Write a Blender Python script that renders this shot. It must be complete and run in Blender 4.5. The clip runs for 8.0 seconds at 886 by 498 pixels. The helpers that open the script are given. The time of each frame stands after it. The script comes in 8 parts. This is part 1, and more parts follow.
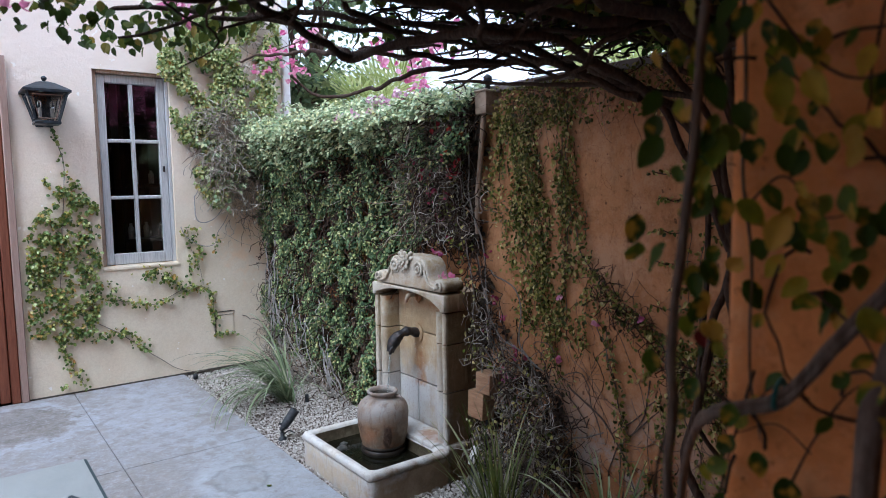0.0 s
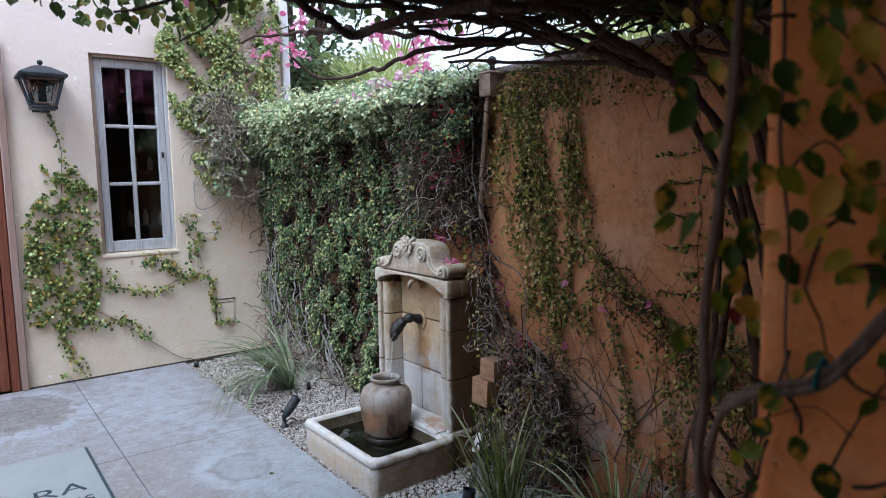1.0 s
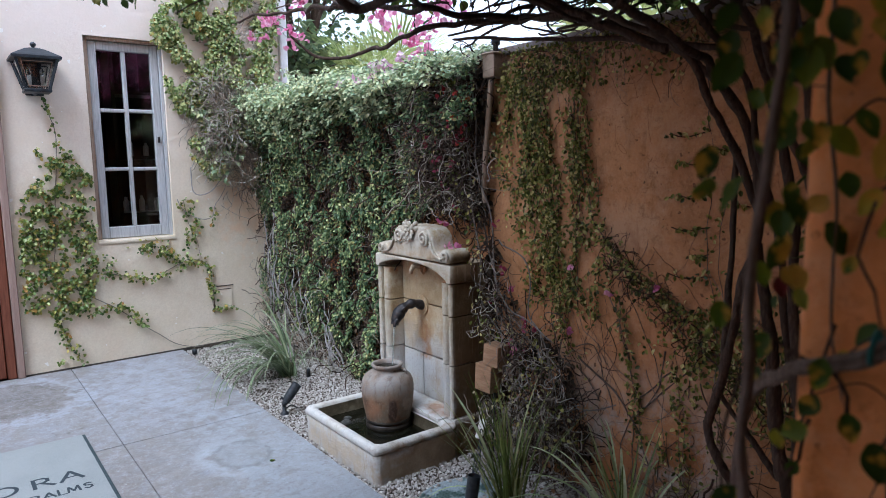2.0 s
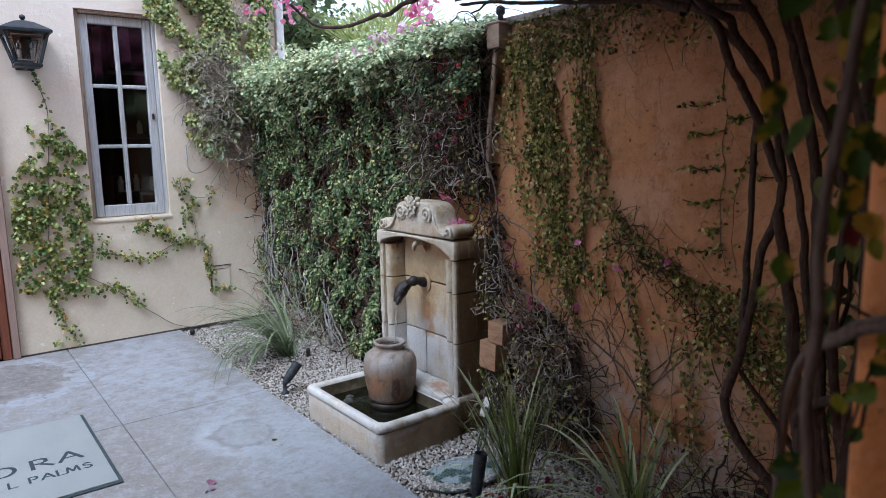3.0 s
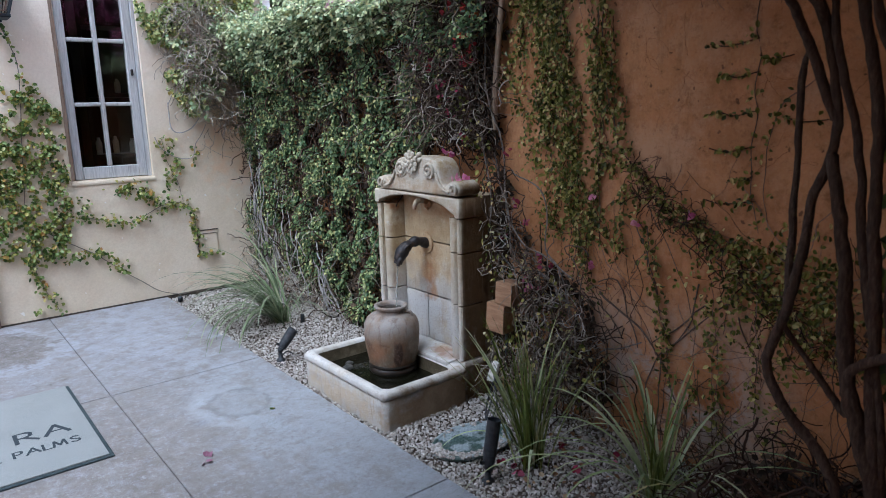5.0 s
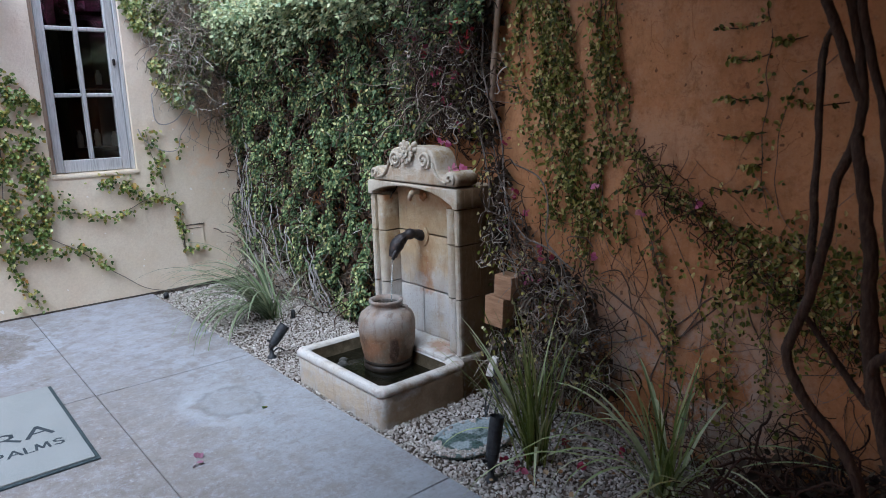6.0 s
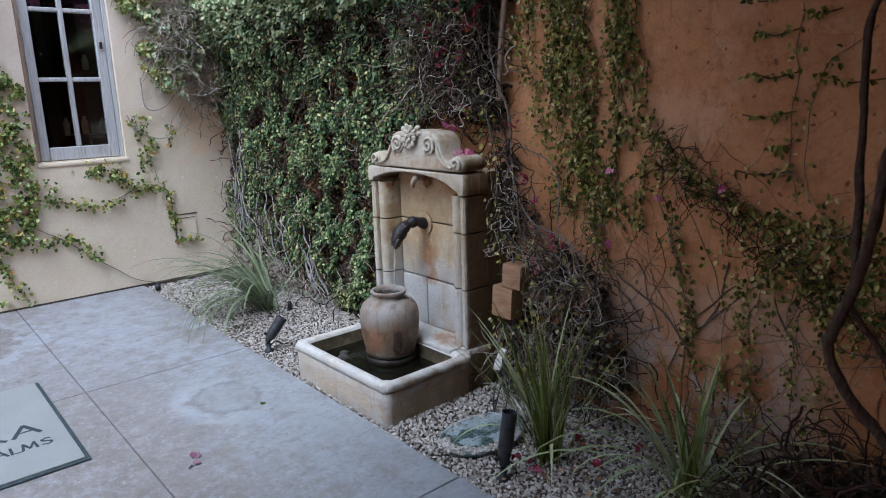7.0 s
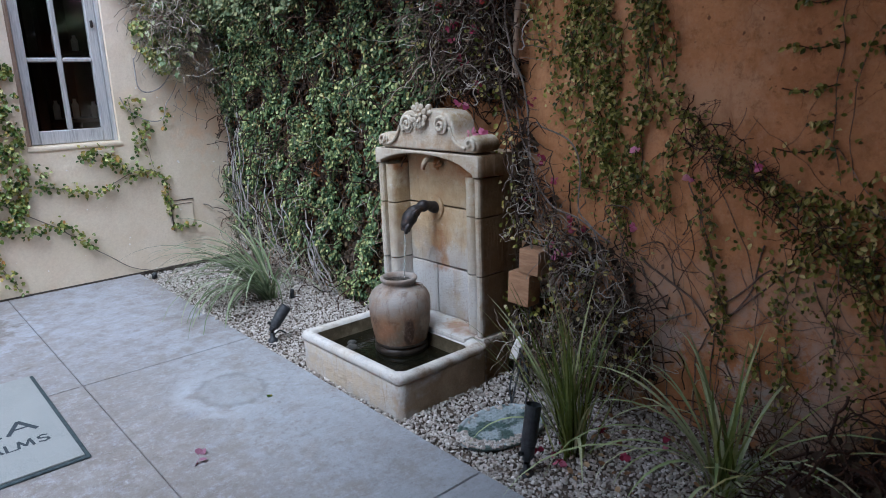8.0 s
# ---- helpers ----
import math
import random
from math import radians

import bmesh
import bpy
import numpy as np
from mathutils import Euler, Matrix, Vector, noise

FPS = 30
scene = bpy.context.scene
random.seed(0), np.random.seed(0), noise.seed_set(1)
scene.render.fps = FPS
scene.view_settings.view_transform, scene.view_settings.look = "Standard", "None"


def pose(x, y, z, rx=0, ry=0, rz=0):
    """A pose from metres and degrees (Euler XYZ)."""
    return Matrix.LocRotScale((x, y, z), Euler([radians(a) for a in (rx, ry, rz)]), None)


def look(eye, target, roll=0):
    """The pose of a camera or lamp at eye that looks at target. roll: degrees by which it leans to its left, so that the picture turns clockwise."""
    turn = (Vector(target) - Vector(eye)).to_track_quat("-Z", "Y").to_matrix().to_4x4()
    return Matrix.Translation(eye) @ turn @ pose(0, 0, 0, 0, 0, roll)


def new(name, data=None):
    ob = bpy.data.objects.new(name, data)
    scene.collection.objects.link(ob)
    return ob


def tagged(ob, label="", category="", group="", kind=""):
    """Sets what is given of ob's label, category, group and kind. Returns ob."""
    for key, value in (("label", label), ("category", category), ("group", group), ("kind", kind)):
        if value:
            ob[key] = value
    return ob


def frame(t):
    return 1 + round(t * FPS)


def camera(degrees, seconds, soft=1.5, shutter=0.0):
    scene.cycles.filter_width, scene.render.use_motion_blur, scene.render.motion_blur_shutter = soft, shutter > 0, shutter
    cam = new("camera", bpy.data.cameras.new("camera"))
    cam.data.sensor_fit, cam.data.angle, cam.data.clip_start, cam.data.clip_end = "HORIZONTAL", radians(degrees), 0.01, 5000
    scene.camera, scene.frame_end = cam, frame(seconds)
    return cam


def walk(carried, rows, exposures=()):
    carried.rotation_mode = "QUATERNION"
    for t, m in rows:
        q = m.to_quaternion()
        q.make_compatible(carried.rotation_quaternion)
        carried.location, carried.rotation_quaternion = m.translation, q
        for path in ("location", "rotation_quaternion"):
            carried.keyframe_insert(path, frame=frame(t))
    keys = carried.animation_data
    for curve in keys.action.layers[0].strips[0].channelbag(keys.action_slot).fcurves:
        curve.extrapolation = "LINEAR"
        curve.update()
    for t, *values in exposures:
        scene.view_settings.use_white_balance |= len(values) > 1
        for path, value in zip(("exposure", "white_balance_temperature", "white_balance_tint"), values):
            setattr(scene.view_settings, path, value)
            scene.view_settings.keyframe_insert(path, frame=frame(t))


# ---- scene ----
cam = camera(67.0, 8.0, soft=0.35)
cam.data.dof.use_dof = True                      # the lens is focused on the fountain wall
cam.data.dof.focus_distance, cam.data.dof.aperture_fstop = 3.6, 4.5
PATH = [
    (0, (0.488, 0.651, 1.385), (1.687, 2.241, 1.199), -0.9),
    (0.5, (0.497, 0.672, 1.375), (1.693, 2.263, 1.171), -1.0),
    (1, (0.5, 0.697, 1.364), (1.697, 2.284, 1.145), -1.0),
    (1.5, (0.503, 0.722, 1.353), (1.703, 2.306, 1.119), -1.0),
    (3, (0.505, 0.815, 1.301), (1.715, 2.379, 0.998), -1.1),
    (3.5, (0.515, 0.857, 1.281), (1.728, 2.411, 0.944), -1.2),
    (4, (0.516, 0.898, 1.26), (1.736, 2.441, 0.894), -1.2),
    (4.5, (0.525, 0.943, 1.253), (1.746, 2.479, 0.861), -1.4),
    (6, (0.54, 1.076, 1.212), (1.805, 2.568, 0.797), -1.6),
    (6.5, (0.556, 1.135, 1.2), (1.831, 2.616, 0.772), -1.7),
    (7, (0.571, 1.197, 1.182), (1.85, 2.669, 0.738), -1.7),
    (7.5, (0.582, 1.268, 1.166), (1.863, 2.732, 0.701), -1.8),
    (8, (0.585, 1.335, 1.152), (1.873, 2.786, 0.668), -1.9),
]
walk(cam, [(t, look(eye, target, roll)) for t, eye, target, roll in PATH], exposures=[(0.0, 1.35, 5150, 7), (8.0, 1.29, 5150, 7)])

# ---- world, sun, exposure ----
SUN_EL, SUN_AZ = radians(60), radians(-113)      # azimuth from +y towards +x
world = bpy.data.worlds.new("world")
scene.world = world
world.use_nodes = True
wn = world.node_tree.nodes
wl = world.node_tree.links
sky = wn.new("ShaderNodeTexSky")
sky.sky_type = "NISHITA"
sky.sun_disc = False
sky.sun_elevation = SUN_EL
sky.sun_rotation = SUN_AZ
sky.air_density, sky.dust_density, sky.ozone_density = 1.0, 3.0, 1.0
haze = wn.new("ShaderNodeMix")                    # thin bright cloud over the whole sky
haze.data_type = "RGBA"
haze.inputs[0].default_value = 0.75
haze.inputs[7].default_value = (5.6, 5.7, 6.0, 1)
wl.new(sky.outputs[0], haze.inputs[6])
wl.new(haze.outputs[2], wn["Background"].inputs[0])
wn["Background"].inputs[1].default_value = 0.15
sun = new("sun", bpy.data.lights.new("sun", "SUN"))
sun.data.energy, sun.data.angle, sun.data.color = 1.5, radians(36), (1.0, 0.96, 0.91)
sun.matrix_world = look((0, 0, 8), (-8 * math.sin(SUN_AZ) / math.tan(SUN_EL), -8 * math.cos(SUN_AZ) / math.tan(SUN_EL), 0))

# ---- helpers for materials and meshes ----
RNG = np.random.default_rng(7)


class Mat:
    """A small builder of principled node materials."""

    def __init__(self, name, rough=0.8, metal=0.0, spec=0.3):
        self.m = bpy.data.materials.new(name)
        self.m.use_nodes = True
        self.t = self.m.node_tree
        self.p = self.t.nodes["Principled BSDF"]
        self.p.inputs["Roughness"].default_value = rough
        self.p.inputs["Metallic"].default_value = metal
        self.p.inputs["Specular IOR Level"].default_value = spec
        self.co = self.t.nodes.new("ShaderNodeNewGeometry").outputs["Position"]

    def node(self, kind, **kw):
        n = self.t.nodes.new(kind)
        for k, v in kw.items():
            n.inputs[k.replace("_", " ")].default_value = v
        return n

    def link(self, a, b):
        self.t.links.new(a, b)

    def local(self):
        self.co = self.t.nodes.new("ShaderNodeTexCoord").outputs["Object"]
        return self

    def stretch(self, x, y, z):
        n = self.t.nodes.new("ShaderNodeMapping")
        n.inputs["Scale"].default_value = (x, y, z)
        self.link(self.co, n.inputs["Vector"])
        return n.outputs[0]

    def noise(self, scale, detail=4, rough=0.55, co=None):
        n = self.node("ShaderNodeTexNoise", Scale=scale, Detail=detail, Roughness=rough)
        self.link(co or self.co, n.inputs["Vector"])
        return n.outputs["Fac"]

    def ramp(self, fac, stops):
        n = self.t.nodes.new("ShaderNodeValToRGB")
        e = n.color_ramp.elements
        while len(e) < len(stops):
            e.new(0.5)
        for k, (at, c) in enumerate(stops):
            e[k].position = at
            e[k].color = (*c, 1) if len(c) == 3 else c
        self.link(fac, n.inputs[0])
        return n.outputs[0]

    def grey(self, fac, lo, hi, a=0.0, b=1.0):
        n = self.t.nodes.new("ShaderNodeMapRange")
        n.inputs[1].default_value, n.inputs[2].default_value = lo, hi
        n.inputs[3].default_value, n.inputs[4].default_value = a, b
        self.link(fac, n.inputs[0])
        return n.outputs[0]

    def mix(self, fac, a, b, how="MIX"):
        n = self.t.nodes.new("ShaderNodeMix")
        n.data_type, n.blend_type = "RGBA", how
        for sock, v in ((n.inputs[0], fac), (n.inputs[6], a), (n.inputs[7], b)):
            if isinstance(v, (int, float)):
                sock.default_value = v
            elif isinstance(v, tuple):
                sock.default_value = (*v, 1)
            else:
                self.link(v, sock)
        return n.outputs[2]

    def maths(self, op, a, b=0.0):
        n = self.t.nodes.new("ShaderNodeMath")
        n.operation = op
        for sock, v in zip(n.inputs, (a, b)):
            if isinstance(v, (int, float)):
                sock.default_value = v
            else:
                self.link(v, sock)
        return n.outputs[0]

    def xyz(self):
        n = self.t.nodes.new("ShaderNodeSeparateXYZ")
        self.link(self.co, n.inputs[0])
        return n.outputs

    def blob(self, centre, radii, edge=0.35):
        """1 inside an ellipsoid round centre, 0 outside, with a ragged soft edge."""
        n = self.t.nodes.new("ShaderNodeMapping")
        n.inputs["Location"].default_value = [-c / r for c, r in zip(centre, radii)]
        n.inputs["Scale"].default_value = [1 / r for r in radii]
        self.link(self.co, n.inputs["Vector"])
        d = self.t.nodes.new("ShaderNodeVectorMath")
        d.operation = "LENGTH"
        self.link(n.outputs[0], d.inputs[0])
        r = self.maths("ADD", d.outputs["Value"], self.grey(self.noise(14), 0.3, 0.7, -edge, edge))
        return r

    def island(self):
        return self.t.nodes.new("ShaderNodeNewGeometry").outputs["Random Per Island"]

    def each(self):
        return self.t.nodes.new("ShaderNodeObjectInfo").outputs["Random"]

    def bump(self, height, strength=0.3, dist=0.01, after=None):
        n = self.t.nodes.new("ShaderNodeBump")
        n.inputs["Strength"].default_value, n.inputs["Distance"].default_value = strength, dist
        self.link(height, n.inputs["Height"])
        if after:
            self.link(after, n.inputs["Normal"])
        self.link(n.outputs[0], self.p.inputs["Normal"])
        return n.outputs[0]

    def colour(self, c):
        if isinstance(c, tuple):
            self.p.inputs["Base Color"].default_value = (*c, 1)
        else:
            self.link(c, self.p.inputs["Base Color"])
        return self

    def rough(self, f):
        self.link(f, self.p.inputs["Roughness"])


def stucco(name, c1, c2, c3, patch, stain=None):
    k = Mat(name, 0.92, 0, 0.15)
    big = k.ramp(k.noise(1.3, 5), [(0.3, c1), (0.55, c2), (0.75, c3)])
    mid = k.mix(k.grey(k.noise(6, 6, 0.65), 0.45, 0.75), big, patch)
    fine = k.mix(k.grey(k.noise(90, 3), 0.3, 0.7, 0, 0.22), mid, (c1[0] * 0.55, c1[1] * 0.5, c1[2] * 0.45))
    spots = k.mix(k.grey(k.noise(45, 2), 0.70, 0.76, 0, 0.4), fine, patch)
    k.colour(stain(k, spots) if stain else spots)
    b = k.bump(k.noise(160, 4, 0.7), 0.4, 0.004)
    b = k.bump(k.noise(48, 4, 0.7), 0.35, 0.006, b)
    k.bump(k.noise(14, 5), 0.4, 0.014, b)
    return k.m


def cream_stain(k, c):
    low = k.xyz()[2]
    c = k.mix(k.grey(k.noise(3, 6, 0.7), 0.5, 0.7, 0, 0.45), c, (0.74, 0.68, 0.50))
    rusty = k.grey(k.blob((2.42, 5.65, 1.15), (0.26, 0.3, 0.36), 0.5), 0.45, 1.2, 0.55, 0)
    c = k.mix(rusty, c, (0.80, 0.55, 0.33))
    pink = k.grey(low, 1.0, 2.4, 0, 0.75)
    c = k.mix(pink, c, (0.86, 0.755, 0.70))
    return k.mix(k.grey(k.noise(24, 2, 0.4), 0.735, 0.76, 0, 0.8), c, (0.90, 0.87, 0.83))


def terra_stain(k, c):
    low = k.xyz()[2]
    salt = k.maths("MULTIPLY", k.maths("MULTIPLY", k.grey(low, 0.25, 0.62, 1, 0), k.grey(k.xyz()[1], 1.75, 2.0)), k.grey(k.noise(5, 8, 0.72), 0.46, 0.56))
    # patchy darker brown towards the wall top
    upper_dark = k.maths("MULTIPLY", k.grey(low, 1.45, 1.80, 0, 0.6), k.grey(k.noise(7, 7, 0.75, k.stretch(1, 2.5, 0.6)), 0.38, 0.58))
    c = k.mix(upper_dark, c, (0.20, 0.125, 0.085))
    scrape = k.grey(k.noise(3.2, 8, 0.75), 0.50, 0.64, 0, 0.7)
    c = k.mix(scrape, c, (0.53, 0.320, 0.185))
    drip = k.grey(k.noise(5, 6, 0.7, k.stretch(1, 4, 0.8)), 0.55, 0.72, 0, 0.5)
    c = k.mix(drip, c, (0.25, 0.12, 0.055))
    c = k.mix(k.grey(k.noise(26, 6, 0.8), 0.52, 0.66, 0, 0.6), c, (0.21, 0.095, 0.042))
    c = k.mix(k.grey(k.noise(70, 5, 0.8), 0.55, 0.64, 0, 0.45), c, (0.48, 0.28, 0.16))
    c = k.mix(k.maths("MULTIPLY", salt, k.grey(k.noise(40, 6, 0.8), 0.35, 0.6, 0.45, 0.9)), c, (0.46, 0.41, 0.355))
    return k.mix(k.grey(k.noise(38, 2, 0.5), 0.70, 0.74, 0, 0.75), c, (0.09, 0.045, 0.025))


def pier_stain(k, c):
    c = k.mix(k.grey(k.noise(8, 6, 0.7), 0.48, 0.66, 0, 0.6), c, (0.68, 0.36, 0.18))
    c = k.mix(k.grey(k.noise(17, 6, 0.75), 0.54, 0.68, 0, 0.55), c, (0.27, 0.10, 0.035))
    return k.mix(k.grey(k.noise(55, 3, 0.6), 0.66, 0.72, 0, 0.5), c, (0.16, 0.07, 0.03))


M = {}
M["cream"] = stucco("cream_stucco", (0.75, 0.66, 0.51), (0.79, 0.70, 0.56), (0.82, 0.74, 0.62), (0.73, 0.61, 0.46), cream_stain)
M["terracotta"] = stucco("terracotta_stucco", (0.435, 0.192, 0.076), (0.505, 0.248, 0.107), (0.55, 0.290, 0.140), (0.340, 0.152, 0.062), terra_stain)
M["orange"] = stucco("orange_stucco", (0.66, 0.252, 0.074), (0.77, 0.318, 0.106), (0.82, 0.375, 0.142), (0.57, 0.206, 0.060), pier_stain)

k = Mat("concrete", 0.78, 0, 0.3)
base = k.ramp(k.noise(1.9, 7, 0.65), [(0.32, (0.168, 0.150, 0.142)), (0.5, (0.200, 0.188, 0.186)), (0.68, (0.222, 0.220, 0.230))])
base = k.mix(k.grey(k.noise(11, 8, 0.8), 0.48, 0.62, 0, 0.4), base, (0.165, 0.140, 0.118))
base = k.mix(k.grey(k.noise(6, 8, 0.78, k.stretch(1.5, 1, 1)), 0.50, 0.62, 0, 0.55), base, (0.235, 0.243, 0.270))
# brushed lime veil on the slab under the window, bluish film along the bed, tan and brown wear round the mat
lime = k.grey(k.blob((1.50, 4.95, 0), (0.40, 0.75, 1), 0.8), 0.3, 1.15, 0.9, 0)
base = k.mix(k.maths("MULTIPLY", lime, k.grey(k.noise(5, 10, 0.85, k.stretch(1, 1.3, 1)), 0.36, 0.64, 0.2, 0.9)), base, (0.300, 0.312, 0.355))
film = k.grey(k.blob((1.68, 3.0, 0), (0.42, 1.10, 1), 0.4), 0.6, 1.35, 0.95, 0)
base = k.mix(k.maths("MULTIPLY", film, k.grey(k.noise(5, 10, 0.86), 0.38, 0.58, 0.35, 1)), base, (0.268, 0.284, 0.306))
tan = k.grey(k.blob((0.92, 3.20, 0), (0.56, 0.90, 1), 0.5), 0.5, 1.30, 0.85, 0)
base = k.mix(tan, base, k.ramp(k.noise(8, 9, 0.82), [(0.36, (0.135, 0.112, 0.098)), (0.5, (0.188, 0.166, 0.150)), (0.62, (0.250, 0.237, 0.228))]))
base = k.mix(k.maths("MULTIPLY", tan, k.grey(k.noise(26, 6, 0.75, k.stretch(2.2, 1, 1)), 0.57, 0.66, 0, 0.8)), base, (0.335, 0.322, 0.305))
base = k.mix(k.grey(k.blob((1.28, 3.55, 0), (0.13, 0.50, 1), 0.9), 0.3, 1.2, 0.5, 0), base, k.mix(k.noise(15, 7, 0.8), (0.170, 0.148, 0.134), (0.250, 0.236, 0.226)))
old = k.grey(k.blob((0.77, 5.14, 0), (0.33, 0.36, 1), 0.35), 0.75, 1.02, 0.9, 0)
base = k.mix(old, base, k.ramp(k.noise(10, 8, 0.8), [(0.36, (0.090, 0.078, 0.069)), (0.52, (0.142, 0.127, 0.117)), (0.66, (0.205, 0.192, 0.185))]))
edge = k.blob((0.77, 5.15, 0), (0.37, 0.41, 1), 0.18)
edge = k.maths("MULTIPLY", k.grey(edge, 0.78, 0.92), k.grey(edge, 0.94, 1.12, 1, 0))
base = k.mix(k.maths("MULTIPLY", edge, 0.65), base, (0.300, 0.315, 0.355))
# cloudy trowel marks, pits, scuffs and fine specks
base = k.mix(k.grey(k.noise(4.5, 10, 0.78), 0.50, 0.60, 0, 0.55), base, (0.186, 0.168, 0.150))
base = k.mix(k.grey(k.noise(21, 10, 0.85, k.stretch(1, 1.2, 1)), 0.53, 0.62, 0, 0.42), base, (0.300, 0.304, 0.318))
base = k.mix(k.grey(k.noise(130, 2), 0.62, 0.75, 0, 0.4), base, (0.110, 0.100, 0.096))
base = k.mix(k.grey(k.noise(30, 10, 0.92), 0.51, 0.60, 0, 0.5), base, (0.330, 0.350, 0.395))
base = k.mix(k.grey(k.noise(38, 9, 0.9, k.stretch(1, 1.4, 1)), 0.52, 0.61, 0, 0.48), base, (0.120, 0.104, 0.095))
base = k.mix(k.grey(k.noise(7, 3, 0.6, k.stretch(1, 1, 1)), 0.70, 0.73, 0, 0.5), base, (0.105, 0.092, 0.085))
halo = k.blob((1.545, 3.695, 0), (0.195, 0.225, 1), 0.16)
halo = k.maths("MULTIPLY", k.grey(halo, 0.60, 0.80), k.grey(halo, 0.84, 1.15, 0.8, 0))
halo = k.maths("MULTIPLY", halo, k.grey(k.xyz()[0], 1.42, 1.66, 0.75, 0.15))
halo = k.maths("MULTIPLY", halo, k.grey(k.noise(20, 7, 0.8), 0.34, 0.54, 0.4, 1))
base = k.mix(halo, base, (0.330, 0.344, 0.372))
ring = k.blob((1.555, 3.695, 0), (0.125, 0.150, 1), 0.14)
base = k.mix(k.grey(ring, 0.75, 1.0, 0.25, 0), base, k.mix(k.noise(30, 6, 0.75), (0.200, 0.205, 0.205), (0.262, 0.272, 0.285)))
ring = k.maths("MULTIPLY", k.grey(ring, 0.80, 0.92), k.grey(ring, 0.96, 1.10, 1, 0))
base = k.mix(k.maths("MULTIPLY", ring, k.grey(k.noise(18, 4), 0.38, 0.6, 0.15, 0.7)), base, (0.150, 0.150, 0.152))
k.colour(base)
k.rough(k.grey(k.noise(12, 4), 0.3, 0.7, 0.6, 0.85))
k.bump(k.noise(70, 5, 0.75), 0.4, 0.005)
M["concrete"] = k.m

k = Mat("joint_fill", 0.95)
k.colour(k.ramp(k.noise(40), [(0.3, (0.05, 0.045, 0.04)), (0.7, (0.12, 0.10, 0.08))]))
M["joint"] = k.m

k = Mat("earth", 0.95, 0, 0.1)
k.colour(k.ramp(k.noise(25, 5), [(0.3, (0.055, 0.042, 0.033)), (0.7, (0.14, 0.112, 0.09))]))
k.bump(k.noise(60), 0.6, 0.01)
M["earth"] = k.m

k = Mat("pebble", 0.8, 0, 0.3)
k.colour(k.mix(k.grey(k.noise(160, 3), 0.35, 0.7, 0, 0.35), k.ramp(k.island(), [(0.0, (0.210, 0.180, 0.155)), (0.25, (0.345, 0.312, 0.280)), (0.7, (0.460, 0.430, 0.395)), (1.0, (0.610, 0.585, 0.550))]), (0.219, 0.183, 0.153)))
k.bump(k.noise(300), 0.2, 0.002)
M["pebble"] = k.m

k = Mat("cast_stone", 0.88, 0, 0.2)
z = k.xyz()[2]
c = k.ramp(k.noise(6, 7, 0.65), [(0.32, (0.22, 0.145, 0.072)), (0.47, (0.35, 0.265, 0.150)), (0.58, (0.44, 0.370, 0.255)), (0.72, (0.51, 0.470, 0.38))])
c = k.mix(k.grey(k.noise(19, 6, 0.75), 0.52, 0.66, 0, 0.7), c, (0.27, 0.165, 0.085))
c = k.mix(k.maths("MULTIPLY", k.grey(z, 0.34, 0.60, 1, 0), k.grey(k.noise(8), 0.25, 0.5, 0.3, 0.95)), c, (0.46, 0.455, 0.445))
rust = k.grey(k.blob((2.42, 3.415, 0.555), (0.14, 0.060, 0.14), 0.5), 0.55, 1.25, 1.0, 0)
c = k.mix(rust, c, k.mix(k.noise(40, 4), (0.15, 0.045, 0.014), (0.36, 0.14, 0.038)))
rust = k.grey(k.blob((2.40, 3.32, 0.815), (0.08, 0.26, 0.055), 0.8), 0.6, 1.3, 0.95, 0)
c = k.mix(rust, c, (0.29, 0.125, 0.045))
rust = k.grey(k.blob((2.36, 3.25, 0.17), (0.10, 0.12, 0.03), 0.6), 0.3, 1.1, 0.7, 0)
c = k.mix(rust, c, (0.25, 0.12, 0.05))
c = k.mix(k.grey(k.blob((2.418, 3.42, 0.66), (0.03, 0.26, 0.20), 0.4), 0.6, 1.2, 0.75, 0), c, k.mix(k.noise(24, 6, 0.75), (0.33, 0.215, 0.105), (0.56, 0.44, 0.27)))
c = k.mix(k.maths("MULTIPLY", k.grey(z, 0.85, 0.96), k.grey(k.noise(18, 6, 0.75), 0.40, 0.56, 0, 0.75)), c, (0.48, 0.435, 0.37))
ochre = k.grey(k.blob((2.318, 3.37, 0.925), (0.02, 0.17, 0.035), 0.8), 0.4, 1.2, 0.8, 0)
c = k.mix(ochre, c, k.mix(k.noise(32, 6, 0.75), (0.25, 0.135, 0.055), (0.46, 0.33, 0.19)))
lichen = k.grey(k.noise(34, 5, 0.7), 0.60, 0.70, 0, 0.55)
c = k.mix(lichen, c, (0.53, 0.50, 0.44))
c = k.mix(k.grey(k.noise(110, 3), 0.58, 0.74, 0, 0.4), c, (0.20, 0.14, 0.09))
# brown staining on the basin's south end, darkened further for its shade
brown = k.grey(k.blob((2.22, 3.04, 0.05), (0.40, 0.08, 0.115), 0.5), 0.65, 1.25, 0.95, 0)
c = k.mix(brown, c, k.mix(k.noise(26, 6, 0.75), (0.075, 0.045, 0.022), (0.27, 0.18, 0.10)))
# same on the fountain's south side: brown stain with shade put in
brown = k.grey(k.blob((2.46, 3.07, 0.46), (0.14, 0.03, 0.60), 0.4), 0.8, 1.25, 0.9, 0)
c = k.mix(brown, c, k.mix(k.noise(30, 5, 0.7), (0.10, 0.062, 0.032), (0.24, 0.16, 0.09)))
px, py, pz = k.xyz()
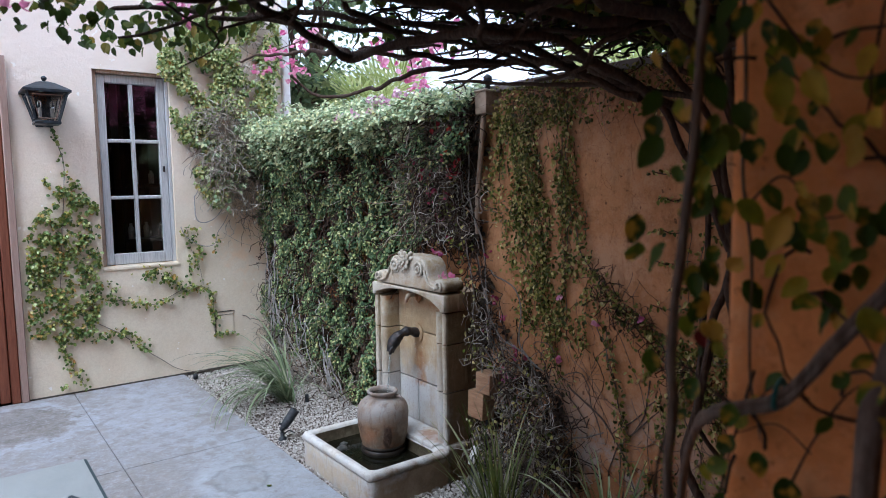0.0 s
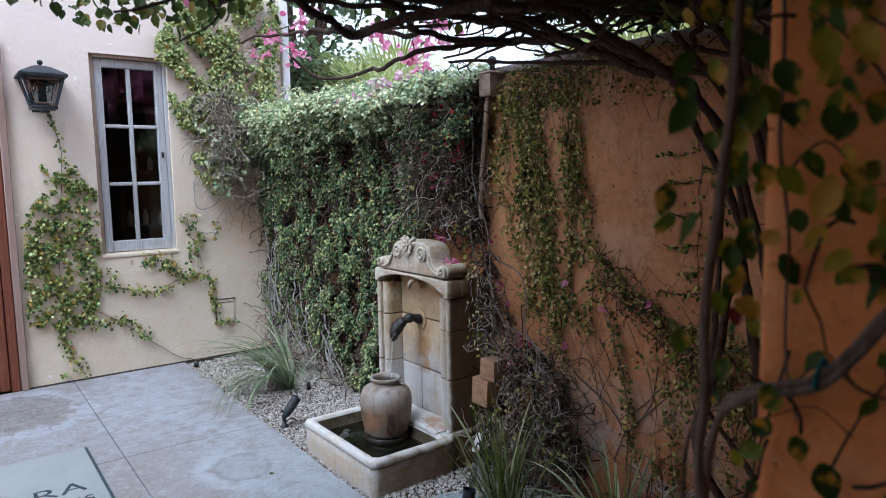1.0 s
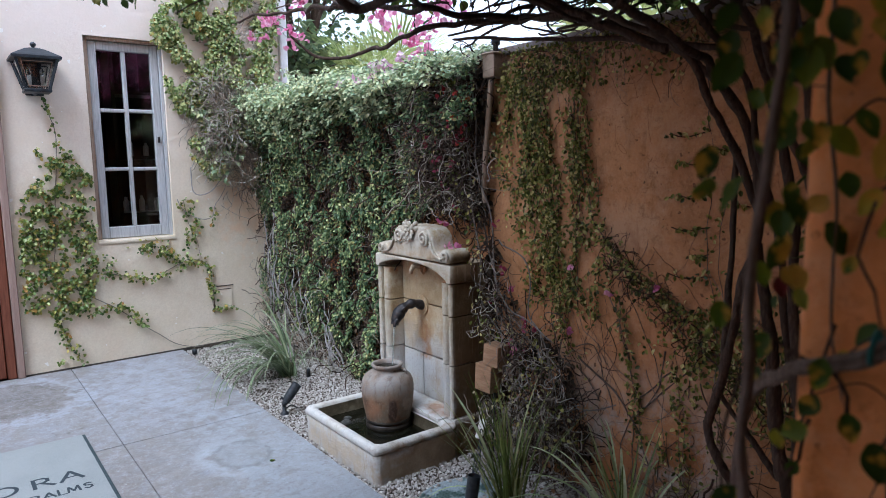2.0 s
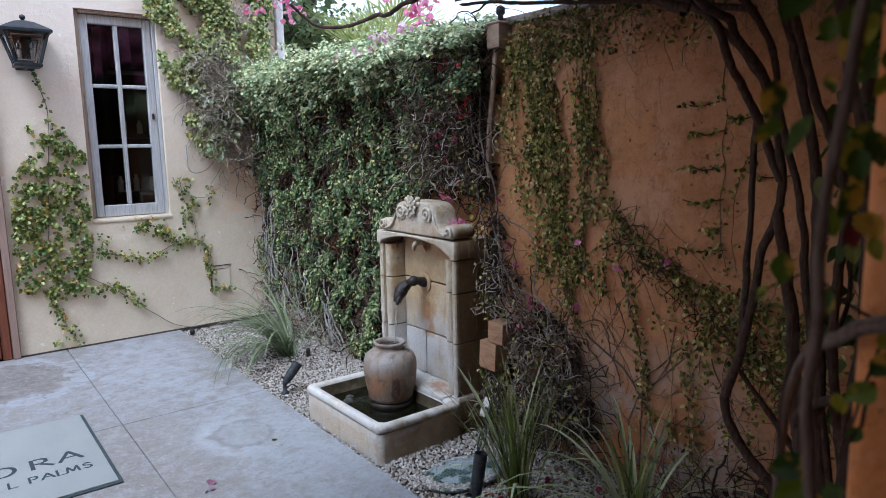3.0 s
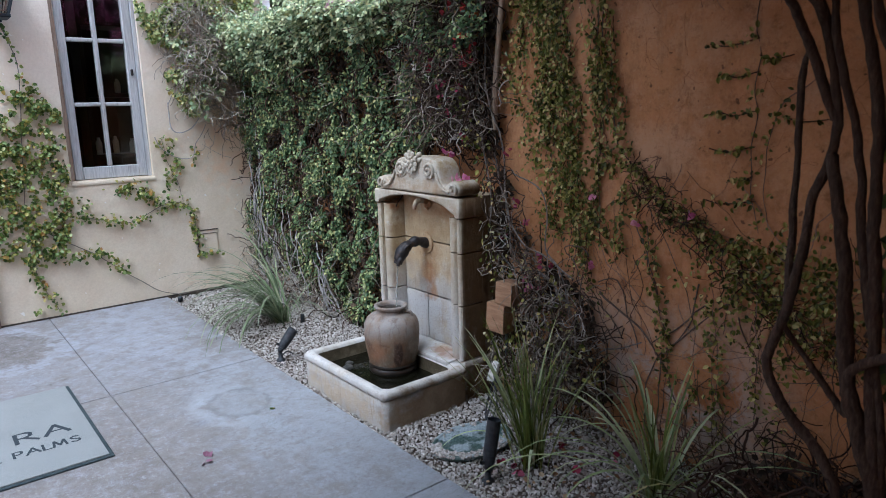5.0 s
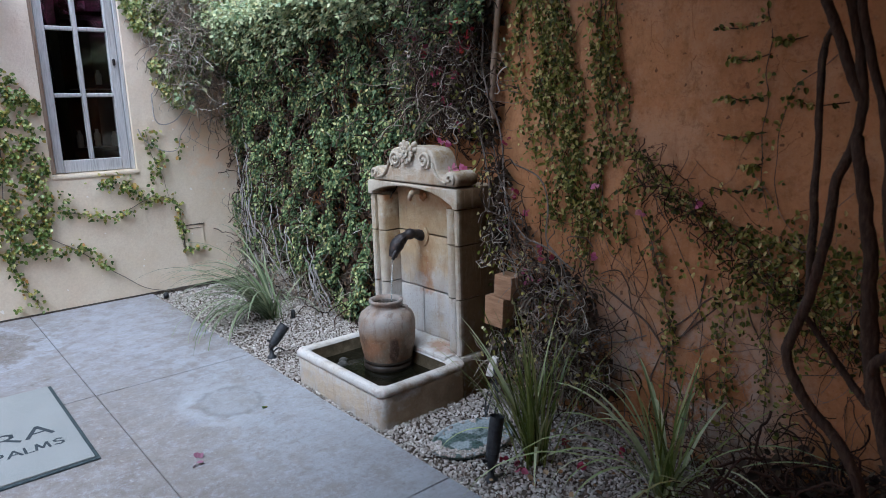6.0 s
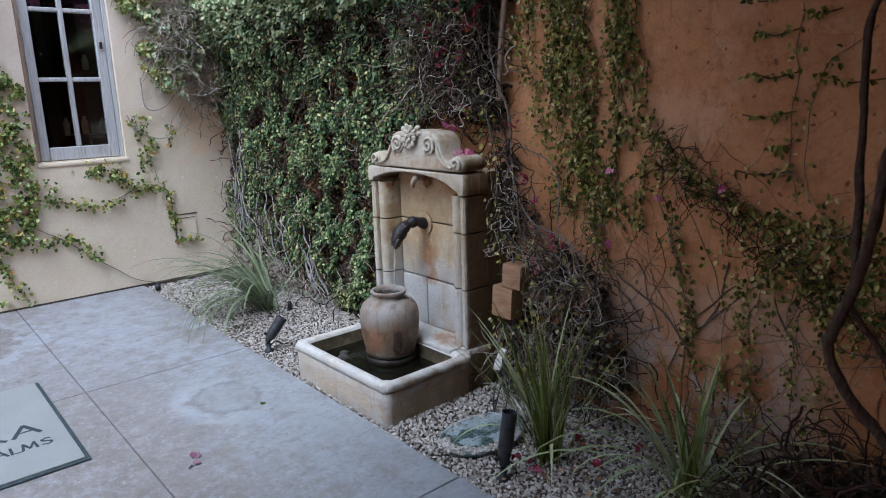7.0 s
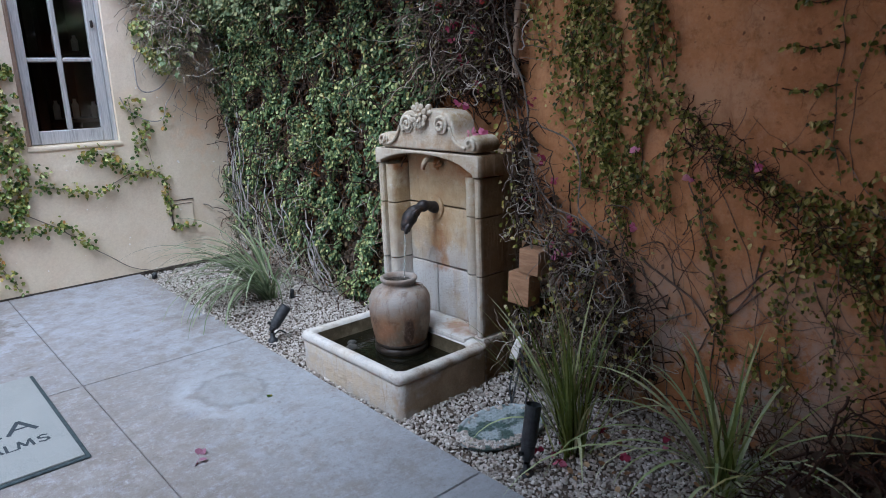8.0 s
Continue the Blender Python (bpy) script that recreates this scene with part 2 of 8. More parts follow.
worn = k.maths("MULTIPLY", k.grey(px, 2.318, 2.350, 1, 0), k.grey(k.noise(10, 7, 0.75), 0.34, 0.56, 0.1, 0.85))
worn = k.maths("MULTIPLY", worn, k.grey(pz, 0.17, 0.22))
c = k.mix(worn, c, k.mix(k.noise(30, 5, 0.7), (0.40, 0.355, 0.275), (0.60, 0.56, 0.48)))
# south-facing side: brown grime and the vines' shade in one dark colour
shaded_flank = k.maths("MULTIPLY", k.grey(py, 3.086, 3.100, 1, 0), k.grey(px, 2.328, 2.350))
c = k.mix(k.maths("MULTIPLY", shaded_flank, k.grey(k.noise(9, 6, 0.75), 0.30, 0.62, 1.0, 0.75)), c, k.mix(k.noise(24, 6, 0.75), (0.062, 0.036, 0.016), (0.180, 0.108, 0.050)))
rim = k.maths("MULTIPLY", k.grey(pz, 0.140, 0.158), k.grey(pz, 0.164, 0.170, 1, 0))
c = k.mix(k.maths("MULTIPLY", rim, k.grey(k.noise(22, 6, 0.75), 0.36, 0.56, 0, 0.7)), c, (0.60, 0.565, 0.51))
beige = k.maths("MULTIPLY", k.grey(px, 2.20, 2.30, 1, 0), k.grey(pz, 0.125, 0.145, 1, 0))
c = k.mix(k.maths("MULTIPLY", beige, k.grey(k.noise(7, 7, 0.75), 0.34, 0.60, 0.75, 0.1)), c, k.mix(k.noise(28, 6, 0.75), (0.33, 0.26, 0.17), (0.50, 0.43, 0.32)))
c = k.mix(k.grey(k.noise(75, 4, 0.6), 0.66, 0.72, 0, 0.5), c, (0.17, 0.12, 0.075))
foot = k.grey(k.blob((1.90, 3.40, 0.05), (0.05, 0.34, 0.05), 0.6), 0.4, 1.2, 0.5, 0)
c = k.mix(foot, c, (0.50, 0.40, 0.27))
streak = k.grey(k.noise(9, 5, 0.7, k.stretch(4, 4, 0.5)), 0.55, 0.70, 0, 0.5)
c = k.mix(streak, c, (0.26, 0.18, 0.11))
k.colour(c)
bb = k.bump(k.noise(120, 4, 0.7), 0.6, 0.005)
bb = k.bump(k.noise(45, 4, 0.7), 0.45, 0.008, bb)
k.bump(k.noise(16, 4), 0.45, 0.012, bb)
M["stone"] = k.m

k = Mat("wet_stone", 0.35, 0, 0.4)
k.colour(k.ramp(k.noise(16, 5, 0.7), [(0.3, (0.035, 0.030, 0.018)), (0.5, (0.085, 0.068, 0.042)), (0.75, (0.19, 0.16, 0.11))]))
k.bump(k.noise(60, 4), 0.4, 0.004)
M["wet_stone"] = k.m

k = Mat("glazed_clay", 0.42, 0, 0.4)
z = k.xyz()[2]
c = k.ramp(k.noise(9, 5, 0.6), [(0.34, (0.100, 0.054, 0.028)), (0.47, (0.195, 0.116, 0.062)), (0.56, (0.170, 0.132, 0.090)), (0.66, (0.275, 0.225, 0.165))])
c = k.mix(k.maths("MULTIPLY", k.grey(z, 0.235, 0.30, 0, 0.9), k.grey(k.noise(10, 4), 0.35, 0.55, 0.3, 1)), c, (0.275, 0.255, 0.235))
drip = k.grey(k.blob((2.135, 3.298, 0.18), (0.030, 0.03, 0.085), 0.15), 0.7, 0.9, 0.9, 0)
c = k.mix(drip, c, (0.05, 0.028, 0.02))
c = k.mix(k.grey(k.noise(60, 4), 0.5, 0.75, 0, 0.5), c, (0.29, 0.20, 0.14))
run = k.grey(k.noise(16, 5, 0.7, k.stretch(2, 2, 0.35)), 0.52, 0.66, 0, 0.6)
c = k.mix(run, c, (0.105, 0.06, 0.038))
c = k.mix(k.grey(k.blob((2.07, 3.36, 0.20), (0.06, 0.05, 0.05), 0.5), 0.3, 1.2, 0.5, 0), c, (0.30, 0.14, 0.07))
c = k.mix(k.grey(k.noise(180, 3), 0.58, 0.72, 0, 0.5), c, (0.33, 0.27, 0.22))
k.colour(c)
k.rough(k.grey(k.noise(15), 0.3, 0.7, 0.5, 0.8))
k.bump(k.noise(50, 4, 0.7, k.stretch(1, 1, 3)), 0.4, 0.006)
M["clay"] = k.m
k = Mat("dark_band", 0.4)
k.colour(k.ramp(k.noise(30), [(0.3, (0.010, 0.008, 0.006)), (0.7, (0.04, 0.03, 0.022))]))
M["band"] = k.m

k = Mat("aged_bronze", 0.55, 0.7, 0.4)
k.colour(k.ramp(k.noise(35, 4), [(0.3, (0.018, 0.017, 0.018)), (0.55, (0.05, 0.045, 0.045)), (0.8, (0.12, 0.075, 0.05))]))
k.bump(k.noise(60), 0.4, 0.004)
M["bronze"] = k.m
k = Mat("black_metal", 0.5, 0.2, 0.4)
k.colour(k.ramp(k.noise(50, 3), [(0.3, (0.016, 0.018, 0.022)), (0.7, (0.045, 0.05, 0.055))]))
M["black"] = k.m
k = Mat("lantern_metal", 0.45, 0.3, 0.5)
k.colour(k.ramp(k.noise(30, 3), [(0.3, (0.014, 0.019, 0.025)), (0.7, (0.035, 0.045, 0.058))]))
M["lantern"] = k.m


def wood(name, dark, mid, light, rough=0.7, along=(18, 18, 1.2), relief=0.35):
    k = Mat(name, rough, 0, 0.3)
    g = k.noise(6, 6, 0.7, k.stretch(*along))
    c = k.ramp(g, [(0.3, dark), (0.5, mid), (0.72, light)])
    c = k.mix(k.grey(k.noise(4, 4), 0.4, 0.75, 0, 0.5), c, mid)
    k.colour(c)
    k.bump(g, relief, 0.004 if relief < 0.5 else 0.008)
    return k


M["door_wood"] = wood("red_brown_wood", (0.10, 0.032, 0.018), (0.17, 0.058, 0.032), (0.24, 0.09, 0.05), 0.6).m
M["casing"] = wood("weathered_casing", (0.26, 0.17, 0.14), (0.33, 0.23, 0.19), (0.38, 0.28, 0.24)).m
M["grey_wood"] = wood("grey_weathered_wood", (0.26, 0.265, 0.28), (0.46, 0.47, 0.485), (0.60, 0.605, 0.615)).m
M["bare_wood"] = wood("bare_weathered_wood", (0.20, 0.125, 0.08), (0.36, 0.265, 0.20), (0.50, 0.43, 0.37)).m
M["box_wood"] = wood("orange_box_wood", (0.19, 0.10, 0.055), (0.31, 0.18, 0.10), (0.42, 0.27, 0.165), 0.7, (10, 1.5, 10)).m
M["bark"] = wood("bougainvillea_bark", (0.020, 0.012, 0.008), (0.060, 0.036, 0.024), (0.125, 0.080, 0.054), 0.9, (20, 20, 5), 0.9).m
M["bark_light"] = wood("grey_vine_bark", (0.09, 0.07, 0.055), (0.20, 0.17, 0.145), (0.32, 0.285, 0.255), 0.9, (20, 20, 6), 0.9).m

M["brown_bark"] = wood("brown_shoot_bark", (0.055, 0.036, 0.026), (0.135, 0.096, 0.072), (0.22, 0.170, 0.135), 0.9, (20, 20, 5), 0.6).m
M["pale_stem"] = wood("pale_vine_bark", (0.17, 0.15, 0.14), (0.33, 0.31, 0.295), (0.46, 0.44, 0.43), 0.9, (20, 20, 6)).m

k = Mat("dry_twig", 0.9, 0, 0.15)
k.colour(k.ramp(k.island(), [(0.0, (0.036, 0.024, 0.017)), (0.5, (0.090, 0.064, 0.046)), (0.82, (0.20, 0.16, 0.125)), (1.0, (0.44, 0.39, 0.32))]))
M["twig"] = k.m
k = Mat("pale_twig", 0.9, 0, 0.15)
k.colour(k.ramp(k.island(), [(0.0, (0.11, 0.085, 0.062)), (0.4, (0.26, 0.22, 0.175)), (0.8, (0.43, 0.385, 0.325)), (1.0, (0.56, 0.52, 0.46))]))
M["pale_twig"] = k.m
k = Mat("fine_twig", 0.9, 0, 0.15)
k.colour(k.ramp(k.island(), [(0.0, (0.05, 0.03, 0.02)), (0.5, (0.13, 0.08, 0.055)), (1.0, (0.30, 0.22, 0.17))]))
M["fine_twig"] = k.m
k = Mat("dried_trace", 0.95, 0, 0.1)
k.colour(k.ramp(k.island(), [(0.0, (0.27, 0.125, 0.055)), (1.0, (0.38, 0.19, 0.09))]))
M["trace"] = k.m
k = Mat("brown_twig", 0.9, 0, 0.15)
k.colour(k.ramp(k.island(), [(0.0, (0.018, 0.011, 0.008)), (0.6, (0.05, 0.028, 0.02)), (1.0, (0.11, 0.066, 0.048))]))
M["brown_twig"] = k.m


def leaf(name, stops, gloss=0.45, lets=0.25, by="island", sere=None):
    k = Mat(name, gloss, 0, 0.28)
    c = k.ramp(k.island() if by == "island" else k.each(), stops)
    c = k.mix(k.grey(k.noise(60, 3), 0.4, 0.75, 0, 0.35), c, tuple(v * 0.55 for v in stops[0][1]))
    if sere:
        c = k.mix(k.grey(k.noise(34, 2), 0.55, 0.64, 0, 0.85), c, sere)
    k.colour(c)
    t = k.t.nodes.new("ShaderNodeBsdfTranslucent")
    k.link(c, t.inputs[0])
    m = k.t.nodes.new("ShaderNodeMixShader")
    m.inputs[0].default_value = lets
    k.link(k.p.outputs[0], m.inputs[1])
    k.link(t.outputs[0], m.inputs[2])
    k.link(m.outputs[0], k.t.nodes["Material Output"].inputs[0])
    return k.m


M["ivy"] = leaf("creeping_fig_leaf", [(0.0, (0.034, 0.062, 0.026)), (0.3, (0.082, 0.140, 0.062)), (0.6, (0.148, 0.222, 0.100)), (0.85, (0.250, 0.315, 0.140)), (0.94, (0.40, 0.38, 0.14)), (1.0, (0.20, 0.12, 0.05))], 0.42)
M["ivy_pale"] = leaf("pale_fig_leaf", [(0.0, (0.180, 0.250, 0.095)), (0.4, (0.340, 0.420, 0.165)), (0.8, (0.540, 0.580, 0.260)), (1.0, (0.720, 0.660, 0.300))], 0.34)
# leaf of the hedge top: bright skylight is put into its colour
M["ivy_lightened"] = leaf("lightened_grey_green_leaf", [(0.0, (0.160, 0.240, 0.130)), (0.35, (0.400, 0.490, 0.285)), (0.75, (0.660, 0.700, 0.440)), (1.0, (0.780, 0.740, 0.400))], 0.3)
M["fig_house"] = leaf("house_fig_leaf", [(0.0, (0.045, 0.085, 0.018)), (0.35, (0.120, 0.180, 0.040)), (0.68, (0.260, 0.305, 0.075)), (0.88, (0.470, 0.420, 0.110)), (1.0, (0.420, 0.220, 0.070))], 0.40)
M["fig_thin"] = leaf("thin_fig_leaf", [(0.0, (0.045, 0.055, 0.008)), (0.45, (0.150, 0.160, 0.024)), (0.78, (0.38, 0.350, 0.085)), (1.0, (0.72, 0.60, 0.25))], 0.30)
M["boug"] = leaf("bougainvillea_leaf", [(0.0, (0.030, 0.050, 0.010)), (0.5, (0.062, 0.092, 0.016)), (0.85, (0.130, 0.150, 0.024)), (1.0, (0.28, 0.19, 0.04))], 0.65, 0.4)
M["boug_near"] = leaf("near_bougainvillea_leaf", [(0.0, (0.026, 0.056, 0.006)), (0.5, (0.070, 0.125, 0.008)), (0.8, (0.170, 0.225, 0.012)), (0.92, (0.34, 0.32, 0.02)), (1.0, (0.62, 0.42, 0.04))], 0.5, 0.4, "each", (0.55, 0.32, 0.03))
M["cream_leaf"] = leaf("cream_fig_leaf", [(0.0, (0.32, 0.32, 0.12)), (0.5, (0.52, 0.46, 0.22)), (1.0, (0.66, 0.58, 0.36))], 0.5, 0.3)
M["yellow_leaf"] = leaf("yellowed_leaf", [(0.0, (0.50, 0.30, 0.035)), (1.0, (0.62, 0.42, 0.06))], 0.4, 0.4, "each")
M["red_leaf"] = leaf("dark_red_leaf", [(0.0, (0.13, 0.014, 0.012)), (1.0, (0.22, 0.03, 0.025))], 0.5, 0.3, "each")
M["bract"] = leaf("magenta_bract", [(0.0, (0.58, 0.12, 0.28)), (0.5, (0.78, 0.30, 0.48)), (1.0, (0.88, 0.56, 0.68))], 0.6, 0.45)
M["bract_red"] = leaf("dark_red_bract", [(0.0, (0.20, 0.012, 0.018)), (0.7, (0.40, 0.035, 0.045)), (1.0, (0.62, 0.16, 0.04))], 0.6, 0.3)
M["bract_dry"] = leaf("dull_mauve_bract", [(0.0, (0.15, 0.05, 0.085)), (1.0, (0.30, 0.16, 0.22))], 0.7, 0.2)
M["bract_pale"] = leaf("pale_pink_bract", [(0.0, (0.55, 0.26, 0.40)), (0.5, (0.70, 0.46, 0.58)), (1.0, (0.82, 0.68, 0.74))], 0.6, 0.4)
M["bract_dark"] = leaf("faded_bract", [(0.0, (0.18, 0.018, 0.035)), (0.6, (0.38, 0.055, 0.115)), (1.0, (0.52, 0.22, 0.30))], 0.7, 0.3)
M["grass"] = leaf("strap_leaf", [(0.0, (0.060, 0.085, 0.014)), (0.4, (0.135, 0.175, 0.036)), (0.75, (0.27, 0.31, 0.095)), (0.93, (0.45, 0.46, 0.22)), (1.0, (0.38, 0.33, 0.12))], 0.3, 0.3, "each")
M["grass_grey"] = leaf("grey_strap_leaf", [(0.0, (0.085, 0.115, 0.055)), (0.4, (0.15, 0.195, 0.10)), (0.8, (0.26, 0.31, 0.18)), (1.0, (0.38, 0.40, 0.25))], 0.3, 0.3, "each")
# paler strap leaf: the sky's sheen on arching blades put into the colour
M["grass_sheen"] = leaf("sheen_strap_leaf", [(0.0, (0.26, 0.34, 0.14)), (0.6, (0.45, 0.53, 0.27)), (1.0, (0.58, 0.62, 0.38))], 0.35, 0.3, "each")
M["far"] = leaf("garden_leaf", [(0.0, (0.08, 0.12, 0.06)), (0.6, (0.17, 0.23, 0.11)), (1.0, (0.36, 0.40, 0.20))], 0.4, 0.4)
M["palm"] = leaf("palm_leaf", [(0.0, (0.30, 0.36, 0.11)), (0.6, (0.50, 0.54, 0.20)), (1.0, (0.66, 0.66, 0.34))], 0.4, 0.5)
# near-black: dead leaves, and the shade between leaves on the wall
M["dead_shade_leaf"] = leaf("dead_shade_fig_leaf", [(0.0, (0.018, 0.012, 0.008)), (0.6, (0.045, 0.03, 0.018)), (1.0, (0.12, 0.085, 0.05))], 0.8, 0.05)
M["litter"] = leaf("dry_leaf_litter", [(0.0, (0.12, 0.06, 0.03)), (0.5, (0.30, 0.17, 0.08)), (1.0, (0.42, 0.32, 0.2))], 0.8, 0.1)

k = Mat("window_glass", 0.02, 0, 0.5)
k.p.inputs["Transmission Weight"].default_value = 1.0
k.p.inputs["IOR"].default_value = 1.5
k.colour((0.93, 0.95, 0.95))
M["glass"] = k.m
k = Mat("water", 0.03, 0, 0.5)
k.p.inputs["Transmission Weight"].default_value = 0.85
k.p.inputs["IOR"].default_value = 1.33
k.colour((0.035, 0.034, 0.02))
k.bump(k.noise(22, 3), 0.3, 0.01)
M["water"] = k.m
k = Mat("falling_water", 0.08, 0, 0.5)
k.p.inputs["Transmission Weight"].default_value = 0.8
k.p.inputs["IOR"].default_value = 1.33
k.colour((0.85, 0.9, 0.9))
M["stream"] = k.m

k = Mat("mat_pile", 0.95, 0, 0.1)
k.colour(k.mix(k.grey(k.noise(420, 2), 0.35, 0.65), k.ramp(k.noise(5, 5), [(0.3, (0.165, 0.176, 0.172)), (0.7, (0.235, 0.243, 0.238))]), (0.325, 0.330, 0.322)))
k.bump(k.noise(420, 2), 0.6, 0.004)
M["mat"] = k.m
k = Mat("mat_rubber", 0.85)
k.colour(k.ramp(k.noise(60), [(0.3, (0.02, 0.032, 0.036)), (0.7, (0.05, 0.066, 0.07))]))
M["rubber"] = k.m
k = Mat("mat_print", 0.95)
k.colour(k.ramp(k.noise(300), [(0.3, (0.02, 0.028, 0.036)), (0.7, (0.05, 0.06, 0.068))]))
M["print"] = k.m
k = Mat("green_plastic", 0.35, 0, 0.5)
# pale patches: glossy reflections put into the plastic's colour
k.colour(k.mix(k.grey(k.noise(9, 5, 0.6), 0.47, 0.54), k.ramp(k.noise(40), [(0.3, (0.045, 0.080, 0.072)), (0.7, (0.085, 0.125, 0.115))]), (0.30, 0.345, 0.36)))
M["lid"] = k.m
k = Mat("grey_box_paint", 0.6)
k.colour(k.ramp(k.noise(30, 4), [(0.3, (0.25, 0.175, 0.12)), (0.7, (0.38, 0.285, 0.205))]))
M["jbox"] = k.m
k = Mat("coping", 0.85)
k.colour(k.ramp(k.noise(14, 5), [(0.3, (0.20, 0.17, 0.155)), (0.7, (0.36, 0.32, 0.30))]))
k.bump(k.noise(50), 0.4, 0.006)
M["coping"] = k.m
k = Mat("white_paint", 0.6)
k.colour(k.ramp(k.noise(20), [(0.3, (0.72, 0.70, 0.72)), (0.7, (0.82, 0.80, 0.82))]))
M["white"] = k.m
k = Mat("paper_tag", 0.8)
k.colour(k.ramp(k.noise(70), [(0.3, (0.55, 0.53, 0.48)), (0.7, (0.75, 0.73, 0.68))]))
M["tag"] = k.m
k = Mat("cable_sheath", 0.6)
k.colour(k.ramp(k.noise(40), [(0.3, (0.055, 0.04, 0.032)), (0.7, (0.12, 0.092, 0.078))]))
M["cable"] = k.m
k = Mat("green_tie", 0.6)
k.colour(k.ramp(k.noise(80), [(0.3, (0.01, 0.07, 0.06)), (0.7, (0.02, 0.12, 0.10))]))
M["tie"] = k.m
# wall colour of the room, with the indoor shade put in
k = Mat("room_shade", 0.9)
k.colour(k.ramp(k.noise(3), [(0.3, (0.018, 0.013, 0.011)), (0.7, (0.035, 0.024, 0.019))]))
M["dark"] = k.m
k = Mat("frosted_bulb", 0.4)
k.colour(k.ramp(k.noise(50), [(0.3, (0.45, 0.44, 0.40)), (0.7, (0.6, 0.58, 0.54))]))
M["bulb"] = k.m
k = Mat("grey_rock", 0.7)
k.colour(k.ramp(k.noise(40, 4), [(0.3, (0.025, 0.025, 0.022)), (0.7, (0.085, 0.08, 0.07))]))
M["rock"] = k.m


def mesh_of(name, verts, faces, material, smooth=False):
    me = bpy.data.meshes.new(name)
    me.from_pydata([tuple(v) for v in verts], [], faces)
    me.materials.append(material)
    if smooth:
        me.polygons.foreach_set("use_smooth", [True] * len(me.polygons))
    me.update()
    return me


def tri_mesh(name, V, F, material, smooth=False):
    """A mesh from arrays of corners (n,3) and of triangles or quads (m,k)."""
    V, F = np.asarray(V, float), np.asarray(F, int)
    me = bpy.data.meshes.new(name)
    me.vertices.add(len(V))
    me.vertices.foreach_set("co", V.ravel())
    kk = F.shape[1]
    me.loops.add(F.size)
    me.loops.foreach_set("vertex_index", F.ravel())
    me.polygons.add(len(F))
    me.polygons.foreach_set("loop_start", np.arange(0, F.size, kk))
    me.polygons.foreach_set("use_smooth", [smooth] * len(F))
    me.materials.append(material)
    me.update(calc_edges=True)
    me.validate()
    return me


def thing(name, label, category, at=(0, 0, 0), group="", kind=""):
    e = new(name)
    e.empty_display_size = 0.1
    e.location = at
    return tagged(e, label, category, group, kind)


def part(name, mesh, parent, label="", kind=""):
    """One mesh object under a thing or a part; the mesh is given in world metres."""
    ob = new(name, mesh)
    ob.parent = parent
    if parent.parent is None:
        ob.matrix_parent_inverse = Matrix.Translation(-parent.location)
    return tagged(ob, label, "", "", kind)


def bm_mesh(name, bm, material, smooth=False, angle=None):
    me = bpy.data.meshes.new(name)
    bmesh.ops.recalc_face_normals(bm, faces=bm.faces)
    bm.to_mesh(me)
    bm.free()
    me.materials.append(material)
    if smooth:
        me.polygons.foreach_set("use_smooth", [True] * len(me.polygons))
        if angle:
            me.set_sharp_from_angle(angle=radians(angle))
    return me


def box(name, lo, hi, material, bevel=0.0, seg=1, rough=0.0, cuts=0):
    bm = bmesh.new()
    bmesh.ops.create_cube(bm, size=1)
    for v in bm.verts:
        v.co = Vector([a + (b - a) * (c + 0.5) for a, b, c in zip(lo, hi, v.co)])
    if cuts:
        bmesh.ops.subdivide_edges(bm, edges=bm.edges[:], cuts=cuts, use_grid_fill=True)
    if bevel:
        es = [e for e in bm.edges if e.calc_face_angle(0) > 0.5]
        bmesh.ops.bevel(bm, geom=es, offset=bevel, segments=seg, profile=0.6, affect="EDGES")
    if rough:
        for v in bm.verts:
            v.co += Vector(noise.noise_vector(v.co * 22)) * rough
    return bm_mesh(name, bm, material, bool(bevel), 40)


def hull(name, outline, x0, x1, material, axis="x", bevel=0.0, seg=2):
    """A closed outline of (a, b) drawn out between x0 and x1 along an axis."""
    bm = bmesh.new()
    put = {"x": lambda a, b, d: (d, a, b), "y": lambda a, b, d: (a, d, b), "z": lambda a, b, d: (a, b, d)}[axis]
    f = bm.faces.new([bm.verts.new(put(a, b, x0)) for a, b in outline])
    r = bmesh.ops.extrude_face_region(bm, geom=[f])
    step = Vector(put(0, 0, x1)) - Vector(put(0, 0, x0))
    bmesh.ops.translate(bm, verts=[v for v in r["geom"] if isinstance(v, bmesh.types.BMVert)], vec=step)
    if bevel:
        bmesh.ops.recalc_face_normals(bm, faces=bm.faces)
        es = [e for e in bm.edges if e.calc_face_angle(0) > 0.8]
        bmesh.ops.bevel(bm, geom=es, offset=bevel, segments=seg, profile=0.6, affect="EDGES", clamp_overlap=True)
    return bm_mesh(name, bm, material, bool(bevel), 45)


def turned(name, profile, centre, material, n=32, close=True):
    """A body of revolution: profile of (radius, height) about the upright axis through centre."""
    V, F = [], []
    for r, h in profile:
        for j in range(n):
            a = 2 * math.pi * j / n
            V.append((centre[0] + r * math.cos(a), centre[1] + r * math.sin(a), centre[2] + h))
    for i in range(len(profile) - 1):
        for j in range(n):
            F.append((i * n + j, i * n + (j + 1) % n, (i + 1) * n + (j + 1) % n, (i + 1) * n + j))
    if close:
        F.append(tuple(range(n))[::-1])
    return mesh_of(name, V, F, material, True)


